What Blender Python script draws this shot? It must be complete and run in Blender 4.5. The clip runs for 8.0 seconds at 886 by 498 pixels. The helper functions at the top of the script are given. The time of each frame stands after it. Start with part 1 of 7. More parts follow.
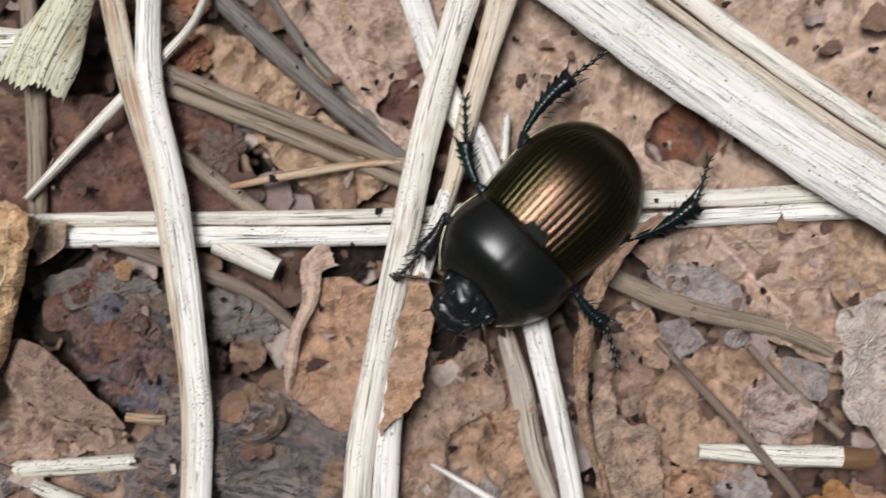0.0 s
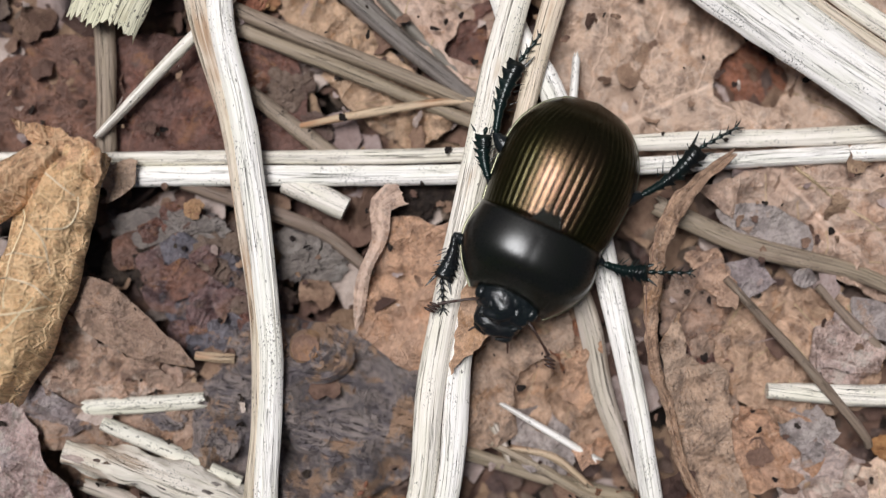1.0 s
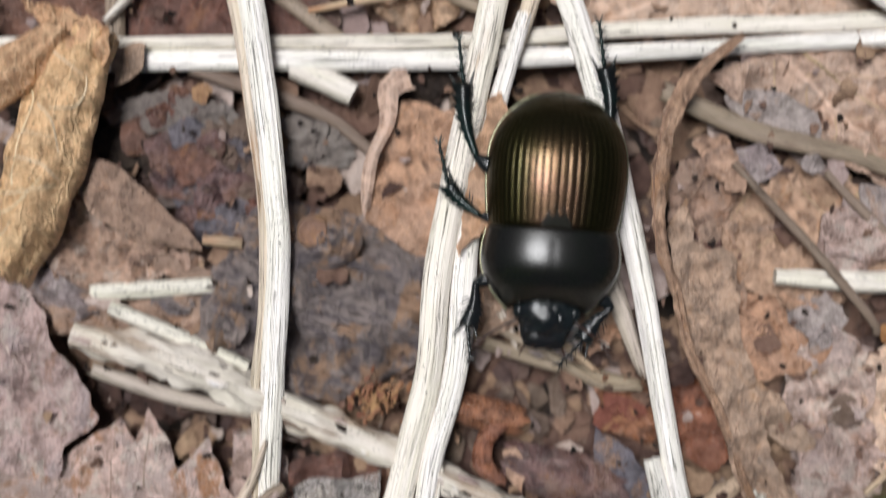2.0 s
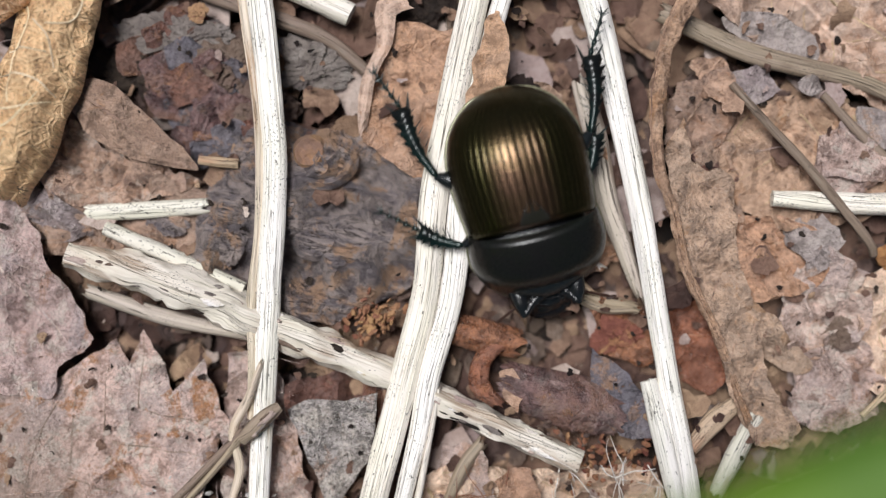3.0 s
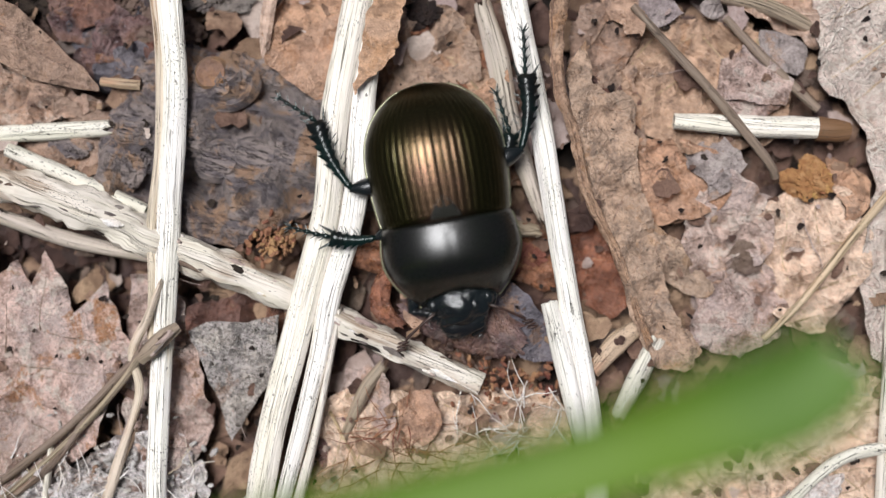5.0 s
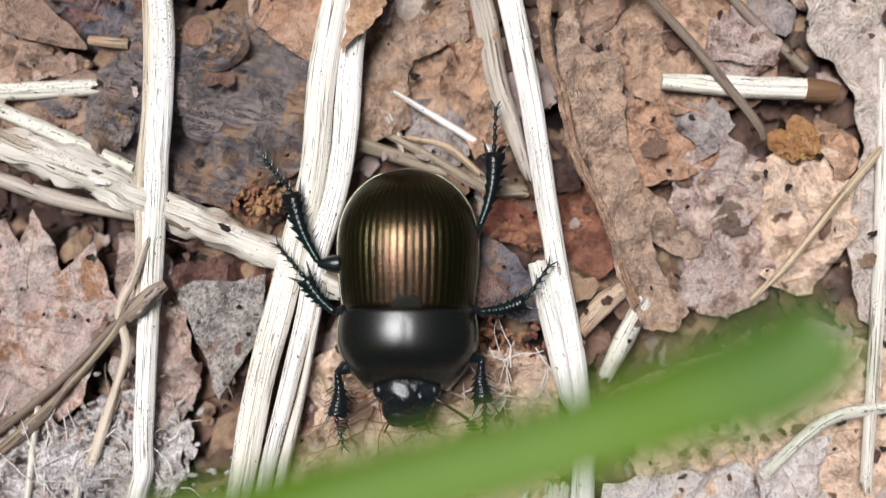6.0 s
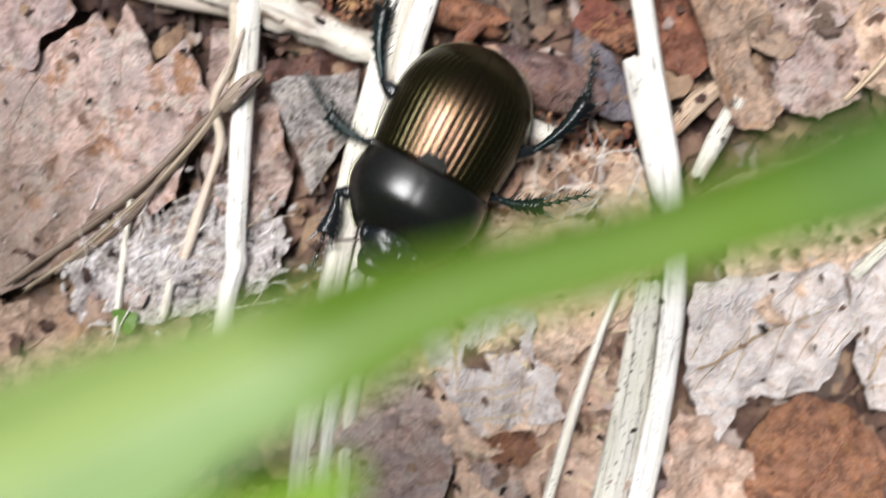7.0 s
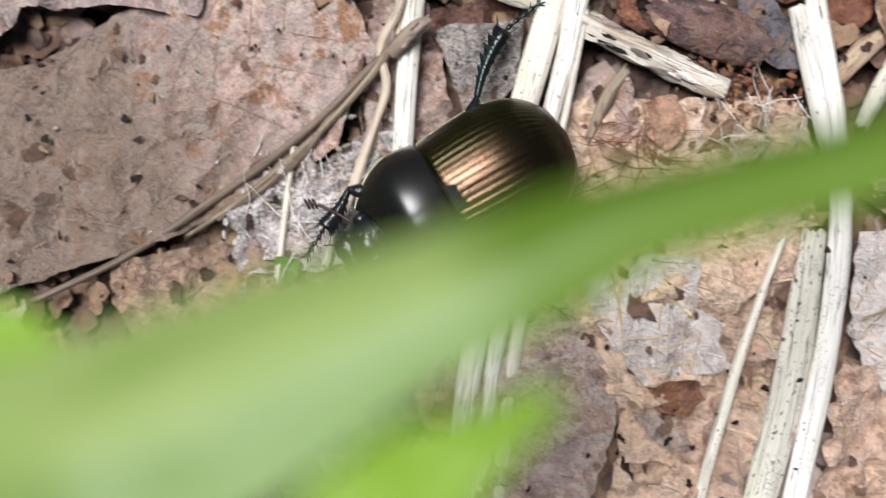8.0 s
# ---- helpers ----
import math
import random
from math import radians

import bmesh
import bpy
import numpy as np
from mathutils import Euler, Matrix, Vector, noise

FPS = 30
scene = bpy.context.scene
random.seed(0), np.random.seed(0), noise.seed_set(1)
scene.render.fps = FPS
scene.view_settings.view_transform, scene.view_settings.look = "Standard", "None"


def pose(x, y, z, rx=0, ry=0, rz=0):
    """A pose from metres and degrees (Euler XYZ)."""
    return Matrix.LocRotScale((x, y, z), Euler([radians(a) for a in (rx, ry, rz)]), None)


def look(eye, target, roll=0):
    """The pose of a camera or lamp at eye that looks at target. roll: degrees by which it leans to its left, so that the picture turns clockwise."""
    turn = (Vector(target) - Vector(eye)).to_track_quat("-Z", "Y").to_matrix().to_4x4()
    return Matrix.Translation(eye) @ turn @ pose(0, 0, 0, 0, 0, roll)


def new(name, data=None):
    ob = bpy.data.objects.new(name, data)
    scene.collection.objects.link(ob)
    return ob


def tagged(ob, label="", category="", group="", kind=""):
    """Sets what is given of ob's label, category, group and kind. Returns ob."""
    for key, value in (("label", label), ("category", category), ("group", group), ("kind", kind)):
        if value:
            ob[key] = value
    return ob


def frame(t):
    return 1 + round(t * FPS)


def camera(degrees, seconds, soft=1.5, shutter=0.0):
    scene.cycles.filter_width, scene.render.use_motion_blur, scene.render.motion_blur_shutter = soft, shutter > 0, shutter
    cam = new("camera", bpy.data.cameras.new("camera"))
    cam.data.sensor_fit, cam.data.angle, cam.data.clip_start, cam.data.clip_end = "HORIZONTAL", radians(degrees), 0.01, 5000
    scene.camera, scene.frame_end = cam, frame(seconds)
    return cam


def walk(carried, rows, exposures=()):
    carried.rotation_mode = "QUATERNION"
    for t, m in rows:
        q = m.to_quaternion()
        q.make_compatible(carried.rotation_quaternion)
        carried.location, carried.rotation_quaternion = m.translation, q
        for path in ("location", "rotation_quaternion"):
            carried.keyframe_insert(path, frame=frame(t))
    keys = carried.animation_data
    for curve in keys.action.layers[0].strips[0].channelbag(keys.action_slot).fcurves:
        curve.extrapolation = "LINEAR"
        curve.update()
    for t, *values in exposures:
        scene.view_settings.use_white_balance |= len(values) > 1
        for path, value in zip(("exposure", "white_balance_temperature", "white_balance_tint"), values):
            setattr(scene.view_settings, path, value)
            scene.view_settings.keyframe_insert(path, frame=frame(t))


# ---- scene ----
from mathutils import bvhtree, geometry

MM = 0.001

# ---- camera: hand-held, looking straight down from a hand's width (millimetres, degrees) ----
cam = camera(36.2, 8.0, 1.2, 0.5)
cam.data.dof.use_dof = True
cam.data.dof.focus_distance = 0.0876
cam.data.dof.aperture_fstop = 11.5
CAMERA_ROWS = [
    (0.0, -0.00, -0.00, 90.00, 0.00, -0.00, -0.00),
    (0.5, -3.25, -1.87, 90.04, 0.05, 0.11, 0.05),
    (1.0, -4.48, -3.75, 90.09, -0.17, 0.05, 0.11),
    (1.5, -4.80, -5.98, 90.06, -0.01, 0.22, 0.20),
    (2.0, -4.18, -11.30, 90.10, -0.19, 0.54, 0.30),
    (2.2, -4.98, -14.60, 89.86, -0.37, 0.01, 0.45),
    (3.3, -4.42, -17.19, 89.84, 0.05, 0.01, 0.45),
    (3.5, -3.77, -17.97, 89.84, 0.07, 0.01, 0.45),
    (4.0, -1.58, -20.88, 89.79, 0.45, -0.01, 0.52),
    (4.2, -0.71, -20.60, 89.65, 0.32, 0.03, 0.35),
    (5.5, 2.40, -23.03, 89.87, -0.04, -0.07, 0.75),
    (6.0, 2.66, -24.20, 89.80, -0.19, 0.04, 0.78),
    (6.5, 1.41, -28.82, 89.86, -0.03, 0.06, 1.09),
    (7.0, -2.83, -36.63, 89.86, -0.85, 0.29, 1.28),
    (7.5, -10.26, -41.18, 89.41, -0.53, -1.05, 1.41),
    (8.0, -13.91, -42.12, 89.46, 0.32, 0.01, 1.47),
]
walk(cam, [(t, pose(x * MM, y * MM, z * MM, rx, ry, rz)) for t, x, y, z, rx, ry, rz in CAMERA_ROWS],
     [(0.0, -0.42), (1.5, -0.34), (3.5, -0.15), (6.0, -0.04), (7.0, 0.2), (8.0, 0.0)])

# ---- light: bright overcast sky over a clearing ----
world = bpy.data.worlds.new("sky")
scene.world = world
world.use_nodes = True
wn, wl = world.node_tree.nodes, world.node_tree.links
sky = wn.new("ShaderNodeTexSky")
sky.sky_type = "NISHITA"
sky.sun_disc = False
sky.sun_elevation = radians(66)
sky.sun_rotation = radians(-25)
sky.air_density, sky.dust_density = 1.0, 3.0
wl.new(sky.outputs["Color"], wn["Background"].inputs["Color"])
wn["Background"].inputs["Strength"].default_value = 0.03
sun_data = bpy.data.lights.new("sun", "SUN")
sun_data.energy, sun_data.angle, sun_data.color = 4.9, radians(22), (0.985, 0.985, 1.0)
sun = new("sun", sun_data)
sun.matrix_world = look((-0.11, 0.10, 0.5), (0, 0, 0))


# ---- materials ----
class Nodes:
    """A small helper for node materials."""

    def __init__(self, name):
        self.mat = bpy.data.materials.new(name)
        self.mat.use_nodes = True
        self.tree = self.mat.node_tree
        self.bsdf = self.tree.nodes["Principled BSDF"]

    def node(self, kind, **kw):
        n = self.tree.nodes.new(kind)
        for key, value in kw.items():
            if key in n.inputs:
                self.put(n.inputs[key], value)
        return n

    def put(self, socket, value):
        if isinstance(value, bpy.types.NodeSocket):
            self.tree.links.new(value, socket)
        else:
            socket.default_value = value

    def coords(self, which, scale):
        c = self.tree.nodes.new("ShaderNodeTexCoord")
        m = self.node("ShaderNodeMapping", Vector=c.outputs[which])
        m.inputs["Scale"].default_value = scale
        return m.outputs["Vector"]

    def noise(self, vec, scale, detail=4.0, rough=0.6, distort=0.0):
        n = self.node("ShaderNodeTexNoise", Vector=vec, Scale=scale, Detail=detail, Roughness=rough, Distortion=distort)
        return n.outputs["Fac"]

    def cells(self, vec, scale, feature="DISTANCE_TO_EDGE"):
        n = self.node("ShaderNodeTexVoronoi", Vector=vec, Scale=scale)
        n.feature = feature
        return n.outputs["Distance"]

    def ramp(self, fac, a, b):
        n = self.node("ShaderNodeMapRange", Value=fac)
        n.interpolation_type = "SMOOTHSTEP"
        n.inputs["From Min"].default_value, n.inputs["From Max"].default_value = a, b
        return n.outputs["Result"]

    def math(self, op, a, b=0.0):
        n = self.tree.nodes.new("ShaderNodeMath")
        n.operation = op
        self.put(n.inputs[0], a)
        self.put(n.inputs[1], b)
        return n.outputs[0]

    def mix(self, fac, a, b):
        n = self.tree.nodes.new("ShaderNodeMix")
        n.data_type = "RGBA"
        self.put(n.inputs[0], fac)
        self.put(n.inputs[6], a if isinstance(a, bpy.types.NodeSocket) else (*a, 1))
        self.put(n.inputs[7], b if isinstance(b, bpy.types.NodeSocket) else (*b, 1))
        return n.outputs[2]

    def random(self):
        return self.tree.nodes.new("ShaderNodeObjectInfo").outputs["Random"]

    def island(self):
        return self.tree.nodes.new("ShaderNodeNewGeometry").outputs["Random Per Island"]

    def shift(self, colour, rnd, hue=0.02, val=0.3):
        n = self.node("ShaderNodeHueSaturation", Color=colour)
        self.put(n.inputs["Hue"], self.math("ADD", 0.5 - hue / 2, self.math("MULTIPLY", rnd, hue)))
        self.put(n.inputs["Value"], self.math("ADD", 1 - val / 2, self.math("MULTIPLY", rnd, val)))
        return n.outputs["Color"]

    def finish(self, colour, rough=0.6, spec=0.4, height=None, relief=0.1, metal=0.0):
        b = self.bsdf
        self.put(b.inputs["Base Color"], colour if isinstance(colour, bpy.types.NodeSocket) else (*colour, 1))
        self.put(b.inputs["Roughness"], rough)
        self.put(b.inputs["Specular IOR Level"], spec)
        self.put(b.inputs["Metallic"], metal)
        if height is not None:
            bump = self.node("ShaderNodeBump", Height=height)
            bump.inputs["Strength"].default_value = 1.0
            bump.inputs["Distance"].default_value = relief * MM
            self.tree.links.new(bump.outputs["Normal"], b.inputs["Normal"])
        return self.mat


def straw_material(name, pale, dark, streak=0.5, specks=0.5, stain=(0.32, 0.2, 0.11), stained=0.3):
    """Dry stalk: fibres along U (mm), specks of mould, brown stains."""
    n = Nodes(name)
    uv = n.coords("UV", (1, 1, 1))
    r = n.random()
    off = n.node("ShaderNodeCombineXYZ", X=n.math("MULTIPLY", r, 57.0), Y=n.math("MULTIPLY", r, 31.0))
    add = n.node("ShaderNodeVectorMath")
    n.put(add.inputs[0], uv)
    n.put(add.inputs[1], off.outputs[0])

    def stretched(su, sv):
        m = n.node("ShaderNodeMapping", Vector=add.outputs[0])
        m.inputs["Scale"].default_value = (su, sv, 1)
        return m.outputs["Vector"]

    fibre = n.noise(stretched(0.09, 5.0), 1.0, 4.0, 0.6, 0.25)
    fine = n.noise(stretched(0.25, 19.0), 1.0, 4.0, 0.7)
    patch = n.noise(stretched(0.13, 0.45), 1.0, 3.0, 0.6)
    mould = n.noise(stretched(1.9, 3.8), 1.0, 3.0, 0.6)
    dots = n.noise(stretched(5.5, 9.0), 1.0, 2.0, 0.6)
    smear = n.noise(stretched(0.3, 2.0), 1.0, 6.0, 0.75)
    tide = n.noise(stretched(0.11, 0.9), 1.0, 5.0, 0.7, 0.3)
    grey = tuple(0.55 * (a + b) for a, b in zip(dark, (0.3, 0.28, 0.23)))
    green = (pale[0] * 0.91, pale[1] * 0.92, pale[2] * 0.87)
    col = n.mix(n.ramp(tide, 0.42, 0.6), pale, green)
    col = n.mix(n.math("MULTIPLY", n.ramp(fibre, 0.64 - 0.2 * streak, 0.74), 0.7), col, dark)
    col = n.mix(n.math("MULTIPLY", n.ramp(fine, 0.52, 0.68), 0.2), col, dark)
    col = n.mix(n.math("MULTIPLY", n.ramp(smear, 0.57, 0.69), 0.6), col, grey)
    crack = n.noise(stretched(0.05, 2.6), 1.0, 3.0, 0.55, 0.2)
    line = n.ramp(n.math("ABSOLUTE", n.math("SUBTRACT", crack, 0.5)), 0.012, 0.003)
    col = n.mix(n.math("MULTIPLY", line, n.math("MULTIPLY", n.ramp(patch, 0.42, 0.58), 0.8)), col, tuple(0.4 * c for c in dark))
    col = n.mix(n.math("MULTIPLY", n.ramp(patch, 0.70 - 0.3 * stained, 0.84 - 0.2 * stained), n.ramp(fibre, 0.3, 0.55)), col, stain)
    col = n.mix(n.math("MULTIPLY", n.ramp(mould, 0.725 - 0.1 * specks, 0.75 - 0.1 * specks), 0.8), col, (0.06, 0.05, 0.042))
    clump = n.ramp(n.noise(stretched(0.35, 0.8), 1.0, 3.0, 0.6), 0.5, 0.62)
    col = n.mix(n.math("MULTIPLY", n.math("MULTIPLY", n.ramp(dots, 0.60 - 0.04 * specks, 0.66 - 0.04 * specks), clump), 0.75), col, (0.07, 0.06, 0.05))
    col = n.shift(col, r, 0.012, 0.2)
    h = n.math("ADD", n.math("MULTIPLY", fibre, -0.6), n.math("MULTIPLY", fine, -0.25))
    h = n.math("SUBTRACT", h, n.math("MULTIPLY", line, 0.8))
    return n.finish(col, 0.5, 0.35, h, 0.16)


def leaf_material(name, light, dark, blotch, vein=0.6, net=0.5, spots=0.4, gap=2.6, bleach=0.0, rough=0.48, patch=0.5, dark_end=None, cell=1.5, grain=0.0, sleek=0.0):
    """Fallen leaf: midrib along U, slanting side veins, fine net, blotches and specks."""
    light, dark, blotch = ((c[0] * g * 1.04, c[1] * g * 0.985, c[2] * g * 1.12) for c, g in ((light, 1.1), (dark, 0.72), (blotch, 0.95)))
    rugged = 1.0 - sleek
    n = Nodes(name)
    r = n.random()
    uv = n.coords("UV", (1, 1, 1))
    sep = n.node("ShaderNodeSeparateXYZ", Vector=uv)
    u, v = sep.outputs[0], sep.outputs[1]
    off = n.node("ShaderNodeCombineXYZ", X=n.math("MULTIPLY", r, 91.0), Y=n.math("MULTIPLY", r, 47.0))
    add = n.node("ShaderNodeVectorMath")
    n.put(add.inputs[0], uv)
    n.put(add.inputs[1], off.outputs[0])
    p = add.outputs[0]
    big = n.noise(p, 0.22, 4.0, 0.6, 0.4)
    mid = n.noise(p, 0.9, 5.0, 0.68, 0.2)
    fine = n.noise(p, 5.0, 4.0, 0.75)
    wob = n.noise(p, 0.5, 2.0)
    av = n.math("ABSOLUTE", v)
    along = n.math("ADD", n.math("SUBTRACT", u, n.math("MULTIPLY", av, 0.75)), n.math("MULTIPLY", wob, 1.1))
    side = n.math("ABSOLUTE", n.math("SUBTRACT", n.math("FRACT", n.math("DIVIDE", along, gap)), 0.5))
    side = n.ramp(n.math("MULTIPLY", side, gap), 0.13, 0.03)
    rib = n.ramp(n.math("ADD", av, n.math("MULTIPLY", n.math("SUBTRACT", wob, 0.5), 0.5)), 0.28, 0.1)
    mesh = n.ramp(n.cells(p, cell), 0.10 if cell > 1 else 0.055, 0.015)
    mesh2 = n.ramp(n.cells(p, 2.4 * cell), 0.12, 0.02)
    lines = n.math("MAXIMUM", n.math("MULTIPLY", n.math("MAXIMUM", side, rib), vein), n.math("MULTIPLY", n.math("MAXIMUM", mesh, n.math("MULTIPLY", mesh2, 0.6)), net))
    fleck = n.noise(p, 13.0, 3.0, 0.7)
    col = n.mix(n.ramp(mid, 0.40, 0.58), dark, light)
    col = n.mix(n.ramp(big, 0.48, 0.60), col, blotch)
    warm = n.ramp(n.noise(p, 0.31, 7.0, 0.72, 0.5), 0.55, 0.60)
    grey = n.ramp(n.noise(p, 0.37, 7.0, 0.74), 0.40, 0.35)
    col = n.mix(n.math("MULTIPLY", warm, patch), col, (0.42, 0.205, 0.09))
    col = n.mix(n.math("MULTIPLY", grey, 0.66 * patch), col, (0.28, 0.245, 0.22))
    if bleach:
        col = n.mix(n.math("MULTIPLY", n.ramp(n.noise(p, 0.5, 8.0, 0.76), 0.52, 0.57), bleach), col, (0.66, 0.585, 0.51))
    col = n.mix(n.math("MULTIPLY", n.ramp(fine, 0.5, 0.64), 0.6 * rugged), col, dark)
    col = n.mix(n.math("MULTIPLY", n.ramp(fleck, 0.5, 0.68), 0.4 * rugged), col, tuple(0.55 * c for c in dark))
    mottle = n.ramp(n.noise(p, 1.25, 8.0, 0.8, 0.6), 0.50, 0.57)
    col = n.mix(n.math("MULTIPLY", mottle, 0.38 * rugged), col, tuple(min(1, c * 1.15 + 0.06) for c in light))
    stain = n.ramp(n.noise(p, 0.75, 8.0, 0.78, 0.8), 0.55, 0.62)
    col = n.mix(n.math("MULTIPLY", stain, 0.45 * rugged), col, tuple(0.6 * c for c in dark))
    if grain:
        col = n.mix(n.math("MULTIPLY", n.ramp(n.noise(p, 4.5, 5.0, 0.8), 0.52, 0.58), 0.8 * grain), col, (0.07, 0.065, 0.055))
        col = n.mix(n.math("MULTIPLY", n.ramp(n.noise(p, 5.5, 5.0, 0.8, 0.4), 0.55, 0.61), 0.7 * grain), col, (0.72, 0.70, 0.63))
    pale = n.ramp(n.noise(p, 2.6, 5.0, 0.75), 0.58, 0.68)
    col = n.mix(n.math("MULTIPLY", pale, 0.4 * rugged), col, tuple(min(1, c * 1.2 + 0.1) for c in light))
    # darker brown towards the low-U end, with an uneven border
    if dark_end:
        browner = n.ramp(n.math("ADD", u, n.math("MULTIPLY", n.math("SUBTRACT", n.noise(p, 0.2, 4.0, 0.65), 0.5), 16.0)), dark_end[0], dark_end[1])
        col = n.mix(n.math("MULTIPLY", browner, 0.78), col, (0.2, 0.145, 0.105))
    col = n.mix(n.math("MULTIPLY", lines, 0.5), col, tuple(min(1, c * 1.25 + 0.07) for c in light))
    col = n.mix(n.math("MULTIPLY", n.ramp(n.noise(p, 1.9, 5.0, 0.8), 0.69 - 0.08 * spots, 0.74 - 0.08 * spots), 0.85), col, (0.045, 0.03, 0.022))
    col = n.shift(col, r, 0.012, 0.2)
    sharp = n.math("ABSOLUTE", n.math("SUBTRACT", n.noise(p, 2.4, 5.0, 0.7), 0.5))
    crinkle = n.math("ABSOLUTE", n.math("SUBTRACT", n.noise(p, 0.75, 4.0, 0.55, 0.3), 0.5))
    pits = n.ramp(n.noise(p, 4.2, 3.0, 0.6), 0.66, 0.72)
    col = n.mix(n.math("MULTIPLY", pits, 0.7 * rugged), col, tuple(0.3 * c for c in dark))
    h = n.math("ADD", n.math("ADD", n.math("MULTIPLY", lines, 0.32), n.math("MULTIPLY", fine, 0.4)), n.math("MULTIPLY", mid, 0.35))
    h = n.math("SUBTRACT", n.math("ADD", h, n.math("ADD", n.math("ADD", n.math("MULTIPLY", crinkle, -2.2), n.math("MULTIPLY", sharp, 0.45)), n.math("MULTIPLY", fleck, 0.12))), n.math("MULTIPLY", pits, 0.4))
    wet = n.ramp(n.noise(p, 0.8, 4.0, 0.7), 0.42, 0.62)
    gloss = n.math("ADD", rough + 0.12, n.math("MULTIPLY", wet, -0.36))
    return n.finish(col, gloss, 0.6, h, 0.42 * (0.3 + 0.7 * rugged))


def crumb_material(name, colours, rough=0.75, relief=0.35, freq=1.0, spec=0.3, vary=0.5):
    """Soil, bark and crumbs: three colours mixed by noise at two scales, varied from piece to piece."""
    n = Nodes(name)
    colours = [(c[0], c[1], c[2] * 1.1) for c in colours]
    p = n.coords("Object", (1000, 1000, 1000))
    r = n.island()
    big = n.noise(p, 0.3 * freq, 4.0, 0.65, 0.3)
    mid = n.noise(p, 1.4 * freq, 5.0, 0.7)
    fine = n.noise(p, 7.0 * freq, 3.0, 0.7)
    col = n.mix(n.ramp(mid, 0.38, 0.64), colours[0], colours[1])
    col = n.mix(n.ramp(big, 0.48, 0.62), col, colours[2])
    col = n.mix(n.math("MULTIPLY", n.ramp(fine, 0.52, 0.7), 0.5), col, tuple(c * 0.35 for c in colours[0]))
    col = n.shift(col, r, 0.035, vary)
    return n.finish(col, rough, spec, n.math("ADD", mid, n.math("MULTIPLY", fine, 0.4)), relief)


STRAW = straw_material("dry_straw", (0.845, 0.78, 0.70), (0.36, 0.29, 0.22), 0.4, 0.6, (0.42, 0.28, 0.16), 0.25)
STRAW_WHITE = straw_material("bleached_straw", (0.90, 0.855, 0.815), (0.40, 0.345, 0.29), 0.35, 0.65, (0.45, 0.32, 0.2), 0.2)
STRAW_BROWN = straw_material("brown_straw", (0.54, 0.40, 0.28), (0.24, 0.16, 0.11), 0.6, 0.35, (0.40, 0.2, 0.11), 0.6)
STRAW_TAN = straw_material("tan_straw", (0.75, 0.63, 0.51), (0.32, 0.22, 0.15), 0.5, 0.3, (0.46, 0.27, 0.15), 0.7)
STRAW_STAINED = straw_material("stained_straw", (0.68, 0.575, 0.475), (0.29, 0.215, 0.165), 0.75, 0.5, (0.38, 0.24, 0.155), 0.7)
STRAW_GREY = straw_material("weathered_straw", (0.35, 0.275, 0.205), (0.12, 0.09, 0.068), 0.7, 0.5, (0.17, 0.12, 0.085), 0.5)
STRAW_SLATE = straw_material("slate_straw", (0.21, 0.18, 0.16), (0.075, 0.062, 0.055), 0.7, 0.5, (0.20, 0.135, 0.09), 0.4)
STRAW_MOULD = straw_material("mouldy_straw", (0.76, 0.72, 0.63), (0.34, 0.3, 0.255), 0.5, 1.1, (0.34, 0.24, 0.17), 0.4)
STRAW_ASH = straw_material("ash_grey_straw", (0.50, 0.425, 0.37), (0.20, 0.155, 0.13), 0.8, 0.5, (0.33, 0.24, 0.19), 0.5)
STRAW_SHEATH = straw_material("yellowed_sheath", (0.70, 0.655, 0.50), (0.36, 0.31, 0.22), 0.4, 1.2, (0.42, 0.34, 0.2), 0.5)
TWIG = straw_material("brown_twig", (0.25, 0.185, 0.145), (0.115, 0.08, 0.062), 0.6, 0.4, (0.19, 0.115, 0.075), 0.5)
ROT = straw_material("rotten_wood", (0.20, 0.105, 0.055), (0.085, 0.045, 0.028), 0.6, 0.6, (0.12, 0.06, 0.035), 0.5)
TWIG_LICHEN = straw_material("lichened_twig", (0.78, 0.715, 0.63), (0.40, 0.315, 0.245), 0.3, 0.45, (0.40, 0.29, 0.20), 0.8)

LEAF_TAN = leaf_material("tan_leaf", (0.49, 0.335, 0.20), (0.27, 0.17, 0.098), (0.39, 0.265, 0.158), 0.5, 0.35, 0.5, sleek=0.35)
LEAF_PALE = leaf_material("pale_leaf", (0.90, 0.82, 0.66), (0.86, 0.73, 0.57), (0.87, 0.78, 0.62), 0.4, 0.75, -0.4, 2.2, 0.3, 0.4, 0.12, None, 0.95, 0.06)
LEAF_BLEACHED = leaf_material("bleached_leaf", (0.78, 0.665, 0.51), (0.58, 0.465, 0.34), (0.70, 0.59, 0.455), 0.4, 0.8, 0.1, 2.2, 0.4, 0.4, 0.2, None, 0.95, 0.1)
LEAF_RED = leaf_material("red_brown_leaf", (0.20, 0.10, 0.062), (0.11, 0.055, 0.037), (0.16, 0.09, 0.062), 0.2, 0.2, 0.4)
LEAF_ORANGE = leaf_material("orange_leaf", (0.57, 0.36, 0.20), (0.40, 0.245, 0.135), (0.50, 0.335, 0.205), 0.3, 0.2, 0.2)
LEAF_PINK = leaf_material("pinkish_leaf", (0.58, 0.45, 0.34), (0.34, 0.245, 0.175), (0.50, 0.41, 0.335), 0.2, 0.25, 0.45, 3.0, 0.7, 0.36, grain=0.2)
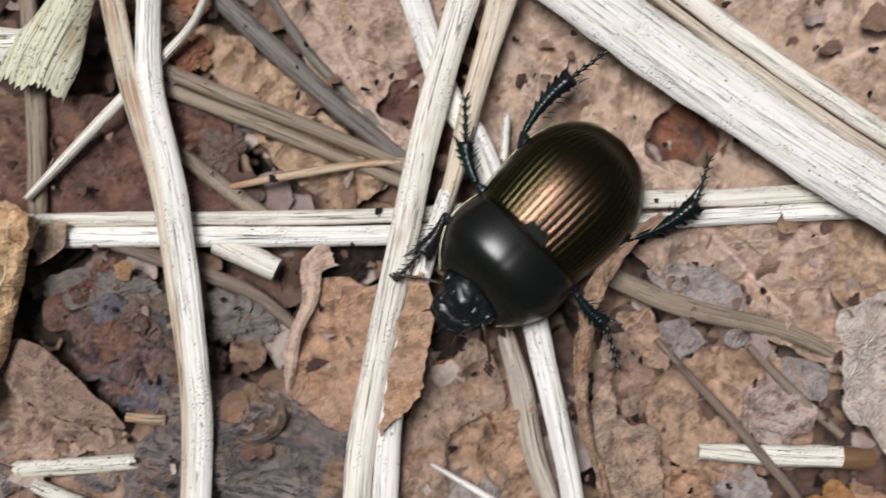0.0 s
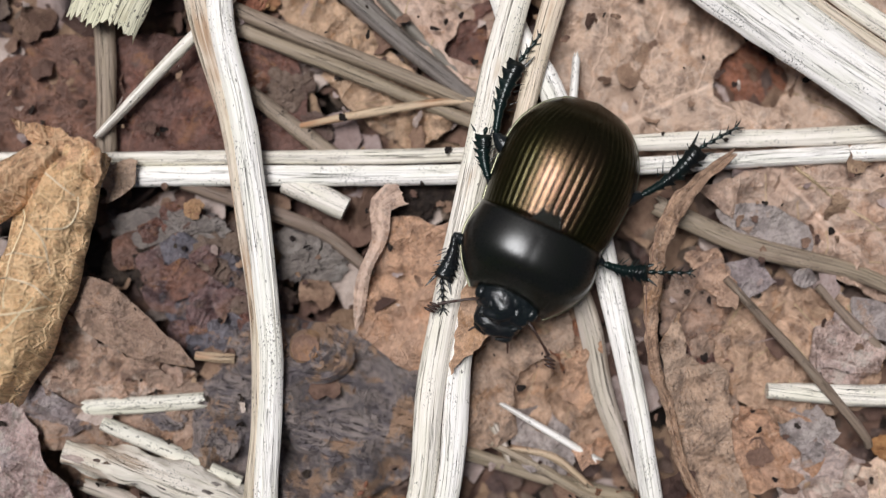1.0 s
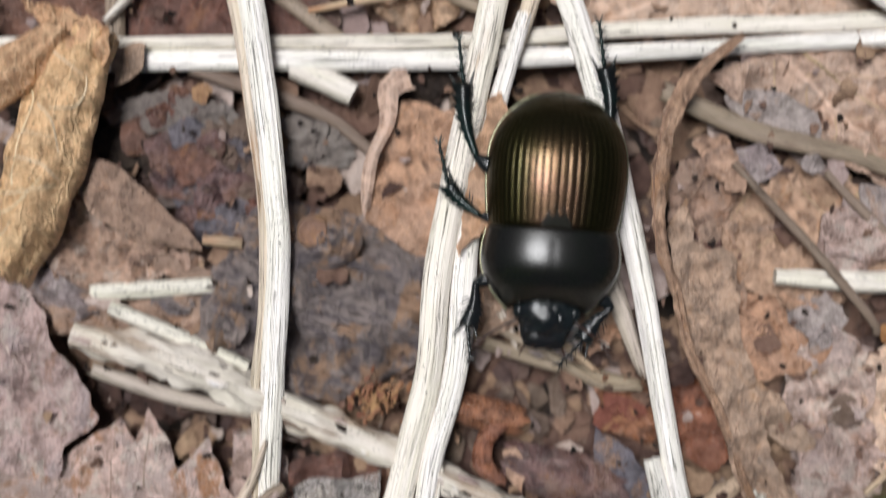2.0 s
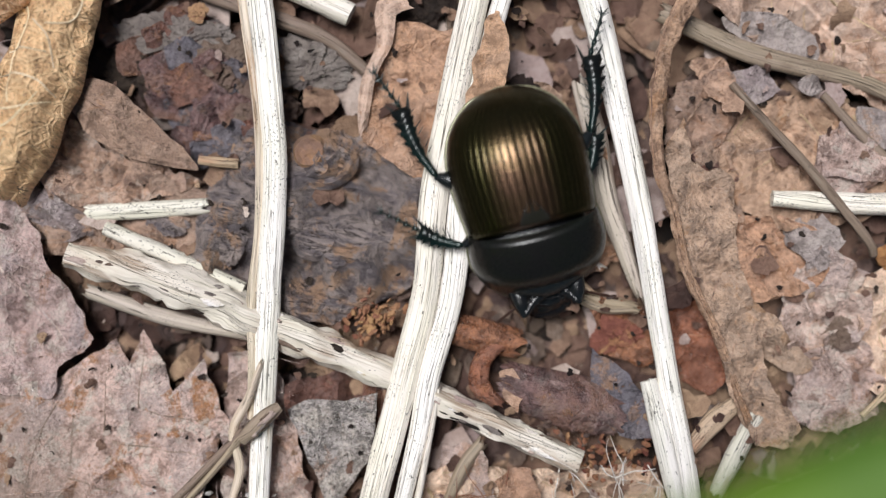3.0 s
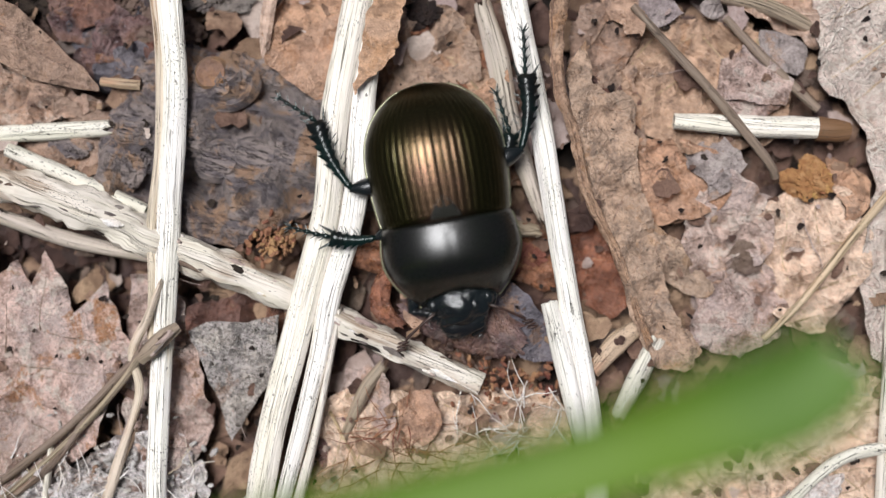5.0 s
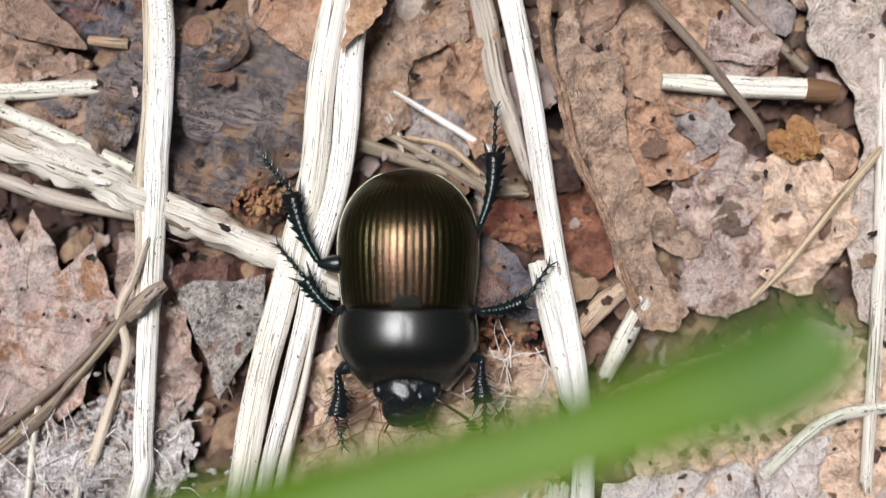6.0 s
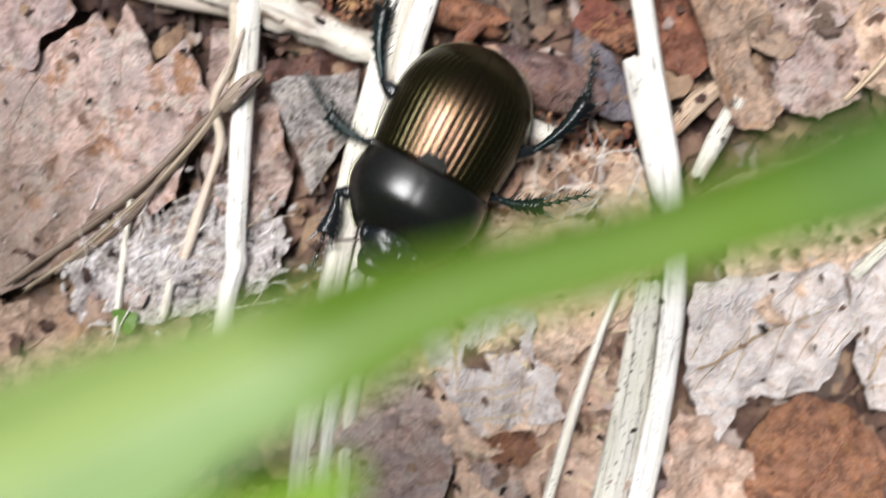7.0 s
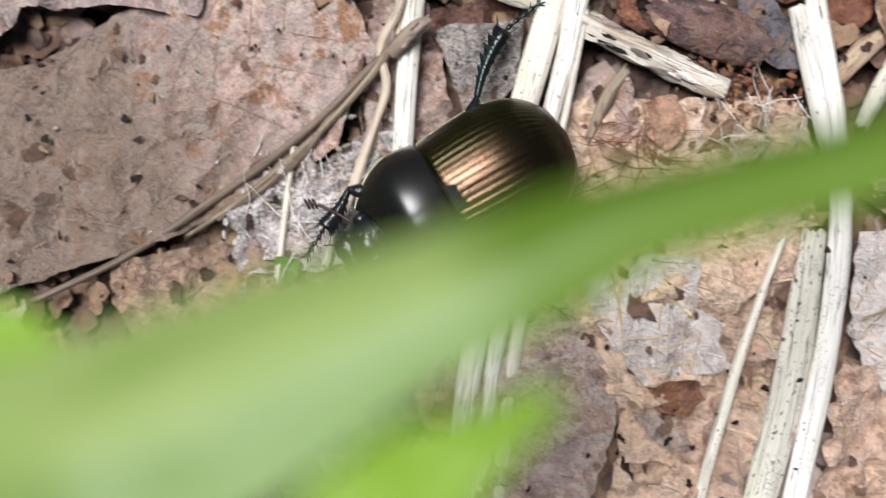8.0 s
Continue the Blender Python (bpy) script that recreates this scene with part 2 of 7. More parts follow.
LEAF_GREY = leaf_material("grey_leaf", (0.35, 0.30, 0.26), (0.20, 0.165, 0.14), (0.30, 0.24, 0.19), 0.35, 0.4, 0.7, 2.4, 0.35)
LEAF_PURPLE = leaf_material("purple_brown_leaf", (0.18, 0.108, 0.09), (0.095, 0.056, 0.05), (0.21, 0.12, 0.08), 0.1, 0.1, 0.5, 2.6, 0.1, 0.34)
LEAF_VEINED = leaf_material("veined_leaf", (0.74, 0.54, 0.36), (0.49, 0.325, 0.205), (0.65, 0.475, 0.32), 0.4, 0.65, 0.1, 2.0, 0.25, 0.42, 0.4, sleek=0.35)
LEAF_LILAC = leaf_material("lilac_grey_leaf", (0.37, 0.325, 0.27), (0.25, 0.212, 0.172), (0.32, 0.275, 0.225), 0.1, 0.3, 0.3, 2.6, 0.2, 0.55)
LEAF_OLIVE = leaf_material("olive_leaf", (0.41, 0.285, 0.18), (0.21, 0.14, 0.088), (0.34, 0.245, 0.16), 0.2, 0.35, 1.0, grain=0.15, sleek=0.3)
LEAF_YELLOW = leaf_material("yellow_leaf", (0.74, 0.48, 0.235), (0.48, 0.28, 0.125), (0.66, 0.41, 0.19), 0.05, 0.75, 1.3, 3.2, 0.0, 0.5, 0.3, None, 0.62)
LEAF_SLATE = leaf_material("slate_leaf", (0.13, 0.125, 0.13), (0.075, 0.07, 0.072), (0.17, 0.155, 0.15), 0.15, 0.2, 0.2)
LEAF_TORN = leaf_material("grey_tan_leaf", (0.56, 0.43, 0.345), (0.35, 0.255, 0.195), (0.47, 0.40, 0.345), 0.15, 0.2, 0.4, 3.0, 0.7, 0.36, 0.6, grain=0.3)
LEAF_TOOTH = leaf_material("patchy_pink_leaf", (0.71, 0.535, 0.405), (0.42, 0.29, 0.205), (0.54, 0.445, 0.36), 0.05, 0.1, 0.25, 3.0, 0.8, 0.3, 1.0, (23.0, 11.0), 1.5, 0.35)
LEAF_BROAD = leaf_material("light_tan_leaf", (0.54, 0.40, 0.26), (0.34, 0.235, 0.15), (0.46, 0.345, 0.23), 0.9, 0.35, 0.1, 4.4, 0.2, 0.42, 0.35, sleek=0.65)
LEAF_RUSSET = leaf_material("russet_leaf", (0.35, 0.155, 0.072), (0.18, 0.078, 0.04), (0.26, 0.125, 0.066), 0.3, 0.2, 0.3, 2.6, 0.0, 0.35)
LEAF_FLAP = leaf_material("smooth_brown_leaf", (0.36, 0.25, 0.16), (0.24, 0.16, 0.10), (0.31, 0.21, 0.135), 0.1, 0.1, 0.3, 3.0, 0.0, 0.55)
LEAF_MOTTLED = leaf_material("mottled_orange_leaf", (0.54, 0.38, 0.235), (0.27, 0.185, 0.12), (0.46, 0.34, 0.235), 0.1, 0.15, 0.9, 3.0, 0.6, 0.5)
LEAF_SPECK = leaf_material("speckled_leaf", (0.46, 0.43, 0.36), (0.15, 0.14, 0.115), (0.33, 0.30, 0.23), 0.1, 0.2, 1.5, 2.0, 0.8, 0.45, grain=1.0)
LEAF_MOULD = leaf_material("mouldy_white_leaf", (0.84, 0.80, 0.71), (0.38, 0.32, 0.25), (0.70, 0.64, 0.55), 0.1, 0.2, 1.4, 2.0, 0.7, 0.5, 0.5, grain=0.8)


def bark_material():
    """Dark wet bark: long fine cracks, rust patches with ragged edges, pale grit."""
    n = Nodes("wet_bark")
    m = n.node("ShaderNodeMapping", Vector=n.coords("Object", (1000, 1000, 1000)))
    m.inputs["Rotation"].default_value = (0, 0, radians(14))
    p = m.outputs["Vector"]

    def along(a, b):
        q = n.node("ShaderNodeMapping", Vector=p)
        q.inputs["Scale"].default_value = (a, b, b)
        return q.outputs["Vector"]

    big = n.noise(p, 0.28, 7.0, 0.72, 0.4)
    band = n.noise(along(0.18, 0.95), 1.0, 6.0, 0.7, 0.3)
    fine = n.noise(along(1.6, 5.0), 1.0, 5.0, 0.75)
    grit = n.noise(p, 7.5, 3.0, 0.7)
    crack = n.ramp(n.math("ABSOLUTE", n.math("SUBTRACT", n.noise(along(0.35, 2.1), 1.0, 5.0, 0.65, 0.4), 0.5)), 0.014, 0.003)
    col = n.mix(n.ramp(band, 0.40, 0.58), (0.165, 0.14, 0.148), (0.335, 0.275, 0.255))
    col = n.mix(n.math("MULTIPLY", n.ramp(big, 0.51, 0.58), 0.8), col, (0.42, 0.255, 0.155))
    col = n.mix(n.math("MULTIPLY", n.ramp(n.noise(p, 0.42, 6.0, 0.7, 0.5), 0.53, 0.60), 0.7), col, (0.085, 0.072, 0.082))
    col = n.mix(n.math("MULTIPLY", n.ramp(fine, 0.52, 0.7), 0.4), col, (0.1, 0.08, 0.08))
    col = n.mix(n.math("MULTIPLY", n.ramp(grit, 0.64, 0.70), 0.6), col, (0.42, 0.36, 0.31))
    col = n.mix(n.math("MULTIPLY", crack, 0.75), col, (0.03, 0.024, 0.022))
    h = n.math("SUBTRACT", n.math("ADD", band, n.math("MULTIPLY", fine, 0.5)), n.math("MULTIPLY", crack, 0.5))
    return n.finish(col, 0.38, 0.5, n.math("ADD", h, n.math("MULTIPLY", grit, 0.25)), 0.5)


BARK = bark_material()
BARK_KNOB = crumb_material("bark_knob", [(0.36, 0.2, 0.105), (0.28, 0.15, 0.085), (0.22, 0.13, 0.09)], 0.6, 0.3)
CLOD = crumb_material("soil_clod", [(0.16, 0.105, 0.075), (0.22, 0.155, 0.115), (0.11, 0.075, 0.06)], 0.8, 0.5)
CLOD_GREY = crumb_material("grey_clod", [(0.27, 0.225, 0.185), (0.20, 0.165, 0.14), (0.33, 0.285, 0.24)], 0.8, 0.6, 1.3)
CLOD_RUST = crumb_material("rust_frass", [(0.30, 0.13, 0.07), (0.22, 0.09, 0.05), (0.38, 0.2, 0.1)], 0.7, 0.3, 1.2)
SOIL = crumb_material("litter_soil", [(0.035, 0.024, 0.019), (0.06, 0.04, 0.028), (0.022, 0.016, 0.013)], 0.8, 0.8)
LITTER = crumb_material("litter_bits", [(0.215, 0.125, 0.08), (0.29, 0.18, 0.115), (0.14, 0.078, 0.05)], 0.6, 0.4, 1.0, 0.45, 1.3)

CLOD_ORANGE = crumb_material("orange_gall", [(0.46, 0.25, 0.09), (0.36, 0.17, 0.06), (0.55, 0.33, 0.14)], 0.7, 0.35, 1.2)
RIB = straw_material("leaf_rib", (0.47, 0.34, 0.22), (0.36, 0.24, 0.15), 0.4, 0.2, (0.4, 0.26, 0.16), 0.4)
VEIN_PALE = straw_material("pale_vein", (0.76, 0.61, 0.42), (0.56, 0.41, 0.26), 0.4, 0.2, (0.5, 0.34, 0.2), 0.3)
CRUST = crumb_material("white_crust", [(0.55, 0.52, 0.45), (0.68, 0.65, 0.58), (0.42, 0.37, 0.3)], 0.8, 0.3, 1.5)
LICHEN = crumb_material("lichened_bark", [(0.76, 0.69, 0.57), (0.86, 0.82, 0.73), (0.50, 0.40, 0.26)], 0.7, 0.3, 1.0)
LITTER_PALE = crumb_material("pale_litter", [(0.42, 0.32, 0.26), (0.50, 0.40, 0.33), (0.34, 0.25, 0.2)], 0.65, 0.3)


def green_material(name, pale, deep, tip=0.5):
    n = Nodes(name)
    uv = n.coords("UV", (1, 1, 1))
    sep = n.node("ShaderNodeSeparateXYZ", Vector=uv)
    patch = n.noise(uv, 0.15, 2.0)
    stripe = n.noise(n.coords("UV", (0.05, 1.6, 1)), 1.0, 3.0)
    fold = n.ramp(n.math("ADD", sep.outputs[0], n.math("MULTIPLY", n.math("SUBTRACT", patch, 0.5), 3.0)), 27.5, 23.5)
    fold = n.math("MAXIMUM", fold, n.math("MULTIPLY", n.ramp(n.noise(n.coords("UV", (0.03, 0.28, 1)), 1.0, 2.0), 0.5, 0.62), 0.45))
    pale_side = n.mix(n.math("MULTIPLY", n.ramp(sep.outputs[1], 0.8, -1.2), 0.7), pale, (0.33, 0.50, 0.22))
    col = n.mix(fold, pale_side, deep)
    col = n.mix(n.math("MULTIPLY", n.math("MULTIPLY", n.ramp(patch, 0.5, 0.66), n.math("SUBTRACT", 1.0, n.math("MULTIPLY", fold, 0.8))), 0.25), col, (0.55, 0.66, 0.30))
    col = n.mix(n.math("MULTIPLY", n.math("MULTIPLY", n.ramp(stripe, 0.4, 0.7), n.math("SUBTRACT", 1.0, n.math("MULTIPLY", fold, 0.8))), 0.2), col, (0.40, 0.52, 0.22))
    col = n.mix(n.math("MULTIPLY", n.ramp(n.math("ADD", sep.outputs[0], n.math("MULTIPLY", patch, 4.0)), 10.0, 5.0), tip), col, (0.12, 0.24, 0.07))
    n.finish(col, 0.45, 0.4, stripe, 0.1)
    n.bsdf.inputs["Transmission Weight"].default_value = 0.0
    out = n.tree.nodes["Material Output"]
    tr = n.node("ShaderNodeBsdfTranslucent", Color=col)
    ms = n.tree.nodes.new("ShaderNodeMixShader")
    ms.inputs[0].default_value = 0.45
    n.tree.links.new(n.bsdf.outputs[0], ms.inputs[1])
    n.tree.links.new(tr.outputs[0], ms.inputs[2])
    n.tree.links.new(ms.outputs[0], out.inputs["Surface"])
    return n.mat


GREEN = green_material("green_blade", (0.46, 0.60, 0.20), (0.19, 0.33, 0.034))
GREEN_LEAF = green_material("bright_green_leaf", (0.42, 0.63, 0.10), (0.34, 0.56, 0.06), 0.0)


def shell_material(name, colour, tint, rough, metal, coat, relief=0.003, freq=9.0, flank=None, ior=1.5, wrinkle=0.0):
    """Beetle shell: fine pits, and on the wing cases an olive-green flank and rear with shade painted in, and fine
    cross wrinkles.
    """
    n = Nodes(name)
    p = n.coords("Object", (1000, 1000, 1000))
    big = n.noise(p, 0.35, 3.0)
    grit = n.noise(p, freq, 3.0, 0.7)
    col = n.mix(n.ramp(big, 0.35, 0.65), colour, tint)
    height = grit
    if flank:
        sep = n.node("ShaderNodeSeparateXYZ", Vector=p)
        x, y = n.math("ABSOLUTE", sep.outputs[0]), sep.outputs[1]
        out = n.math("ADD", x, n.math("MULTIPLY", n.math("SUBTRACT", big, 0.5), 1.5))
        # rear and flanks go dark olive: painted shade that narrows the copper highlight
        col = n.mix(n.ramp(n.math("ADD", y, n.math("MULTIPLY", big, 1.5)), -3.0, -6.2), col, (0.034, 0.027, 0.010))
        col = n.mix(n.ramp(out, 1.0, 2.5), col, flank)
    if wrinkle:
        cross = n.noise(n.coords("Object", (900, 5200, 900)), 1.0, 3.0, 0.6)
        height = n.math("ADD", grit, n.math("MULTIPLY", cross, wrinkle))
    n.finish(col, n.math("ADD", rough, n.math("MULTIPLY", grit, 0.1)), 0.5, height, relief, metal)
    n.bsdf.inputs["IOR"].default_value = ior
    n.bsdf.inputs["Coat Weight"].default_value = coat
    n.bsdf.inputs["Coat Roughness"].default_value = 0.12
    return n.mat


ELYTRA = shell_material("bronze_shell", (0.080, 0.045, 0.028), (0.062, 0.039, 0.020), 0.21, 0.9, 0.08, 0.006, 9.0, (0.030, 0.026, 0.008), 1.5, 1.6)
PRONOTUM = shell_material("black_shell", (0.0065, 0.0062, 0.0055), (0.0055, 0.0065, 0.0045), 0.23, 0.0, 0.0, ior=1.46)
SHIELD = shell_material("dull_black_shield", (0.008, 0.008, 0.006), (0.010, 0.010, 0.007), 0.28, 0.0, 0.0, 0.01, 6.0)
SHIELD.node_tree.nodes["Principled BSDF"].inputs["Specular IOR Level"].default_value = 0.05
CHITIN = shell_material("black_chitin", (0.009, 0.009, 0.010), (0.008, 0.011, 0.012), 0.2, 0.1, 0.0, 0.05, 3.0)
CHITIN_GREEN = shell_material("green_black_chitin", (0.004, 0.016, 0.014), (0.005, 0.006, 0.006), 0.24, 0.3, 0.0, 0.02, 4.0)
FEELER = shell_material("red_brown_feeler", (0.05, 0.02, 0.012), (0.03, 0.014, 0.01), 0.4, 0.0, 0.0)
RIM_LEAF = leaf_material("leaf_rim", (0.44, 0.29, 0.17), (0.24, 0.145, 0.083), (0.34, 0.22, 0.13), 0.1, 0.2, 0.6)
RIM = shell_material("pale_rim", (0.26, 0.25, 0.16), (0.18, 0.18, 0.11), 0.3, 0.6, 0.1)


# ---- mesh helpers (numbers in millimetres) ----
def ripple(seed, waves=9, short=0.8, long=6.0):
    """A smooth random height field h(x, y) of about unit height."""
    rng = np.random.default_rng(seed)
    lam = np.exp(rng.uniform(np.log(short), np.log(long), waves))
    ang, ph = rng.uniform(0, 2 * np.pi, waves), rng.uniform(0, 2 * np.pi, waves)
    amp = lam / lam.sum() * 1.6

    def h(x, y):
        z = np.zeros_like(np.asarray(x, float))
        for l, a, f, m in zip(lam, ang, ph, amp):
            z = z + m * np.sin(2 * np.pi / l * (np.cos(a) * x + np.sin(a) * y) + f)
        return z
    return h


def mesh_from(name, verts, faces, mat, uv=None, smooth=True):
    me = bpy.data.meshes.new(name)
    me.from_pydata([tuple(v) for v in np.asarray(verts, float) * MM], [], faces)
    me.materials.append(mat)
    if uv is not None:
        layer = me.uv_layers.new(name="UVMap")
        idx = np.empty(len(me.loops), dtype=np.int32)
        me.loops.foreach_get("vertex_index", idx)
        layer.data.foreach_set("uv", np.asarray(uv, dtype=np.float32)[idx].ravel())
    if smooth:
        me.polygons.foreach_set("use_smooth", [True] * len(me.polygons))
        me.set_sharp_from_angle(angle=radians(48))
    me.update()
    return me


def placed(name, verts, faces, mat, uv=None, parent=None, label="", smooth=True):
    """One mesh object; a thing's origin lies at its own middle, a part's at its parent's."""
    verts = np.asarray(verts, float)
    mid = np.zeros(3)
    if parent is None:
        mid = (verts.min(0) + verts.max(0)) / 2
        mid[2] = verts[:, 2].min()
    ob = new(name, mesh_from(name, verts - mid, faces, mat, uv, smooth))
    if parent is None:
        ob.location = mid * MM
    else:
        ob.parent = parent
    return tagged(ob, label) if label else ob


def glide(points, step):
    """A smooth curve through the control points, sampled about every step."""
    p = np.array([q if len(q) == 3 else (*q, 0.0) for q in points], float)
    p = np.vstack([2 * p[0] - p[1], p, 2 * p[-1] - p[-2]])
    out = []
    for i in range(1, len(p) - 2):
        a, b, c, d = p[i - 1:i + 3]
        k = max(2, int(np.linalg.norm(c - b) / step))
        for t in np.arange(k) / k:
            out.append(0.5 * (2 * b + (c - a) * t + (2 * a - 5 * b + 4 * c - d) * t * t + (3 * b - a - 3 * c + d) * t ** 3))
    out.append(p[-2])
    return np.array(out)


def ribbon(points, widths, thick, arch, seed, step=0.5, ridges=5, ragged=0.5, rough=0.06, across=16, twist=0.0, fray=0.0):
    """A stalk, strip or rolled leaf: a thick arched band along a curve with ridges, wobbling edges and torn ends."""
    rng = np.random.default_rng(seed)
    c = glide(points, step)
    n = len(c)
    d = np.gradient(c, axis=0)
    d /= np.linalg.norm(d[:, :2], axis=1)[:, None] + 1e-9
    side = np.stack([d[:, 1], -d[:, 0], np.zeros(n)], 1)
    length = np.concatenate([[0], np.cumsum(np.linalg.norm(np.diff(c, axis=0), axis=1))])
    w = np.interp(length / length[-1], np.linspace(0, 1, len(widths)), widths) / 2
    field, torn = ripple(seed + 11, 8, 1.5, 14), ripple(seed + 12, 12, 0.5, 2.2)
    v = np.linspace(-1, 1, across)
    prof = np.zeros(across)
    for _ in range(ridges):
        prof += rng.uniform(0.4, 1.0) * np.sin(v * rng.uniform(3, 13) + rng.uniform(0, 6.3))
    prof /= 1.6 * max(1, ridges)
    verts, uv = [], []
    tear0, tear1 = (ragged * (0.8 * np.interp(v, np.linspace(-1, 1, 6), rng.uniform(-1, 1, 6)) + 0.3 * rng.uniform(-1, 1, across)) for _ in range(2))
    for i in range(n):
        s = length[i]
        e0 = max(0.0, 1 - i / 2.0)
        e1 = max(0.0, 1 - (n - 1 - i) / 2.0)
        wl, wr = (w[i] * (1 + 0.07 * field(s, k) + fray * torn(s, k)) for k in (0.0, 40.0))
        tw = radians(twist) * (s / length[-1] - 0.5)
        for j in range(across):
            x = v[j] * (wl if v[j] < 0 else wr)
            z = arch * (1 - v[j] ** 2) + rough * (prof[j] + 0.7 * field(s * 0.7, v[j] * 3 + 9))
            z -= 0.35 * thick * abs(v[j]) ** 6
            q = c[i] + side[i] * (x * math.cos(tw)) + np.array([0, 0, z + x * math.sin(tw)])
            q = q + d[i] * (tear1[j] * e1 - abs(tear0[j]) * e0)
            verts.append(q)
            uv.append((s, x))
    top = len(verts)
    for i in range(n):
        for j in range(across):
            q = np.array(verts[i * across + j])
            q[2] -= thick * (1 - 0.7 * abs(v[j]) ** 4)
            verts.append(q)
            uv.append((length[i], v[j] * w[i]))
    faces = []
    for i in range(n - 1):
        for j in range(across - 1):
            a = i * across + j
            faces.append((a, a + 1, a + across + 1, a + across))
            faces.append((top + a, top + a + across, top + a + across + 1, top + a + 1))
        for j in (0, across - 1):
            a, b = i * across + j, (i + 1) * across + j
            faces.append((a, b, top + b, top + a) if j == 0 else (a, top + a, top + b, b))
    for i in (0, n - 1):
        for j in range(across - 1):
            a = i * across + j
            faces.append((a, top + a, top + a + 1, a + 1) if i == 0 else (a, a + 1, top + a + 1, top + a))
    return verts, faces, uv


def rod(points, radii, seed, step=0.5, sides=12, bumps=0.08, tip=True):
    """A round twig, leg or feeler: rings along a curve."""
    c = glide(points, step)
    n = len(c)
    d = np.gradient(c, axis=0)
    d /= np.linalg.norm(d, axis=1)[:, None] + 1e-9
    length = np.concatenate([[0], np.cumsum(np.linalg.norm(np.diff(c, axis=0), axis=1))])
    r = np.interp(length / length[-1], np.linspace(0, 1, len(radii)), radii)
    field = ripple(seed, 10, 0.6, 5)
    verts, uv = [], []
    for i in range(n):
        up = np.array([0, 0, 1.0]) if abs(d[i, 2]) < 0.9 else np.array([1.0, 0, 0])
        s = np.cross(d[i], up)
        s /= np.linalg.norm(s)
        t = np.cross(s, d[i])
        for j in range(sides):
            a = 2 * np.pi * j / sides
            k = r[i] * (1 + bumps * float(field(length[i], 3 * math.cos(a) + 7 * math.sin(a))))
            verts.append(c[i] + s * (k * math.cos(a)) + t * (k * math.sin(a)))
            uv.append((length[i], r[i] * (a if a < np.pi else 2 * np.pi - a)))
    faces = []
    for i in range(n - 1):
        for j in range(sides):
            k = (j + 1) % sides
            faces.append((i * sides + j, i * sides + k, (i + 1) * sides + k, (i + 1) * sides + j))
    if tip:
        faces.append(tuple(reversed(range(sides))))
        faces.append(tuple((n - 1) * sides + j for j in range(sides)))
    return verts, faces, uv


def loop_curve(outline, rounding, step, jag, seed):
    """Closed outline from a few corners: rounded, then notched by a little noise."""
    p = np.array([q[:2] for q in outline], float)
    n = len(p)
    pts = []
    for i in range(n):
        a, b, c, d = p[i - 1], p[i], p[(i + 1) % n], p[(i + 2) % n]
        k = max(2, int(np.linalg.norm(c - b) / step))
        for t in np.arange(k) / k:
            curve = 0.5 * (2 * b + (c - a) * t + (2 * a - 5 * b + 4 * c - d) * t * t + (3 * b - a - 3 * c + d) * t ** 3)
            pts.append(rounding * curve + (1 - rounding) * (b + (c - b) * t))
    pts = np.array(pts)
    f, g = ripple(seed, 12, 0.5, 3.0), ripple(seed + 1, 12, 0.5, 3.0)
    return pts + jag * np.stack([f(pts[:, 0], pts[:, 1]), g(pts[:, 0], pts[:, 1])], 1)


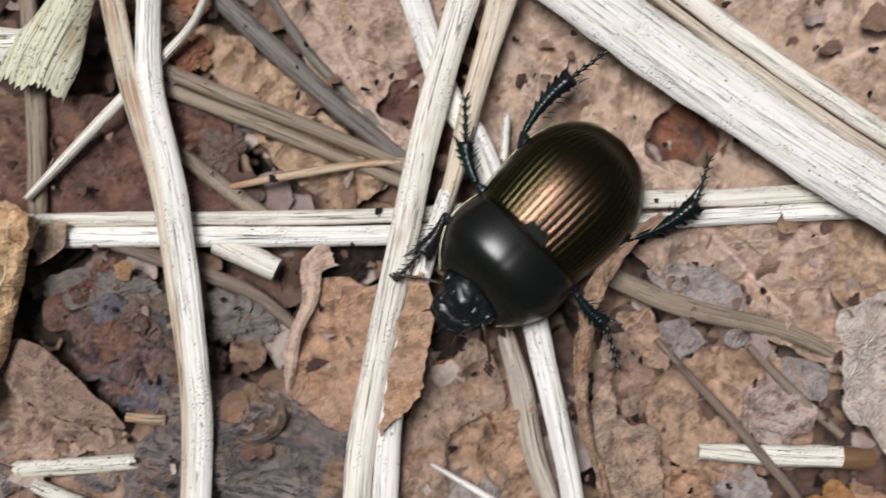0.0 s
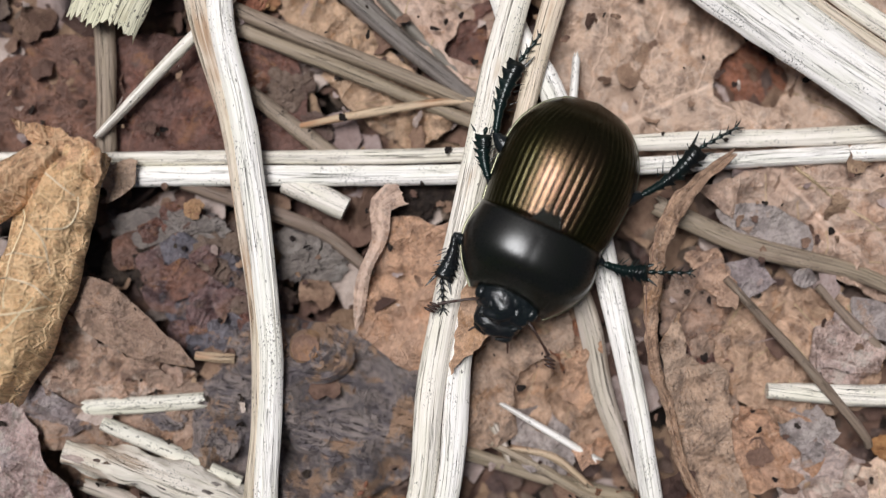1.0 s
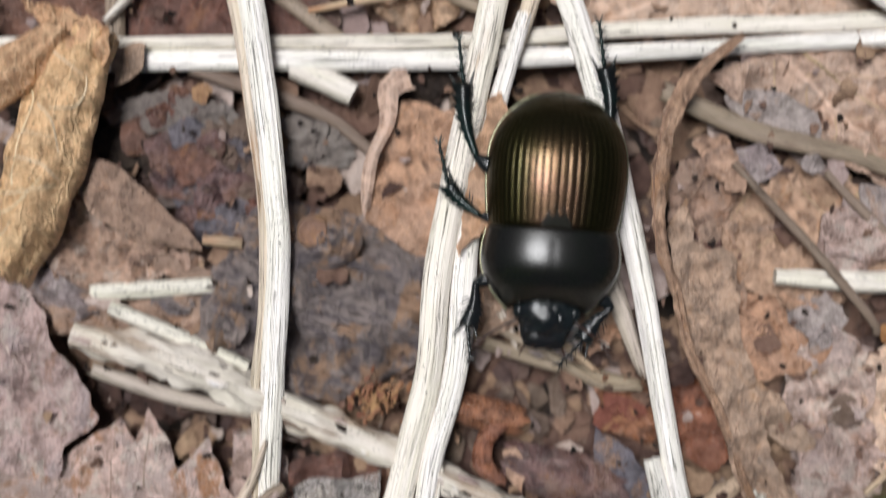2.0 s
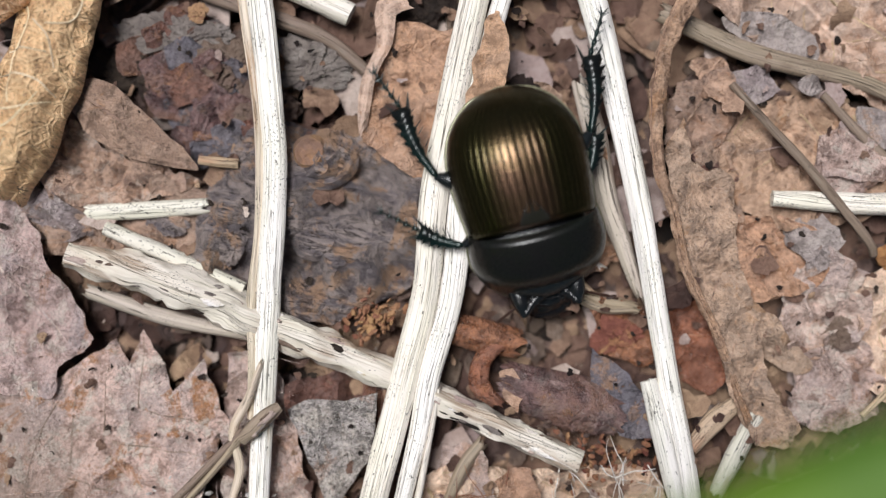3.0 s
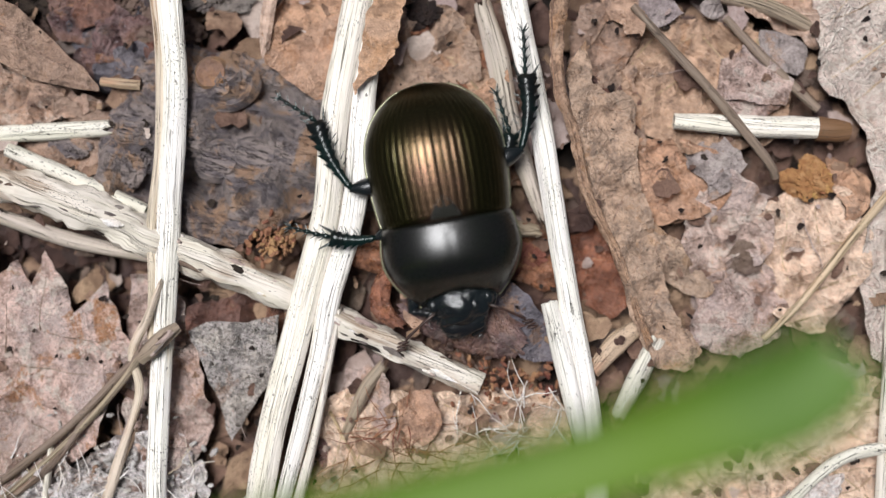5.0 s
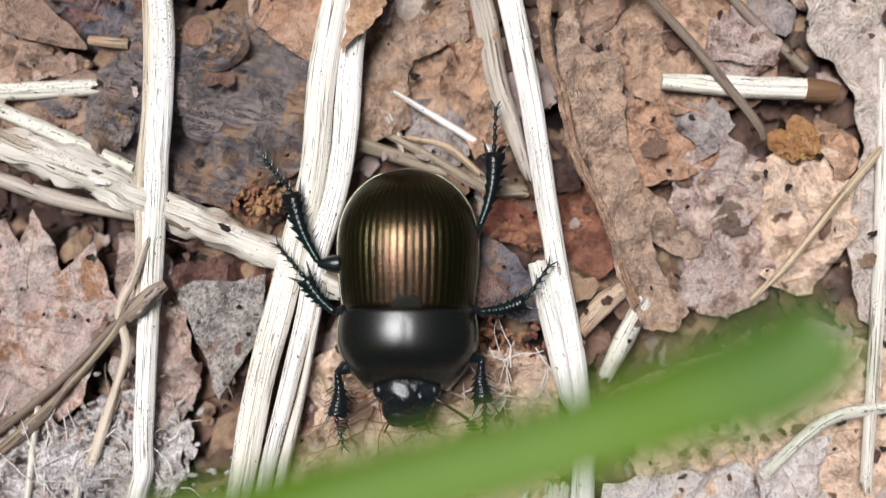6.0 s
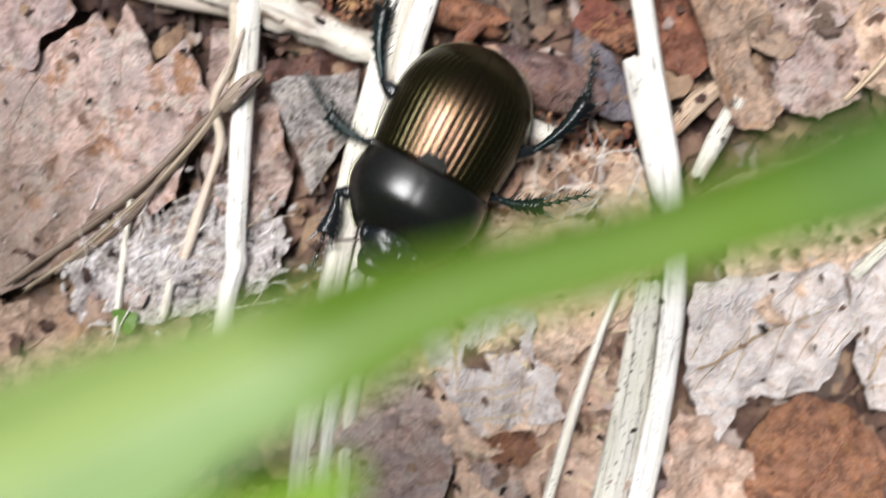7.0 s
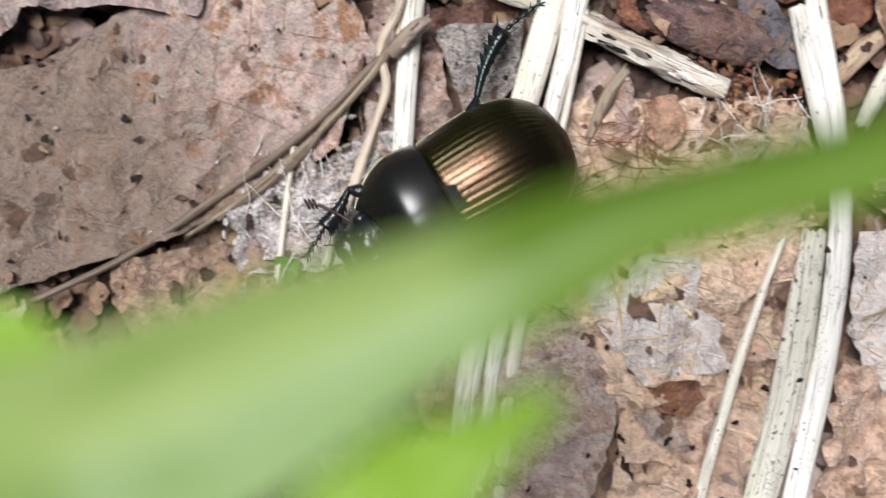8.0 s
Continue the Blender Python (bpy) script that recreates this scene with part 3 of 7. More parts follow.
def sheet(outline, z, seed, axis=None, rounding=0.6, jag=0.25, crumple=0.5, tilt=(0, 0), edge=0.0, holes=(), thick=0.14, step=0.45, dome=0.0):
    """A fallen leaf or flake: triangles inside an outline (with holes), crumpled, tilted, its rim curled, with thickness."""
    loops = [loop_curve(outline, rounding, step * 0.6, jag, seed)]
    for cx, cy, rx, ry in holes:
        a = np.linspace(0, 2 * np.pi, 25)[:-1]
        wob = 1 + 0.16 * np.sin(a * 3 + cx) + 0.1 * np.sin(a * 5 + cy)
        loops.append(np.stack([cx + rx * wob * np.cos(a), cy + ry * wob * np.sin(a)], 1))
    pts, edges = [], []
    for lp in loops:
        o = len(pts)
        pts += [Vector(q) for q in lp]
        edges += [(o + i, o + (i + 1) % len(lp)) for i in range(len(lp))]
    rng = np.random.default_rng(seed)
    lo, hi = loops[0].min(0), loops[0].max(0)
    rim = np.vstack(loops)
    for x in np.arange(lo[0], hi[0], step):
        for y in np.arange(lo[1], hi[1], step):
            q = np.array([x, y]) + rng.uniform(-0.3, 0.3, 2) * step
            if np.min(np.sum((rim - q) ** 2, 1)) > (0.45 * step) ** 2:
                pts.append(Vector(q))
    got = geometry.delaunay_2d_cdt(pts, edges, [], 2, 1e-5)
    xy = np.array([(q.x, q.y) for q in got[0]])
    tri = [tuple(f) for f in got[2]]
    for lp in loops[1:]:
        q, r2 = lp.mean(0), np.linalg.norm(lp - lp.mean(0), axis=1).max()
        ring = [(p[0], p[1]) for p in lp]

        def within(t):
            g = xy[list(t)].mean(0)
            if np.linalg.norm(g - q) > r2:
                return False
            odd = False
            for (x0, y0), (x1, y1) in zip(ring, ring[1:] + ring[:1]):
                if (y0 > g[1]) != (y1 > g[1]) and g[0] < (x1 - x0) * (g[1] - y0) / (y1 - y0) + x0:
                    odd = not odd
            return odd

        tri = [t for t in tri if not within(t)]
    c = loops[0].mean(0)
    f = ripple(seed + 5, 12, 1.3, 9.0)
    rel = xy - c
    dist = np.sqrt(np.array([np.min(np.sum((loops[0] - q) ** 2, 1)) for q in xy]))
    g1, g2 = ripple(seed + 6, 6, 2.0, 7.0), ripple(seed + 7, 7, 0.9, 2.4)
    crease = np.abs(g1(xy[:, 0], xy[:, 1])) - 0.4 + 0.35 * np.abs(g2(xy[:, 0], xy[:, 1]))
    zz = z + crumple * 1.7 * (f(xy[:, 0], xy[:, 1]) - 1.3 * crease) + rel[:, 0] * tilt[0] + rel[:, 1] * tilt[1]
    zz += edge * np.exp(-dist / 0.9) * (0.6 + 0.6 * ripple(seed + 8, 5, 3, 9)(xy[:, 0], xy[:, 1]))
    zz += dome * (1 - np.exp(-dist / 2.0))
    if axis is None:
        axis = ((lo[0], c[1]), (hi[0], c[1]))
    a, b = np.array(axis[0][:2], float), np.array(axis[1][:2], float)
    e = (b - a) / np.linalg.norm(b - a)
    uv = np.stack([(xy - a) @ e, (xy - a) @ np.array([-e[1], e[0]])], 1)
    m = len(xy)
    verts = np.vstack([np.column_stack([xy, zz]), np.column_stack([xy, zz - thick])])
    faces = list(tri) + [(k[2] + m, k[1] + m, k[0] + m) for k in tri]
    count = {}
    for k in tri:
        for i, j in ((k[0], k[1]), (k[1], k[2]), (k[2], k[0])):
            count[(i, j)] = 1
    for i, j in count:
        if (j, i) not in count:
            faces.append((j, i, i + m, j + m))
    return verts, faces, np.vstack([uv, uv])


def straw(label, points, widths, mat=None, thick=0.5, arch=0.25, name="straw", category="straw", group="", **kw):
    seed = int(abs(points[0][0] * 131 + points[0][1] * 17 + len(points))) + 7
    v, f, uv = ribbon(points, widths, thick, arch, seed, **kw)
    ob = tagged(placed(name, v, f, mat or STRAW, uv), label, category, group or ("dry straws on the litter" if category == "straw" else "curled leaves in the litter"))
    if category == "straw":
        splinters(ob, v, kw.get("across", 16), seed, 1 if widths[0] < 0.7 else 5 if name == "straw_sheath" else 2, mat or STRAW)
    else:
        splinters(ob, v, kw.get("across", 16), seed, 3, RIM_LEAF, "vein")
    return ob


def splinters(ob, v, across, seed, count, mat, name="fibre"):
    """Raised fibres that run along a stalk, some of them lifting off."""
    rng = np.random.default_rng(seed + 77)
    n = len(v) // (2 * across)
    base = np.array(ob.location) / MM
    for _ in range(count):
        j, a = rng.integers(1, across - 1), rng.uniform(0, 0.75)
        i0, i1 = int(a * n), min(n - 1, int((a + rng.uniform(0.15, 0.5)) * n))
        pts = [np.array(v[i * across + j]) + [0, 0, 0.02] for i in range(i0, i1, 3)]
        if len(pts) < 4:
            continue
        if rng.uniform() < 0.5:
            pts[-1] = pts[-1] + [0, 0, 0.35]
            pts[-2] = pts[-2] + [0, 0, 0.12]
        q, g, uv = rod(pts, [0.02, 0.05, 0.045, 0.015], seed, 0.7, 6, 0.1)
        placed(name, np.array(q) - base, g, mat, uv, ob)


def stalk_of_strips(label, strips, name="straw", category="straw"):
    """One flattened stalk made of several strips that lie side by side."""
    root = new(name)
    tagged(root, label, category)
    for k, (points, widths, mat, arch) in enumerate(strips):
        v, f, uv = ribbon(points, widths, 0.5, arch, 31 * k + len(points) * 7 + int(abs(points[0][0])))
        splinters(placed("strip", v, f, mat, uv, root), v, 16, 13 * k + len(points), 3, mat)
    return root


def twig(label, points, radii, mat=None, name="twig", bumps=0.1, patches=0):
    seed = int(abs(points[0][0] * 113 + points[0][1] * 29)) + 3
    v, f, uv = rod(points, radii, seed, 0.45, 14, bumps)
    ob = tagged(placed(name, v, f, mat or TWIG, uv), label, "twig", "twigs on the litter")
    rng = np.random.default_rng(seed)
    c, base = glide(points, 0.4), np.array(ob.location) / MM
    for _ in range(patches):
        k = rng.integers(2, len(c) - 2)
        d = c[k + 1] - c[k - 1]
        d /= np.linalg.norm(d)
        r = np.interp(k / len(c), np.linspace(0, 1, len(radii)), radii)
        a, s = rng.uniform(0.5, 2.6), rng.uniform(0.1, 0.36)
        out = np.array([d[1], -d[0], 0]) * math.cos(a) + np.array([0, 0, 1]) * math.sin(a)
        q, g = flake(c[k] + out * r * 0.97, d, out, s * rng.uniform(1.5, 4), s * 0.7, rng)
        placed("lichen_patch" if rng.uniform() < 0.6 else "bark_scar", np.array(q) - base, g, (CLOD_GREY, CLOD, LITTER_PALE, LICHEN, SOIL)[rng.integers(0, 5)], None, ob)
    return ob


def flake(at, along, out, a, b, rng):
    """A low uneven scab on a twig."""
    side = np.cross(along, out)
    verts, n = [], 11
    for s, h in ((1.0, -0.08), (0.8, 0.06), (0.4, 0.09)):
        for i in range(n):
            t = 2 * math.pi * i / n
            k = s * (1 + 0.25 * rng.normal())
            verts.append(at + along * a * k * math.cos(t) + side * b * k * math.sin(t) + out * (h - 0.25 * (b * k * math.sin(t)) ** 2))
    faces = [(r * n + i, r * n + (i + 1) % n, (r + 1) * n + (i + 1) % n, (r + 1) * n + i) for r in range(2) for i in range(n)]
    return verts, faces + [tuple(2 * n + i for i in range(n))]


def leaf(label, outline, z, mat, name="fallen_leaf", category="leaf", ribs=0, **kw):
    seed = int(abs(outline[0][0] * 97 + outline[0][1] * 41 + 10 * len(outline))) + 5
    kw.setdefault("edge", 0.3)
    v, f, uv = sheet(outline, z, seed, **kw)
    v = np.asarray(v)
    ob = tagged(placed(name, v, f, mat, uv), label, category, "fallen leaves" if name == "fallen_leaf" else "")
    span = np.ptp(v[:, :2], axis=0)
    if not ribs and name == "fallen_leaf" and mat is not LEAF_LILAC and span.max() > 4:
        ribs = 3.2
    if ribs:
        c = v[:, :2].mean(0)
        half = np.array([span[0] * 0.3, span[1] * (0.3 if seed % 2 else -0.3)])
        leaf_ribs(ob, kw.get("axis") or (c - half, c + half), ribs, seed, RIB if mat in (LEAF_TAN, LEAF_BROAD, LEAF_VEINED, LEAF_PALE, LEAF_BLEACHED) else mat)
    return ob


def upper_face(ob):
    """A function that tells the height of a leaf's upper face over a point, or None beside it."""
    at = np.array(ob.location) / MM
    tree = bvhtree.BVHTree.FromPolygons([tuple(q.co) for q in ob.data.vertices], [tuple(f.vertices) for f in ob.data.polygons])

    def height(x, y):
        hit = tree.ray_cast(Vector(((x - at[0]) * MM, (y - at[1]) * MM, 1.0)), Vector((0, 0, -1)))
        return None if hit[0] is None else hit[0].z / MM + at[2]
    return height


def leaf_ribs(ob, axis, ribs, seed, mat):
    """Raised midrib and side veins that follow the leaf's upper face."""
    rng = np.random.default_rng(seed)
    a, b = np.array(axis[0][:2], float), np.array(axis[1][:2], float)
    e = (b - a) / np.linalg.norm(b - a)
    side = np.array([-e[1], e[0]])
    base = np.array(ob.location) / MM
    height = upper_face(ob)

    def lay(start, way, reach, r, name):
        pts, q, d = [], start.copy(), way.copy()
        bend = rng.normal(0, 0.012)
        for _ in range(int(reach / 0.4)):
            z = height(q[0], q[1])
            if z is None:
                if pts:
                    break
            else:
                pts.append((q[0], q[1], z - 0.4 * r))
            turn = bend + rng.normal(0, 0.03)
            d = np.array([d[0] - turn * d[1], d[1] + turn * d[0]])
            q = q + d * 0.4
        if len(pts) > 6:
            v, f, uv = rod(pts[1:-1], [r, r * 0.85, r * 0.4], 3, 0.5, 6, 0.1)
            placed(name, np.array(v) - base, f, mat, uv, ob)

    lay(a - e * 12, e, 70, 0.15, "midrib")
    for s in (-1, 1):
        for k in np.arange(-8, 60, ribs):
            lay(a + e * (k + rng.uniform(-0.4, 0.4)), e * 0.68 + s * side * 0.73, 26, 0.065, "vein")


def drape(leaves, lines, r, mat, name="vein"):
    """Single veins laid over whichever of the leaves is uppermost."""
    faces = [(ob, upper_face(ob)) for ob in leaves]
    for path in lines:
        c = glide(path, 0.35)
        mid = c[len(c) // 2]
        seen = [(h(mid[0], mid[1]), k) for k, (ob, h) in enumerate(faces) if h(mid[0], mid[1]) is not None]
        if not seen:
            continue
        ob, h = faces[max(seen)[1]]
        pts = [(q[0], q[1], h(q[0], q[1])) for q in c if h(q[0], q[1]) is not None]
        if len(pts) > 3:
            v, f, uv = rod(pts, [r * 0.8, r, r * 0.6], 3, 0.35, 7, 0.15)
            placed(name, np.array(v) - np.array(ob.location) / MM, f, mat, uv, ob)


def lump(label, x, y, z, size, mat, seed, name="soil_clod", category="clod", squash=0.5, rough=0.5):
    """An uneven crumb of soil or bark."""
    bm = bmesh.new()
    bmesh.ops.create_icosphere(bm, subdivisions=5, radius=1.0)
    f, g = ripple(seed, 10, 0.5, 2.2), ripple(seed + 3, 12, 0.15, 0.9)
    verts = []
    for q in bm.verts:
        k = 1 + rough * float(f(q.co.x + q.co.z, q.co.y - q.co.z)) - rough * abs(float(g(q.co.x - q.co.z, q.co.y + q.co.z)))
        verts.append((x + q.co.x * size[0] * k, y + q.co.y * size[1] * k, z + q.co.z * min(size) * squash * k))
    faces = [tuple(q.index for q in fc.verts) for fc in bm.faces]
    bm.free()
    ob = placed(name, verts, faces, mat)
    return tagged(ob, label, category, "clods in the litter" if category == "clod" else "")


# ---- the ground: one sheet out to the horizon ----
def ground():
    near_x, near_y = np.arange(-62, 52.1, 0.6), np.arange(-80, 36.1, 0.6)
    far = np.geomspace(1.5, 400000, 34)
    xs = np.concatenate([near_x[0] - far[::-1], near_x, near_x[-1] + far])
    ys = np.concatenate([near_y[0] - far[::-1], near_y, near_y[-1] + far])
    gx, gy = np.meshgrid(xs, ys)
    f, g = ripple(2, 14, 2.0, 14), ripple(4, 14, 0.9, 3.0)
    inside = (gx > -66) & (gx < 56) & (gy > -84) & (gy < 40)
    z = -3.6 + np.where(inside, 0.9 * f(gx, gy) + 0.45 * g(gx, gy), 0)
    nx = len(xs)
    faces = [(j * nx + i, j * nx + i + 1, (j + 1) * nx + i + 1, (j + 1) * nx + i) for j in range(len(ys) - 1) for i in range(nx - 1)]
    ob = new("ground", mesh_from("ground", np.column_stack([gx.ravel(), gy.ravel(), z.ravel()]), faces, SOIL))
    tagged(ob, "dark brown crumbly forest soil under the leaf litter", "ground", kind="structure")


ground()


def litter(name, label, mat, count, size, z, seed, area=(-60, 50, -78, 34), flat=0.35, clear=None, spread=0):
    """Broken leaf flakes strewn over the soil, too many to count."""
    rng = np.random.default_rng(seed)
    verts, faces = [], []
    for _ in range(count):
        cx, cy = rng.uniform(area[0], area[1]), rng.uniform(area[2], area[3])
        if spread:
            cx, cy = rng.normal(0, spread, 2)
        if clear and clear[0] < cx < clear[1] and clear[2] < cy < clear[3]:
            continue
        r = min(np.exp(rng.normal(np.log(size), 0.4)), size * 1.7)
        long, turn, z0 = rng.uniform(0.45, 1.0), rng.uniform(0, 6.3), z + rng.uniform(-0.7, 0.7)
        tx, ty, bend = rng.normal(0, flat, 3) * min(1.0, 1.3 / r if r < 6 else 1.0)
        k = 14
        a = np.linspace(0, 2 * np.pi, k + 1)[:-1]
        rad = r * (1 + 0.2 * np.sin(2 * a + rng.uniform(0, 6)) + 0.16 * np.sin(3 * a + rng.uniform(0, 6)) + 0.12 * np.sin(5 * a + rng.uniform(0, 6)) + 0.07 * rng.normal(size=k))
        rings = []
        for s in (1.0, 0.66, 0.3):
            x, y = rad * s * np.cos(a), rad * s * np.sin(a) * long
            zz = np.clip(x * tx + y * ty + bend * x * x / r * 0.8 + 0.05 * r * rng.normal(size=k), -1.2 - 0.02 * size ** 2, 0.8 + 0.02 * size ** 2)
            rings.append(np.stack([cx + x * np.cos(turn) - y * np.sin(turn), cy + x * np.sin(turn) + y * np.cos(turn), z0 + zz], 1))
        low = rings[0] - [0, 0, 0.12]
        o = len(verts)
        for ring in (low, *rings):
            verts += list(ring)
        for q in range(3):
            for i in range(k):
                j = (i + 1) % k
                faces.append((o + q * k + i, o + q * k + j, o + (q + 1) * k + j, o + (q + 1) * k + i))
        faces.append(tuple(o + 3 * k + i for i in range(k)))
    ob = new(name, mesh_from(name, verts, faces, mat))
    tagged(ob, label, "litter", kind="stuff")


litter("leaf_litter", "broken brown leaf flakes lying over dark soil", LITTER, 1500, 2.3, -2.7, 5)
litter("leaf_crumbs", "small dark crumbs of rotten leaf", CLOD, 2600, 1.0, -2.4, 6, flat=0.5)
litter("small_flakes", "small brown leaf flakes and scraps", LITTER, 3200, 0.85, -1.9, 9, flat=0.4)
litter("pale_flakes", "pale grey-brown flakes of old leaf", LITTER_PALE, 480, 1.5, -1.9, 8)
litter("outer_litter", "brown fallen leaves covering the forest floor around", LITTER, 3600, 16.0, -1.5, 12, spread=420, flat=0.2, clear=(-85, 75, -105, 60))

litter("torn_scraps", "small torn scraps of brown leaf strewn about", LITTER, 240, 0.75, -0.1, 21, flat=0.35)
litter("curled_scraps", "curled torn scraps of orange-brown leaf strewn about", LITTER, 60, 0.9, -0.3, 25, flat=0.55)
litter("pink_scraps", "curled torn scraps of pinkish-grey leaf strewn about", LITTER_PALE, 50, 0.6, -0.2, 26, flat=0.55)
litter("leaf_scraps", "tiny torn scraps of brown leaf strewn about", LITTER, 1100, 0.28, 0.4, 22, flat=0.5)
litter("pale_scraps", "tiny pale scraps of bleached leaf strewn about", LITTER_PALE, 200, 0.3, 0.3, 23, flat=0.5)
litter("dark_crumbs", "tiny black crumbs of soil strewn about", SOIL, 900, 0.18, 0.6, 24, flat=0.5)


def fibres(label, count, seed, area, mat, low=-0.6, high=0.9):
    """Hair-thin roots and grass fibres strewn over the litter."""
    rng = np.random.default_rng(seed)
    verts, faces = [], []
    for _ in range(count):
        x, y, z = rng.uniform(area[0], area[1]), rng.uniform(area[2], area[3]), rng.uniform(low, high)
        a, n, r = rng.uniform(0, 6.3), rng.integers(4, 8), rng.uniform(0.03, 0.06)
        pts = []
        for _ in range(n):
            pts.append((x, y, z))
            a += rng.normal(0, 0.25)
            x, y, z = x + 0.7 * math.cos(a), y + 0.7 * math.sin(a), z + rng.normal(0, 0.07)
        v, f, _ = rod(pts, [r, r * 0.8, r * 0.4], 3, 0.5, 5, 0.0)
        o = len(verts)
        verts += [tuple(q) for q in v]
        faces += [tuple(i + o for i in k) for k in f]
    tagged(new("root_fibres", mesh_from("root_fibres", verts, faces, mat)), label, "fibre", kind="stuff")


fibres("hair-thin pale roots and fibres on the litter", 28, 77, (-50, 40, -66, 24), LITTER_PALE)
fibres("tangle of pale rootlets on a veined leaf", 34, 78, (3.0, 9.5, -35.5, -30.5), LICHEN, 0.5, 1.1)
fibres("rust-red fibres of rotten wood", 40, 79, (-4.5, 1.5, -36.5, -33.0), CLOD_RUST, 0.2, 1.0)
fibres("pale broken fibres among white mould", 40, 80, (-27.0, -14.0, -42.5, -35.5), LICHEN, 0.6, 1.3)

# ---- stalks and straws ----
stalk_of_strips("long flattened pale straw stalk split lengthwise, lying across the litter", [
    ([(1.6, 17.2, 2.4), (-0.8, 8.8, 2.4), (-3.0, -1.1, 2.4), (-5.2, -12.1, 2.2), (-5.9, -19.4, 2.0), (-7.2, -25.0, 1.9), (-8.15, -29.0, 1.8), (-9.4, -34.15, 1.8), (-10.4, -40.0, 1.6), (-11.9, -48.9, 1.0), (-12.8, -58.6, 0.6)], [2.1, 1.9, 1.9, 1.8, 1.9, 1.8, 1.5, 1.6], STRAW, 0.3),
    ([(0.2, 3.7, 2.0), (-1.5, -2.2, 2.0), (-3.3, -10.0, 2.0), (-4.1, -19.4, 1.9), (-5.6, -25.0, 1.8), (-6.3, -29.0, 1.7), (-7.5, -34.1, 1.7), (-8.85, -40.0, 1.5), (-10.4, -48.9, 0.9), (-11.3, -58.6, 0.5)], [1.0, 1.5, 1.7, 1.5, 1.15, 1.0, 1.1, 1.3], STRAW_WHITE, 0.28),
    ([(-5.0, -26.0, 1.5), (-5.5, -29.0, 1.6), (-6.5, -34.1, 1.6), (-7.8, -40.0, 1.4), (-9.1, -48.9, 0.8), (-10.0, -58.6, 0.4)], [0.3, 0.5, 0.8, 0.9, 1.0, 1.1], STRAW, 0.2),
])
straw("pink-brown straw strip beside the long split stalk", [(4.1, 17.3, 2.1), (2.0, 9.9, 2.0), (0.6, 4.4, 1.8), (-0.5, 0.8, 1.6)], [2.0, 1.6, 1.3, 0.8], STRAW_TAN)
stalk_of_strips("pale straw stalk lying crosswise under the other stalks", [
    ([(-39.8, 1.8, 0.6), (-18.9, 2.0, 0.6), (-4.0, 2.2, 0.6), (9.4, 3.1, 0.7), (18.4, 3.4, 0.7), (33.3, 4.1, 0.6)], [1.0, 0.9, 1.0, 1.2, 1.2], STRAW, 0.2),
    ([(-39.8, 0.6, 0.7), (-18.9, 0.8, 0.7), (-4.0, 0.9, 0.7), (10.9, 1.6, 0.7), (18.4, 2.1, 0.7), (33.3, 2.9, 0.6)], [1.4, 1.4, 1.3, 1.1, 1.3], STRAW_WHITE, 0.3),
])
stalk_of_strips("bent pale straw stalk with a brown edge", [
    ([(-19.1, 17.2, 2.4), (-19.0, 11.0, 2.4), (-17.7, 5.1, 2.4), (-16.7, -1.4, 2.4), (-15.8, -9.5, 2.4), (-15.72, -12.8, 2.3), (-15.85, -15.7, 2.3), (-16.2, -23.3, 2.0), (-16.8, -36.7, 1.6), (-16.7, -39.1, 1.8), (-17.4, -41.9, 1.2), (-18.1, -48.7, 0.6)], [1.6, 1.7, 1.7, 1.6, 1.6, 1.4, 1.3, 1.2], STRAW_WHITE, 0.35),
    ([(-21.7, 17.3, 2.1), (-20.4, 10.7, 2.1), (-18.6, 4.1, 2.1), (-17.6, -2.2, 2.1), (-16.7, -8.8, 2.1), (-16.7, -15.4, 2.0), (-17.2, -20.3, 1.9), (-17.1, -24.0, 1.9), (-17.2, -28.0, 1.8)], [1.7, 1.4, 1.0, 0.9, 0.8, 0.7, 0.7, 0.5], STRAW_STAINED, 0.2),
])
stalk_of_strips("broad pale straw stalk lying aslant over a tan leaf", [
    ([(5.3, 19.3, 2.6), (17.0, 10.8, 2.7), (28.6, 3.2, 2.6), (40.8, -4.9, 2.4)], [4.2, 4.1, 3.9, 3.9], STRAW_WHITE, 0.7),
    ([(11.7, 17.9, 2.4), (19.9, 11.8, 2.4), (29.8, 5.1, 2.4), (37.1, 0.4, 2.3)], [0.7, 0.8, 0.9, 0.9], STRAW_STAINED, 0.1),
    ([(13.7, 17.9, 2.5), (21.7, 12.0, 2.5), (30.5, 6.2, 2.5), (37.1, 1.9, 2.4)], [1.3, 1.4, 1.4, 1.4], STRAW, 0.3),
])
straw("long pale straw running under the split stalk", [(-2.6, 18.6, 1.0), (0.0, 10.8, 1.1), (2.4, 6.7, 1.2), (4.5, 0.8, 1.3), (6.1, -5.1, 1.4), (7.4, -11.0, 1.5), (8.5, -16.2, 1.5), (9.7, -23.6, 1.5), (11.4, -32.1, 1.1), (12.0, -39.5, 1.1), (11.3, -47.6, 1.0), (9.4, -58.0, 0.8)], [1.9, 1.7, 1.8, 1.5, 1.4, 1.5, 1.6, 1.6], STRAW_WHITE)
straw("grey ragged straw sheath with a torn end", [(4.2, -5.9, 0.6), (5.3, -9.7, 0.6), (6.0, -13.4, 0.6), (7.0, -16.2, 0.5), (8.3, -19.9, 0.4)], [1.2, 1.6, 1.5, 1.2, 0.7], STRAW_ASH, ragged=1.0, ridges=9, rough=0.16)
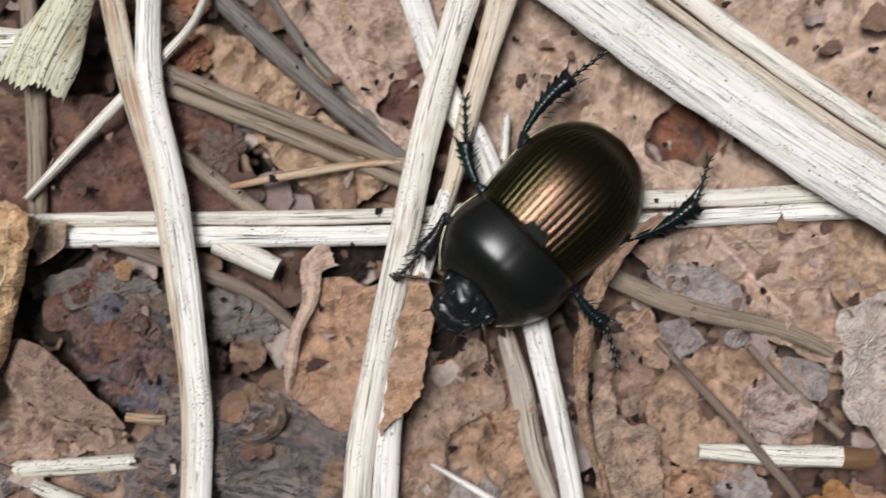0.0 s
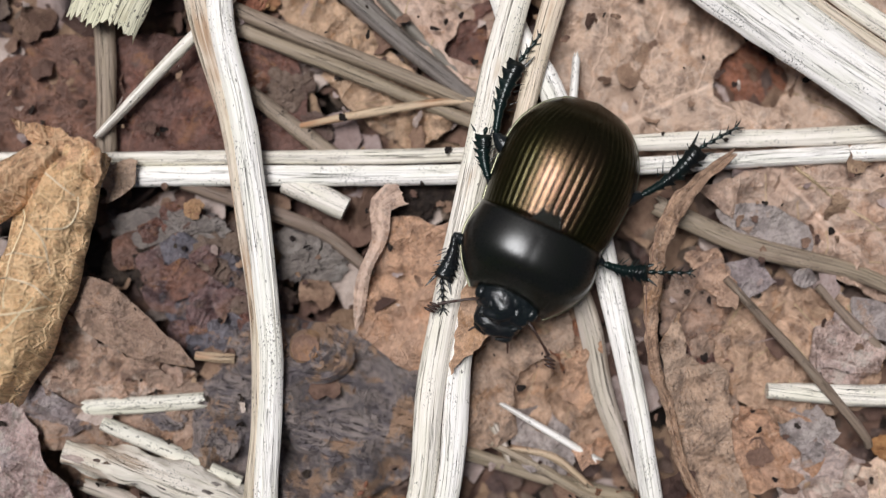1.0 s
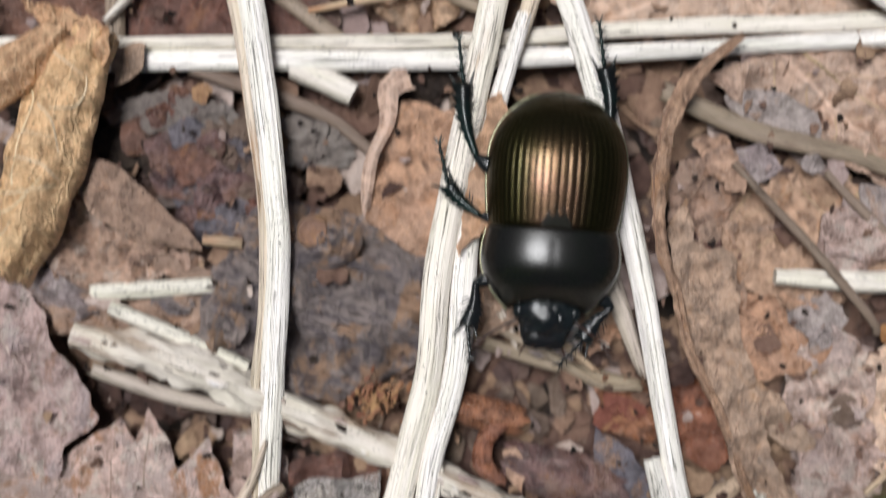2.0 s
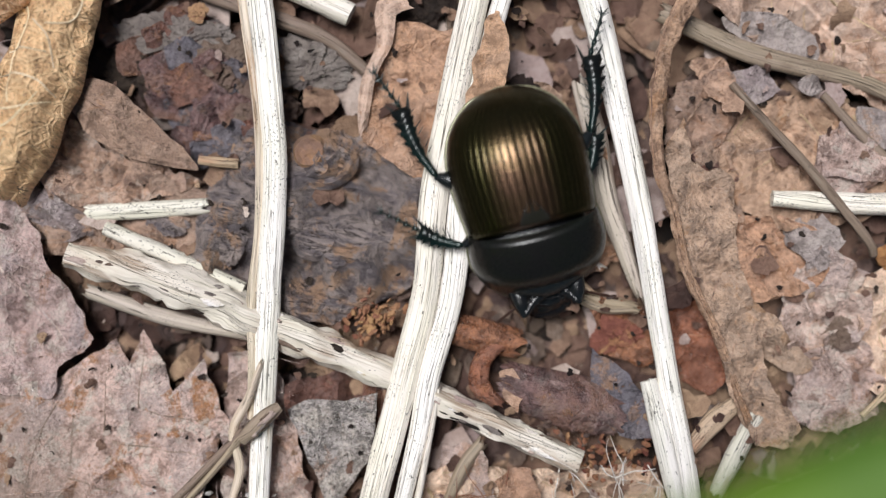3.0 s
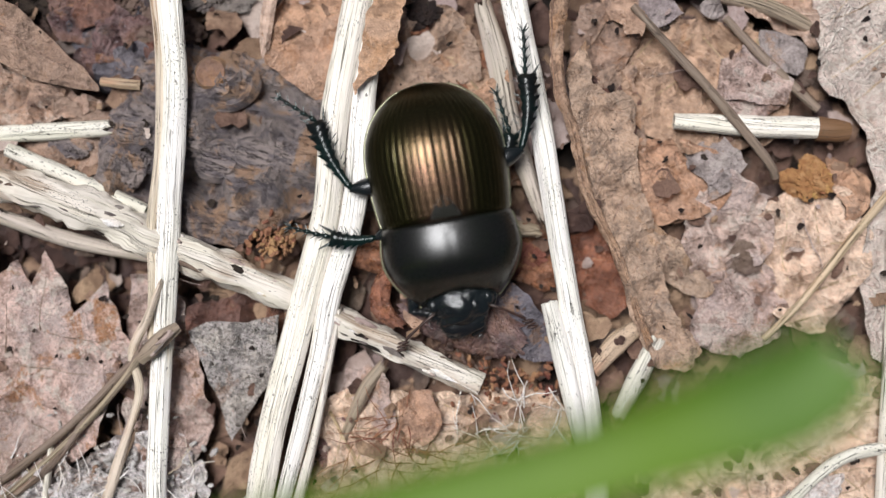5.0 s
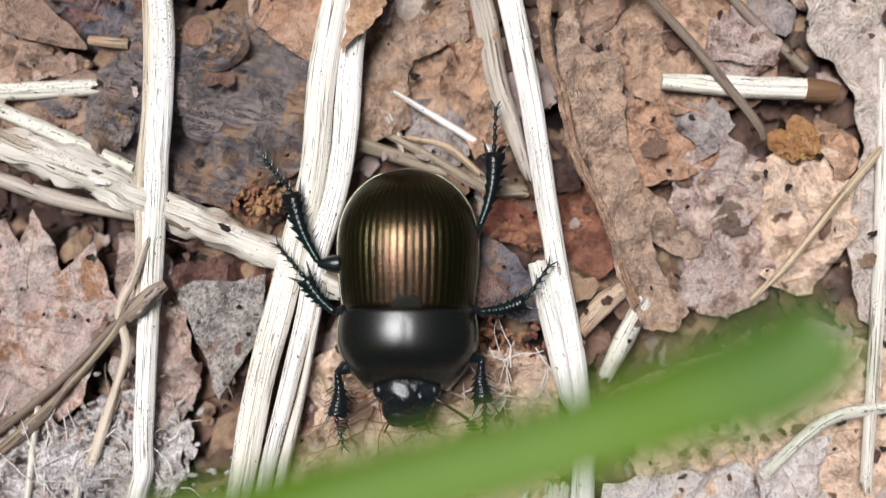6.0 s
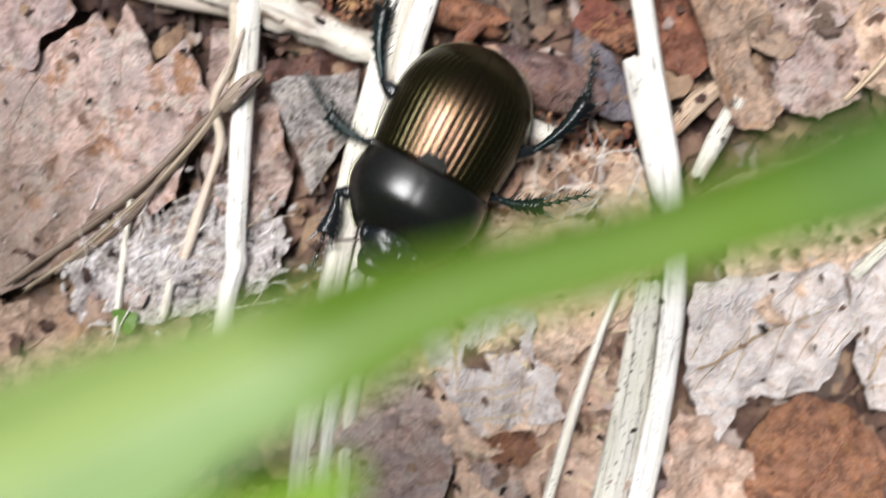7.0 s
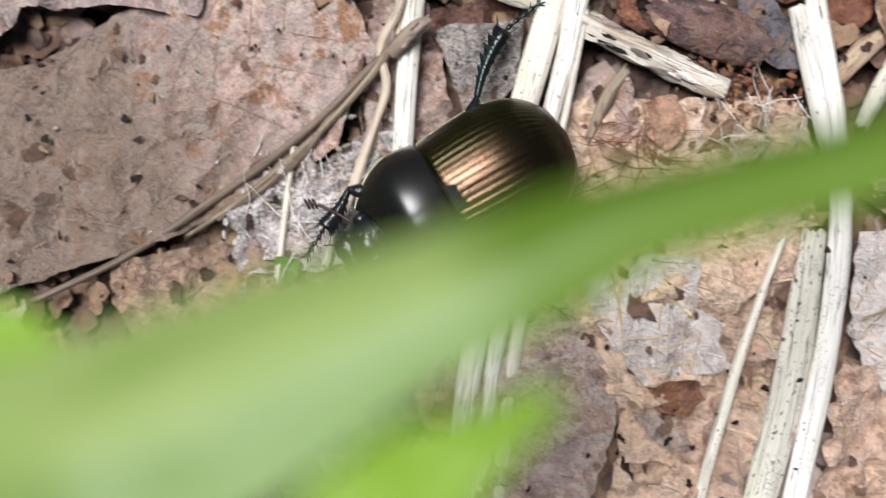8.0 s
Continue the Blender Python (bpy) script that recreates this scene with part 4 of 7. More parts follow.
straw("short white straw with a square cut end", [(8.7, -25.3, 1.5), (9.8, -29.5, 1.4), (10.9, -34.0, 1.3), (11.3, -34.6, 1.0)], [1.1, 1.3, 1.3, 1.0], STRAW_WHITE, ragged=0.15)
straw("grey mould-speckled flat straw", [(10.4, -40.0, 0.8), (9.7, -45.4, 0.8), (8.7, -51.4, 0.7), (6.9, -59.2, 0.5)], [1.6, 2.3, 2.4, 2.2], STRAW_MOULD)
straw("thin pale straw lying on veined leaves", [(8.2, -40.5, 1.0), (6.0, -47.0, 1.0), (4.4, -52.9, 0.9), (3.0, -58.5, 0.7)], [0.5, 0.7, 0.8, 0.8], STRAW, thick=0.4)
straw("thin pale grass stem with a bent tip", [(-15.1, 17.3, 1.8), (-16.3, 14.8, 1.7), (-18.0, 12.9, 1.5), (-20.7, 10.2, 1.3), (-24.2, 6.6, 1.2), (-27.2, 3.4, 1.2)], [0.5, 0.6, 0.7, 0.8, 0.7, 0.5], STRAW, thick=0.5)
straw("flat grey-brown grass strip", [(-27.6, 17.6, 0.4), (-27.0, 9.7, 0.4), (-26.9, 2.3, 0.3)], [1.2, 1.4, 1.3], STRAW_GREY)
straw("weathered grey-brown grass stem", [(-20.6, 12.7, 0.7), (-16.9, 11.2, 0.6), (-12.4, 9.4, 0.6), (-6.9, 7.3, 0.5), (-1.6, 5.0, 0.3)], [1.1, 1.1, 1.0, 0.9], STRAW_GREY, arch=0.35)
straw("weathered grey-brown grass stem", [(-20.5, 11.6, 0.4), (-17.0, 10.1, 0.4), (-12.1, 8.2, 0.4), (-6.9, 6.1, 0.3), (-1.6, 4.0, 0.1)], [1.0, 1.0, 0.9, 0.9], STRAW_GREY, arch=0.3)
straw("dark slate-grey bark strip", [(-16.2, 18.0, 0.4), (-11.7, 13.7, 0.3), (-6.9, 9.4, 0.3), (-2.4, 5.8, 0.2)], [1.3, 1.4, 1.3, 1.1], STRAW_SLATE)
straw("dark slate-grey bark strip", [(-11.4, 16.6, -0.2), (-8.4, 12.4, -0.2), (-3.5, 7.6, -0.3)], [0.6, 0.8, 0.7], STRAW_SLATE)
twig("tan round twig under the cross stalk", [(-17.4, 6.4, 0.2), (-14.4, 4.0, 0.1), (-11.8, 2.1, -0.1), (-9.9, 0.4, -0.3)], [0.5, 0.55, 0.6, 0.5], STRAW_GREY)
twig("thin light brown twig on litter", [(-14.0, 4.1, 0.5), (-9.9, 4.9, 0.5), (-5.4, 5.6, 0.5), (-2.2, 5.8, 0.4)], [0.2, 0.3, 0.28, 0.25], STRAW_BROWN)
twig("broken yellowish end of a stalk", [(-15.1, 0.4, 0.1), (-12.9, -0.5, 0.2), (-11.0, -1.4, 0.2)], [0.7, 0.85, 0.8], STRAW)
twig("brown round twig in the shade of the litter", [(-21.9, 0.4, 0.0), (-16.3, -1.5, 0.0), (-12.5, -3.0, 0.0), (-9.2, -5.7, -0.2)], [0.5, 0.55, 0.5, 0.4], TWIG)
straw("short pale piece of straw", [(-28.2, -14.6, 0.4), (-24.4, -14.4, 0.5), (-20.4, -14.1, 0.4)], [1.1, 1.2, 1.1], STRAW_MOULD)
twig("thick pale twig mottled with grey lichen", [(-29.4, -17.4, 1.0), (-21.7, -19.5, 1.0), (-12.1, -23.5, 0.9), (-3.9, -27.1, 0.8), (4.3, -30.8, 0.6)], [0.8, 1.3, 1.3, 1.05, 0.95, 0.85, 0.75], TWIG_LICHEN, bumps=0.32, patches=46)
twig("thin pale twig beside the lichened one", [(-27.1, -15.6, 0.3), (-21.8, -17.8, 0.4), (-17.9, -19.5, 0.3)], [0.5, 0.55, 0.4], STRAW_MOULD)
straw("flat brown piece of dry grass", [(-28.2, -19.8, 0.2), (-23.0, -21.5, 0.2), (-17.5, -22.6, 0.2)], [0.9, 1.1, 0.8], STRAW_ASH)
pale_stick = twig("peeled pale stick with a dark brown end", [(16.8, -13.3, 0.8), (22.3, -13.6, 0.8), (26.7, -13.7, 0.8)], [0.52, 0.72, 0.72], STRAW, bumps=0.12)
v, f, uv = rod([(26.2, -13.7, 0.8), (27.3, -13.8, 0.8), (28.3, -13.9, 0.7)], [0.79, 0.76, 0.6], 8, 0.4, 14, 0.15)
placed("rotten_end", np.array(v) - np.array(pale_stick.location) / MM, f, ROT, uv, pale_stick, "dark brown rotten end")
twig("thin grey-brown twig crossing a pale stick", [(13.9, -5.9, 1.6), (16.3, -8.5, 1.6), (19.0, -11.4, 1.8), (22.8, -15.8, 1.4), (23.5, -16.9, 0.8)], [0.25, 0.3, 0.33, 0.3], TWIG)
straw("weathered grey-brown grass stem with grooves", [(9.6, -1.1, 0.5), (15.5, -3.7, 0.5), (22.4, -5.4, 0.4), (26.4, -7.1, 0.2)], [1.3, 1.4, 1.2, 0.9], STRAW_GREY)
twig("thin brown twig among grey flakes", [(20.2, -6.4, 0.4), (23.0, -9.3, 0.4), (26.4, -12.4, 0.3)], [0.25, 0.35, 0.3], TWIG)
straw("thin white sliver of dry grass", [(-0.6, -14.3, 0.6), (3.0, -16.4, 0.6), (5.7, -18.0, 0.5)], [0.3, 0.5, 0.5], STRAW_WHITE, thick=0.3)
straw("flat grey piece of dry grass", [(-3.7, -17.4, 0.0), (1.5, -19.0, 0.0), (8.1, -20.7, -0.1)], [0.9, 1.0, 0.9], STRAW_GREY)
straw("pale short piece of dry grass", [(-1.1, -15.8, 0.2), (-0.1, -17.9, 0.1)], [0.7, 0.6], STRAW_ASH)
knot = twig("brown knotted twig bent over a pale straw", [(-17.6, -29.2, 2.5), (-16.9, -28.5, 2.8), (-16.0, -27.6, 3.0), (-15.2, -27.0, 2.8)], [0.4, 0.58, 0.52, 0.3], STRAW_GREY, bumps=0.4, patches=5)
straw("grey-brown flat strand of a knotted grass", [(-17.7, -28.8, 2.6), (-18.9, -30.0, 1.9), (-22.9, -34.0, 1.2), (-28.2, -38.2, 1.0), (-34.4, -42.5, 0.9), (-40.6, -45.7, 0.8)], [0.6, 0.5, 0.55, 0.5, 0.45], TWIG, thick=0.3)
straw("brown flat strand of a knotted grass", [(-17.8, -29.1, 2.5), (-19.3, -31.0, 1.7), (-22.4, -34.4, 1.0), (-27.1, -38.6, 0.8), (-30.8, -41.3, 0.7)], [0.5, 0.45, 0.45, 0.3], STRAW_GREY, thick=0.25)
twig("thin brown side twig of grass", [(-21.0, -32.4, 1.1), (-23.8, -36.3, 1.0), (-28.7, -40.1, 0.8)], [0.25, 0.25, 0.15], TWIG)
straw("curly pale blade of dry grass", [(-16.5, -24.4, 2.4), (-17.3, -26.6, 2.6), (-18.3, -28.8, 2.2), (-17.9, -31.4, 1.8), (-19.2, -35.5, 1.2), (-20.5, -39.7, 0.9)], [0.35, 0.65, 0.6, 0.5, 0.75, 0.6], STRAW_TAN, thick=0.2)
twig("thin light brown twig on litter", [(32.7, -15.8, 0.8), (28.7, -20.7, 0.8), (25.4, -25.0, 0.7), (22.9, -27.6, 0.5)], [0.25, 0.3, 0.28, 0.2], STRAW_BROWN)
straw("thin pale straw at the edge of a bleached leaf", [(31.5, -11.9, 0.8), (31.3, -25.6, 0.9), (30.6, -39.8, 0.9)], [0.8, 0.9, 0.8], STRAW)
twig("pale crooked twig on bleached leaves", [(33.0, -34.3, 0.8), (28.9, -35.0, 0.9), (26.7, -36.3, 0.8), (23.8, -39.2, 0.5)], [0.4, 0.45, 0.4, 0.4], STRAW_MOULD)
straw("flat grey broken piece of straw", [(15.9, -27.7, 0.4), (14.8, -30.0, 0.4), (13.5, -32.8, 0.3)], [1.2, 1.4, 1.0], STRAW_MOULD)
straw("flat grey broken piece of straw", [(-2.2, -29.7, 0.5), (-3.4, -31.3, 0.5), (-4.6, -34.3, 0.3)], [0.8, 0.9, 0.6], STRAW_GREY)
straw("short pale straw tip beside the beetle's path", [(4.2, 8.5, 1.0), (4.0, 5.6, 0.9)], [0.5, 0.6], STRAW_WHITE, thick=0.4)
straw("short pale sliver of straw", [(-23.9, -35.2, 0.8), (-24.2, -38.2, 0.8), (-24.7, -43.7, 0.8)], [0.4, 0.5, 0.5], STRAW, thick=0.3)
straw("thin brown blade of dry grass", [(-18.4, -34.0, 0.9), (-19.4, -36.2, 0.9), (-20.6, -39.7, 0.9)], [0.5, 0.7, 0.5], STRAW_BROWN, thick=0.3)
straw("short pale sliver of straw", [(-21.1, -40.3, 0.8), (-21.6, -42.9, 0.8)], [0.5, 0.6], STRAW, thick=0.3)

# ---- fallen leaves ----
leaf("red-brown smooth leaf under thin grass stems", [(-26.8, 9.6), (-21.2, 10.2), (-14.4, 8.9), (-13.7, 1.9), (-20.8, 0.8), (-27.2, 1.5)], -0.6, LEAF_RED, crumple=0.3)
leaf("dark brown folded leaf in shade", [(-33.9, 9.4), (-26.7, 9.8), (-26.0, 0.8), (-34.7, 0.8)], -0.9, LEAF_RED, tilt=(0.05, 0))
leaf("tan oak leaf with a round hole", [(-11.8, 18.8), (-0.5, 18.8), (0.6, 9.4), (-2.4, 5.3), (-6.5, 8.7), (-9.5, 13.2)], -0.3, LEAF_BROAD, holes=[(*(-2.7, 9.7), 1.5, 1.6)], axis=((-7.3, 14.3), (-3.2, 6.8)), crumple=0.35, ribs=3.2)
leaf("brown leaf under a holed one", [(-5.4, 12.4), (0.6, 12.4), (0.6, 5.7), (-5.4, 5.7)], -1.3, LEAF_RED)
leaf("tan folded leaf beside grey stems", [(-16.7, 15.0), (-13.7, 14.3), (-8.4, 9.8), (-3.9, 4.2), (-6.9, 2.7), (-10.7, 5.3), (-15.2, 10.9)], -0.7, LEAF_TAN, crumple=0.5)
leaf("large tan leaf with a torn hole", [(2.9, 19.5), (17.5, 20.3), (34.4, 19.5), (34.4, 4.2), (26.9, 2.3), (13.4, 1.5), (2.5, 4.2), (2.5, 12.0)], -0.5, LEAF_BROAD, holes=[(*(16.1, 7.6), 2.5, 2.2)], axis=((23.1, 11.1), (29.4, 13.8)), crumple=0.45, step=0.45, ribs=4.2)
leaf("red-brown leaf beneath the torn hole", [(12.6, 10.9), (20.1, 10.9), (20.1, 3.8), (12.6, 3.8)], -1.9, LEAF_RUSSET, crumple=0.2)
leaf("tan leaf with a fine rim beside grey flakes", [(12.6, 0.0), (19.4, 2.1), (25.0, 2.3), (26.1, -4.5), (26.5, -8.2), (22.4, -6.3), (17.1, -3.9)], -0.1, LEAF_BROAD, edge=0.5, axis=((17.5, 1.5), (23.1, -4.5)), ribs=3.4)
leaf("brown leaf at the rim of the litter", [(24.6, 2.3), (34.4, 3.0), (34.4, -4.5), (26.9, -4.5)], -0.5, LEAF_TAN)
leaf("lilac-grey smooth flake of bark", [(13.4, -1.4), (16.7, -0.9), (19.8, -2.6), (19.6, -4.3), (15.6, -3.5)], 0.2, LEAF_LILAC, crumple=0.15, jag=0.15)
leaf("lilac-grey smooth flake of bark", [(22.6, -7.2), (24.6, -7.5), (25.9, -8.5), (25.0, -10.2), (22.9, -9.3)], 0.1, LEAF_LILAC, crumple=0.15, jag=0.15)
leaf("grey-pink crumpled flake of leaf", [(19.7, -10.3), (22.0, -9.3), (24.6, -11.2), (23.1, -12.9), (20.5, -12.7)], 0.2, LEAF_PINK)
leaf("brown leaf with pale veins under a thin twig", [(13.7, -7.5), (16.7, -6.3), (23.1, -7.5), (24.6, -12.7), (23.1, -14.6), (17.1, -15.3), (13.7, -12.7)], -0.2, LEAF_TAN, axis=((18.6, -7.5), (17.9, -15.0)), ribs=2.6)
straw("brown curled leaf rim standing up from the litter", [(14.0, 2.1, 3.0), (11.1, -0.4, 3.0), (9.6, -3.4, 2.8), (9.0, -7.0, 2.4), (9.1, -11.0, 2.1), (10.1, -14.2, 2.0), (11.1, -18.2, 1.8), (13.0, -21.9, 1.6), (14.2, -25.2, 1.4), (15.4, -28.1, 1.2)], [0.5, 1.2, 1.2, 0.95, 0.8, 0.75, 0.7, 0.6, 0.5], RIM_LEAF, thick=0.14, arch=0.2, ridges=8, name="curled_leaf", category="leaf", rough=0.35, twist=50, fray=0.3, step=0.3)
leaf("olive-brown speckled leaf with a broken edge", [(10.8, -8.0), (11.3, -11.2), (13.3, -11.5), (14.2, -12.1), (14.6, -16.2), (15.3, -19.6), (15.9, -22.2), (16.4, -24.5), (17.4, -26.3), (18.9, -28.4), (17.8, -29.7), (15.6, -29.3), (14.0, -26.0), (13.0, -22.3), (11.1, -18.5), (10.1, -14.4), (9.8, -10.3)], 1.2, LEAF_OLIVE, tilt=(-0.1, 0), rounding=0.25, jag=0.3, crumple=0.35, axis=((10.2, -8.0), (17.8, -29.7)), step=0.3)
leaf("small brown scrap of dry leaf", [(13.7, -18.8), (16.7, -20.7), (19.7, -24.4), (18.6, -25.1), (14.8, -22.2)], 0.5, LEAF_OLIVE, rounding=0.3)
leaf("olive leaf scraps below the curled rim", [(10.4, -6.0), (13.7, -4.5), (14.9, -7.5), (12.2, -10.5), (10.4, -9.7)], 0.2, LEAF_OLIVE, jag=0.5)
leaf("tan leaf piece behind the curled rim", [(11.5, -10.5), (14.1, -9.7), (15.2, -14.2), (13.7, -17.2), (11.3, -17.2)], 0.1, LEAF_OLIVE, jag=0.4)
leaf("orange-brown leaf under the split stalk", [(-8.4, -2.4), (-6.7, -1.8), (-4.7, -2.5), (-1.7, -2.2), (-2.0, -7.5), (-3.5, -10.5), (-6.2, -12.3), (-9.9, -9.7), (-10.2, -6.7)], 0.2, LEAF_ORANGE, axis=((-8.4, -3.0), (-5.4, -12.0)), crumple=0.35, ribs=2.8)
straw("narrow curled tan leaf strip", [(-7.4, -0.3, 0.9), (-8.6, -1.1, 1.1), (-8.7, -3.3, 1.1), (-9.8, -5.9, 1.0), (-10.2, -9.3, 0.7)], [2.0, 1.4, 0.8, 1.0, 0.6], LEAF_BROAD, thick=0.1, arch=0.1, twist=40, name="curled_leaf", category="leaf")
leaf("brown leaf scrap lying over the split stalk", [(-1.7, -1.1, 2.9), (-0.5, -3.7), (-1.2, -7.5), (-1.6, -9.7), (-3.2, -11.0), (-4.1, -12.0), (-3.5, -7.5)], 2.75, LEAF_ORANGE, rounding=0.4, crumple=0.12, jag=0.3, thick=0.1)
leaf("brown-olive leaf in front of the beetle", [(-1.7, -5.6), (2.9, -6.3), (4.2, -10.5), (0.6, -12.0), (0.2, -16.5), (-3.5, -17.2), (-3.2, -10.5)], -0.1, LEAF_OLIVE)
leaf("tan broken leaf with small holes", [(0.6, -9.7), (4.4, -7.8), (5.9, -12.0), (6.6, -17.2), (0.6, -17.2)], -0.5, LEAF_TAN)
leaf("big grey-tan leaf with a torn corner", [(-39.2, -14.0), (-32.8, -13.9), (-30.2, -18.4), (-27.6, -22.9), (-29.9, -24.8), (-30.4, -26.7), (-36.5, -26.3), (-39.5, -26.6), (-42.1, -26.6), (-43.0, -28.5), (-46.9, -28.2), (-45.5, -22.6)], 0.8, LEAF_TORN, rounding=0.4, tilt=(-0.03, 0), axis=((-36.9, -14.7), (-30.8, -35.3)))
leaf("large pinkish-grey leaf with pointed teeth", [(-30.2, -25.5), (-27.9, -23.9), (-26.3, -22.8), (-25.4, -24.4), (-24.4, -22.2), (-22.4, -26.3), (-20.7, -24.2), (-18.9, -28.2), (-18.3, -29.9), (-19.3, -29.0), (-21.0, -35.1), (-25.4, -38.0), (-32.0, -41.5), (-40.9, -44.5), (-46.0, -46.1), (-47.2, -30.9), (-41.3, -30.4), (-38.7, -28.8), (-35.0, -26.1)], 0.45, LEAF_TOOTH, rounding=0.1, jag=0.2, crumple=0.45, axis=((-43.1, -43.1), (-22.7, -26.1)), step=0.7)
leaf("purple-brown leaf under the bent stalk", [(-18.9, -23.9), (-15.5, -25.4), (-14.1, -29.9), (-13.5, -34.0), (-15.4, -37.4), (-19.1, -37.4)], 0.0, LEAF_PINK)
leaf("grey-green pointed leaf scrap speckled black and white", [(-14.9, -27.4), (-13.8, -26.8), (-11.0, -26.8), (-9.0, -26.3), (-9.4, -30.6), (-10.7, -32.4), (-12.0, -34.6), (-12.9, -32.4), (-13.9, -29.7)], 0.7, LEAF_SPECK, rounding=0.1, jag=0.1, crumple=0.3, edge=0.1, step=0.35)
leaf("smooth tan-brown leaf flap over dark soil", [(-29.3, -7.6), (-29.1, -6.3), (-27.8, -5.8), (-26.3, -6.3), (-24.8, -7.6), (-23.1, -9.2), (-21.3, -10.8), (-20.8, -11.8), (-22.4, -11.6), (-24.6, -11.2), (-26.7, -10.4), (-28.2, -9.2)], 1.3, LEAF_FLAP, edge=0.15, crumple=0.15, rounding=0.6, dome=0.6, jag=0.12, tilt=(0.06, 0.1))
leaf("orange-brown mottled leaf below the flap", [(-31.5, -10.0), (-29.5, -8.5), (-28.2, -9.4), (-26.7, -10.5), (-24.6, -11.3), (-22.2, -11.8), (-20.9, -12.5), (-22.6, -13.3), (-26.3, -14.2), (-30.0, -13.9), (-31.5, -12.6)], 0.1, LEAF_MOTTLED, crumple=0.5, rounding=0.4, jag=0.35)
leaf("dark wet scrap of leaf beside the lichened twig", [(-33.2, -12.8), (-31.0, -13.0), (-29.1, -14.3), (-27.9, -16.0), (-30.5, -16.5), (-33.2, -15.8)], 0.1, LEAF_GREY, crumple=0.5)
lump("grey-brown crumb of bark beside a short straw", *(-22.9, -15.4), 0.0, (1.3, 0.8), BARK, 143, "bark_lump", "bark", 0.5, 0.3)
twig("short broken tan stub of wood", [(-20.9, -11.1, 0.6), (-19.7, -11.2, 0.6), (-18.3, -11.3, 0.5)], [0.3, 0.36, 0.34], STRAW_BROWN)
lump("rounded grey-brown lump of bark", *(-19.4, -15.7), -0.2, (1.7, 2.6), BARK, 141, "bark_lump", "bark", 0.6, 0.25)
# black lump added to darken the gap that the rolled leaf overhangs and shades
lump("black soil lump standing in for shade under the rolled leaf", *(-25.9, -4.6), -1.1, (2.6, 1.5), SOIL, 142)
leaf("dark brown old leaf in the litter", [(-31.7, -9.0), (-27.2, -9.3), (-22.7, -12.3), (-19.7, -13.5), (-21.9, -17.2), (-31.7, -17.2)], -0.3, LEAF_OLIVE)
straw("purple-brown leaf rolled into a tube", [(-0.7, -25.5, 0.2), (1.7, -26.3, 0.4), (4.3, -27.0, 0.4), (7.0, -27.9, 0.1)], [2.6, 3.5, 3.6, 2.8], LEAF_PURPLE, thick=0.2, arch=1.5, name="rolled_leaf", category="leaf", rough=0.15, across=24, ragged=0.8)
straw("red-brown leaf rolled into a tube", [(-5.1, -21.7, 0.2), (-2.5, -22.4, 0.3), (0.4, -23.1, 0.1)], [1.8, 2.3, 2.0], LEAF_RUSSET, thick=0.2, arch=1.1, name="rolled_leaf", category="leaf", rough=0.15, across=20, ragged=0.6)
straw("brown leaf curled into a ring", [(-1.0, -23.1, 0.8), (-2.1, -24.0, 1.0), (-2.3, -25.7, 1.0), (-1.1, -27.0, 0.9)], [0.9, 1.3, 1.4, 0.8], LEAF_RUSSET, thick=0.15, arch=0.5, name="curled_leaf", category="leaf", rough=0.15)
leaf("small tan flake of leaf", [(-1.0, -24.8), (-0.1, -24.6), (0.6, -26.1), (0.1, -27.4), (-0.6, -26.5)], 1.5, LEAF_TAN, crumple=0.1, rounding=0.2)
leaf("orange-brown scrap of dry leaf", [(-1.2, -31.8), (1.0, -31.1), (1.8, -33.2), (0.5, -34.9), (-0.9, -33.6)], 0.5, LEAF_ORANGE, rounding=0.2)
leaf("dark purple scrap under straw", [(-6.8, -33.6), (-4.6, -33.3), (-3.8, -35.9), (-6.4, -36.3)], -0.2, LEAF_PURPLE)
leaf("pale pink scrap of leaf", [(-4.6, -29.9), (-2.0, -29.9), (-1.2, -33.6), (-3.5, -35.9), (-5.0, -33.3)], -0.3, LEAF_PINK, rounding=0.2)
straw("brown flat strip of leaf", [(11.8, -29.7, 0.5), (13.2, -28.0, 0.6), (14.9, -26.7, 0.4)], [1.0, 1.5, 1.0], STRAW_BROWN, thick=0.2)
leaf("reddish-brown crumpled leaf beside a straw", [(9.9, -21.2), (13.2, -20.0), (14.4, -24.5), (12.9, -26.4), (10.3, -24.5)], -0.4, LEAF_RUSSET, crumple=0.7)
leaf("red-brown crumpled leaf in the gap", [(5.0, -20.1), (8.4, -20.4), (9.5, -24.5), (6.5, -23.8)], -0.5, LEAF_RUSSET, crumple=0.7)
leaf("dark red-brown crumpled leaf", [(-15.1, -25.9), (-9.9, -24.7), (-8.4, -27.7), (-9.9, -30.7), (-14.4, -28.5)], -0.5, LEAF_RED, crumple=0.6)
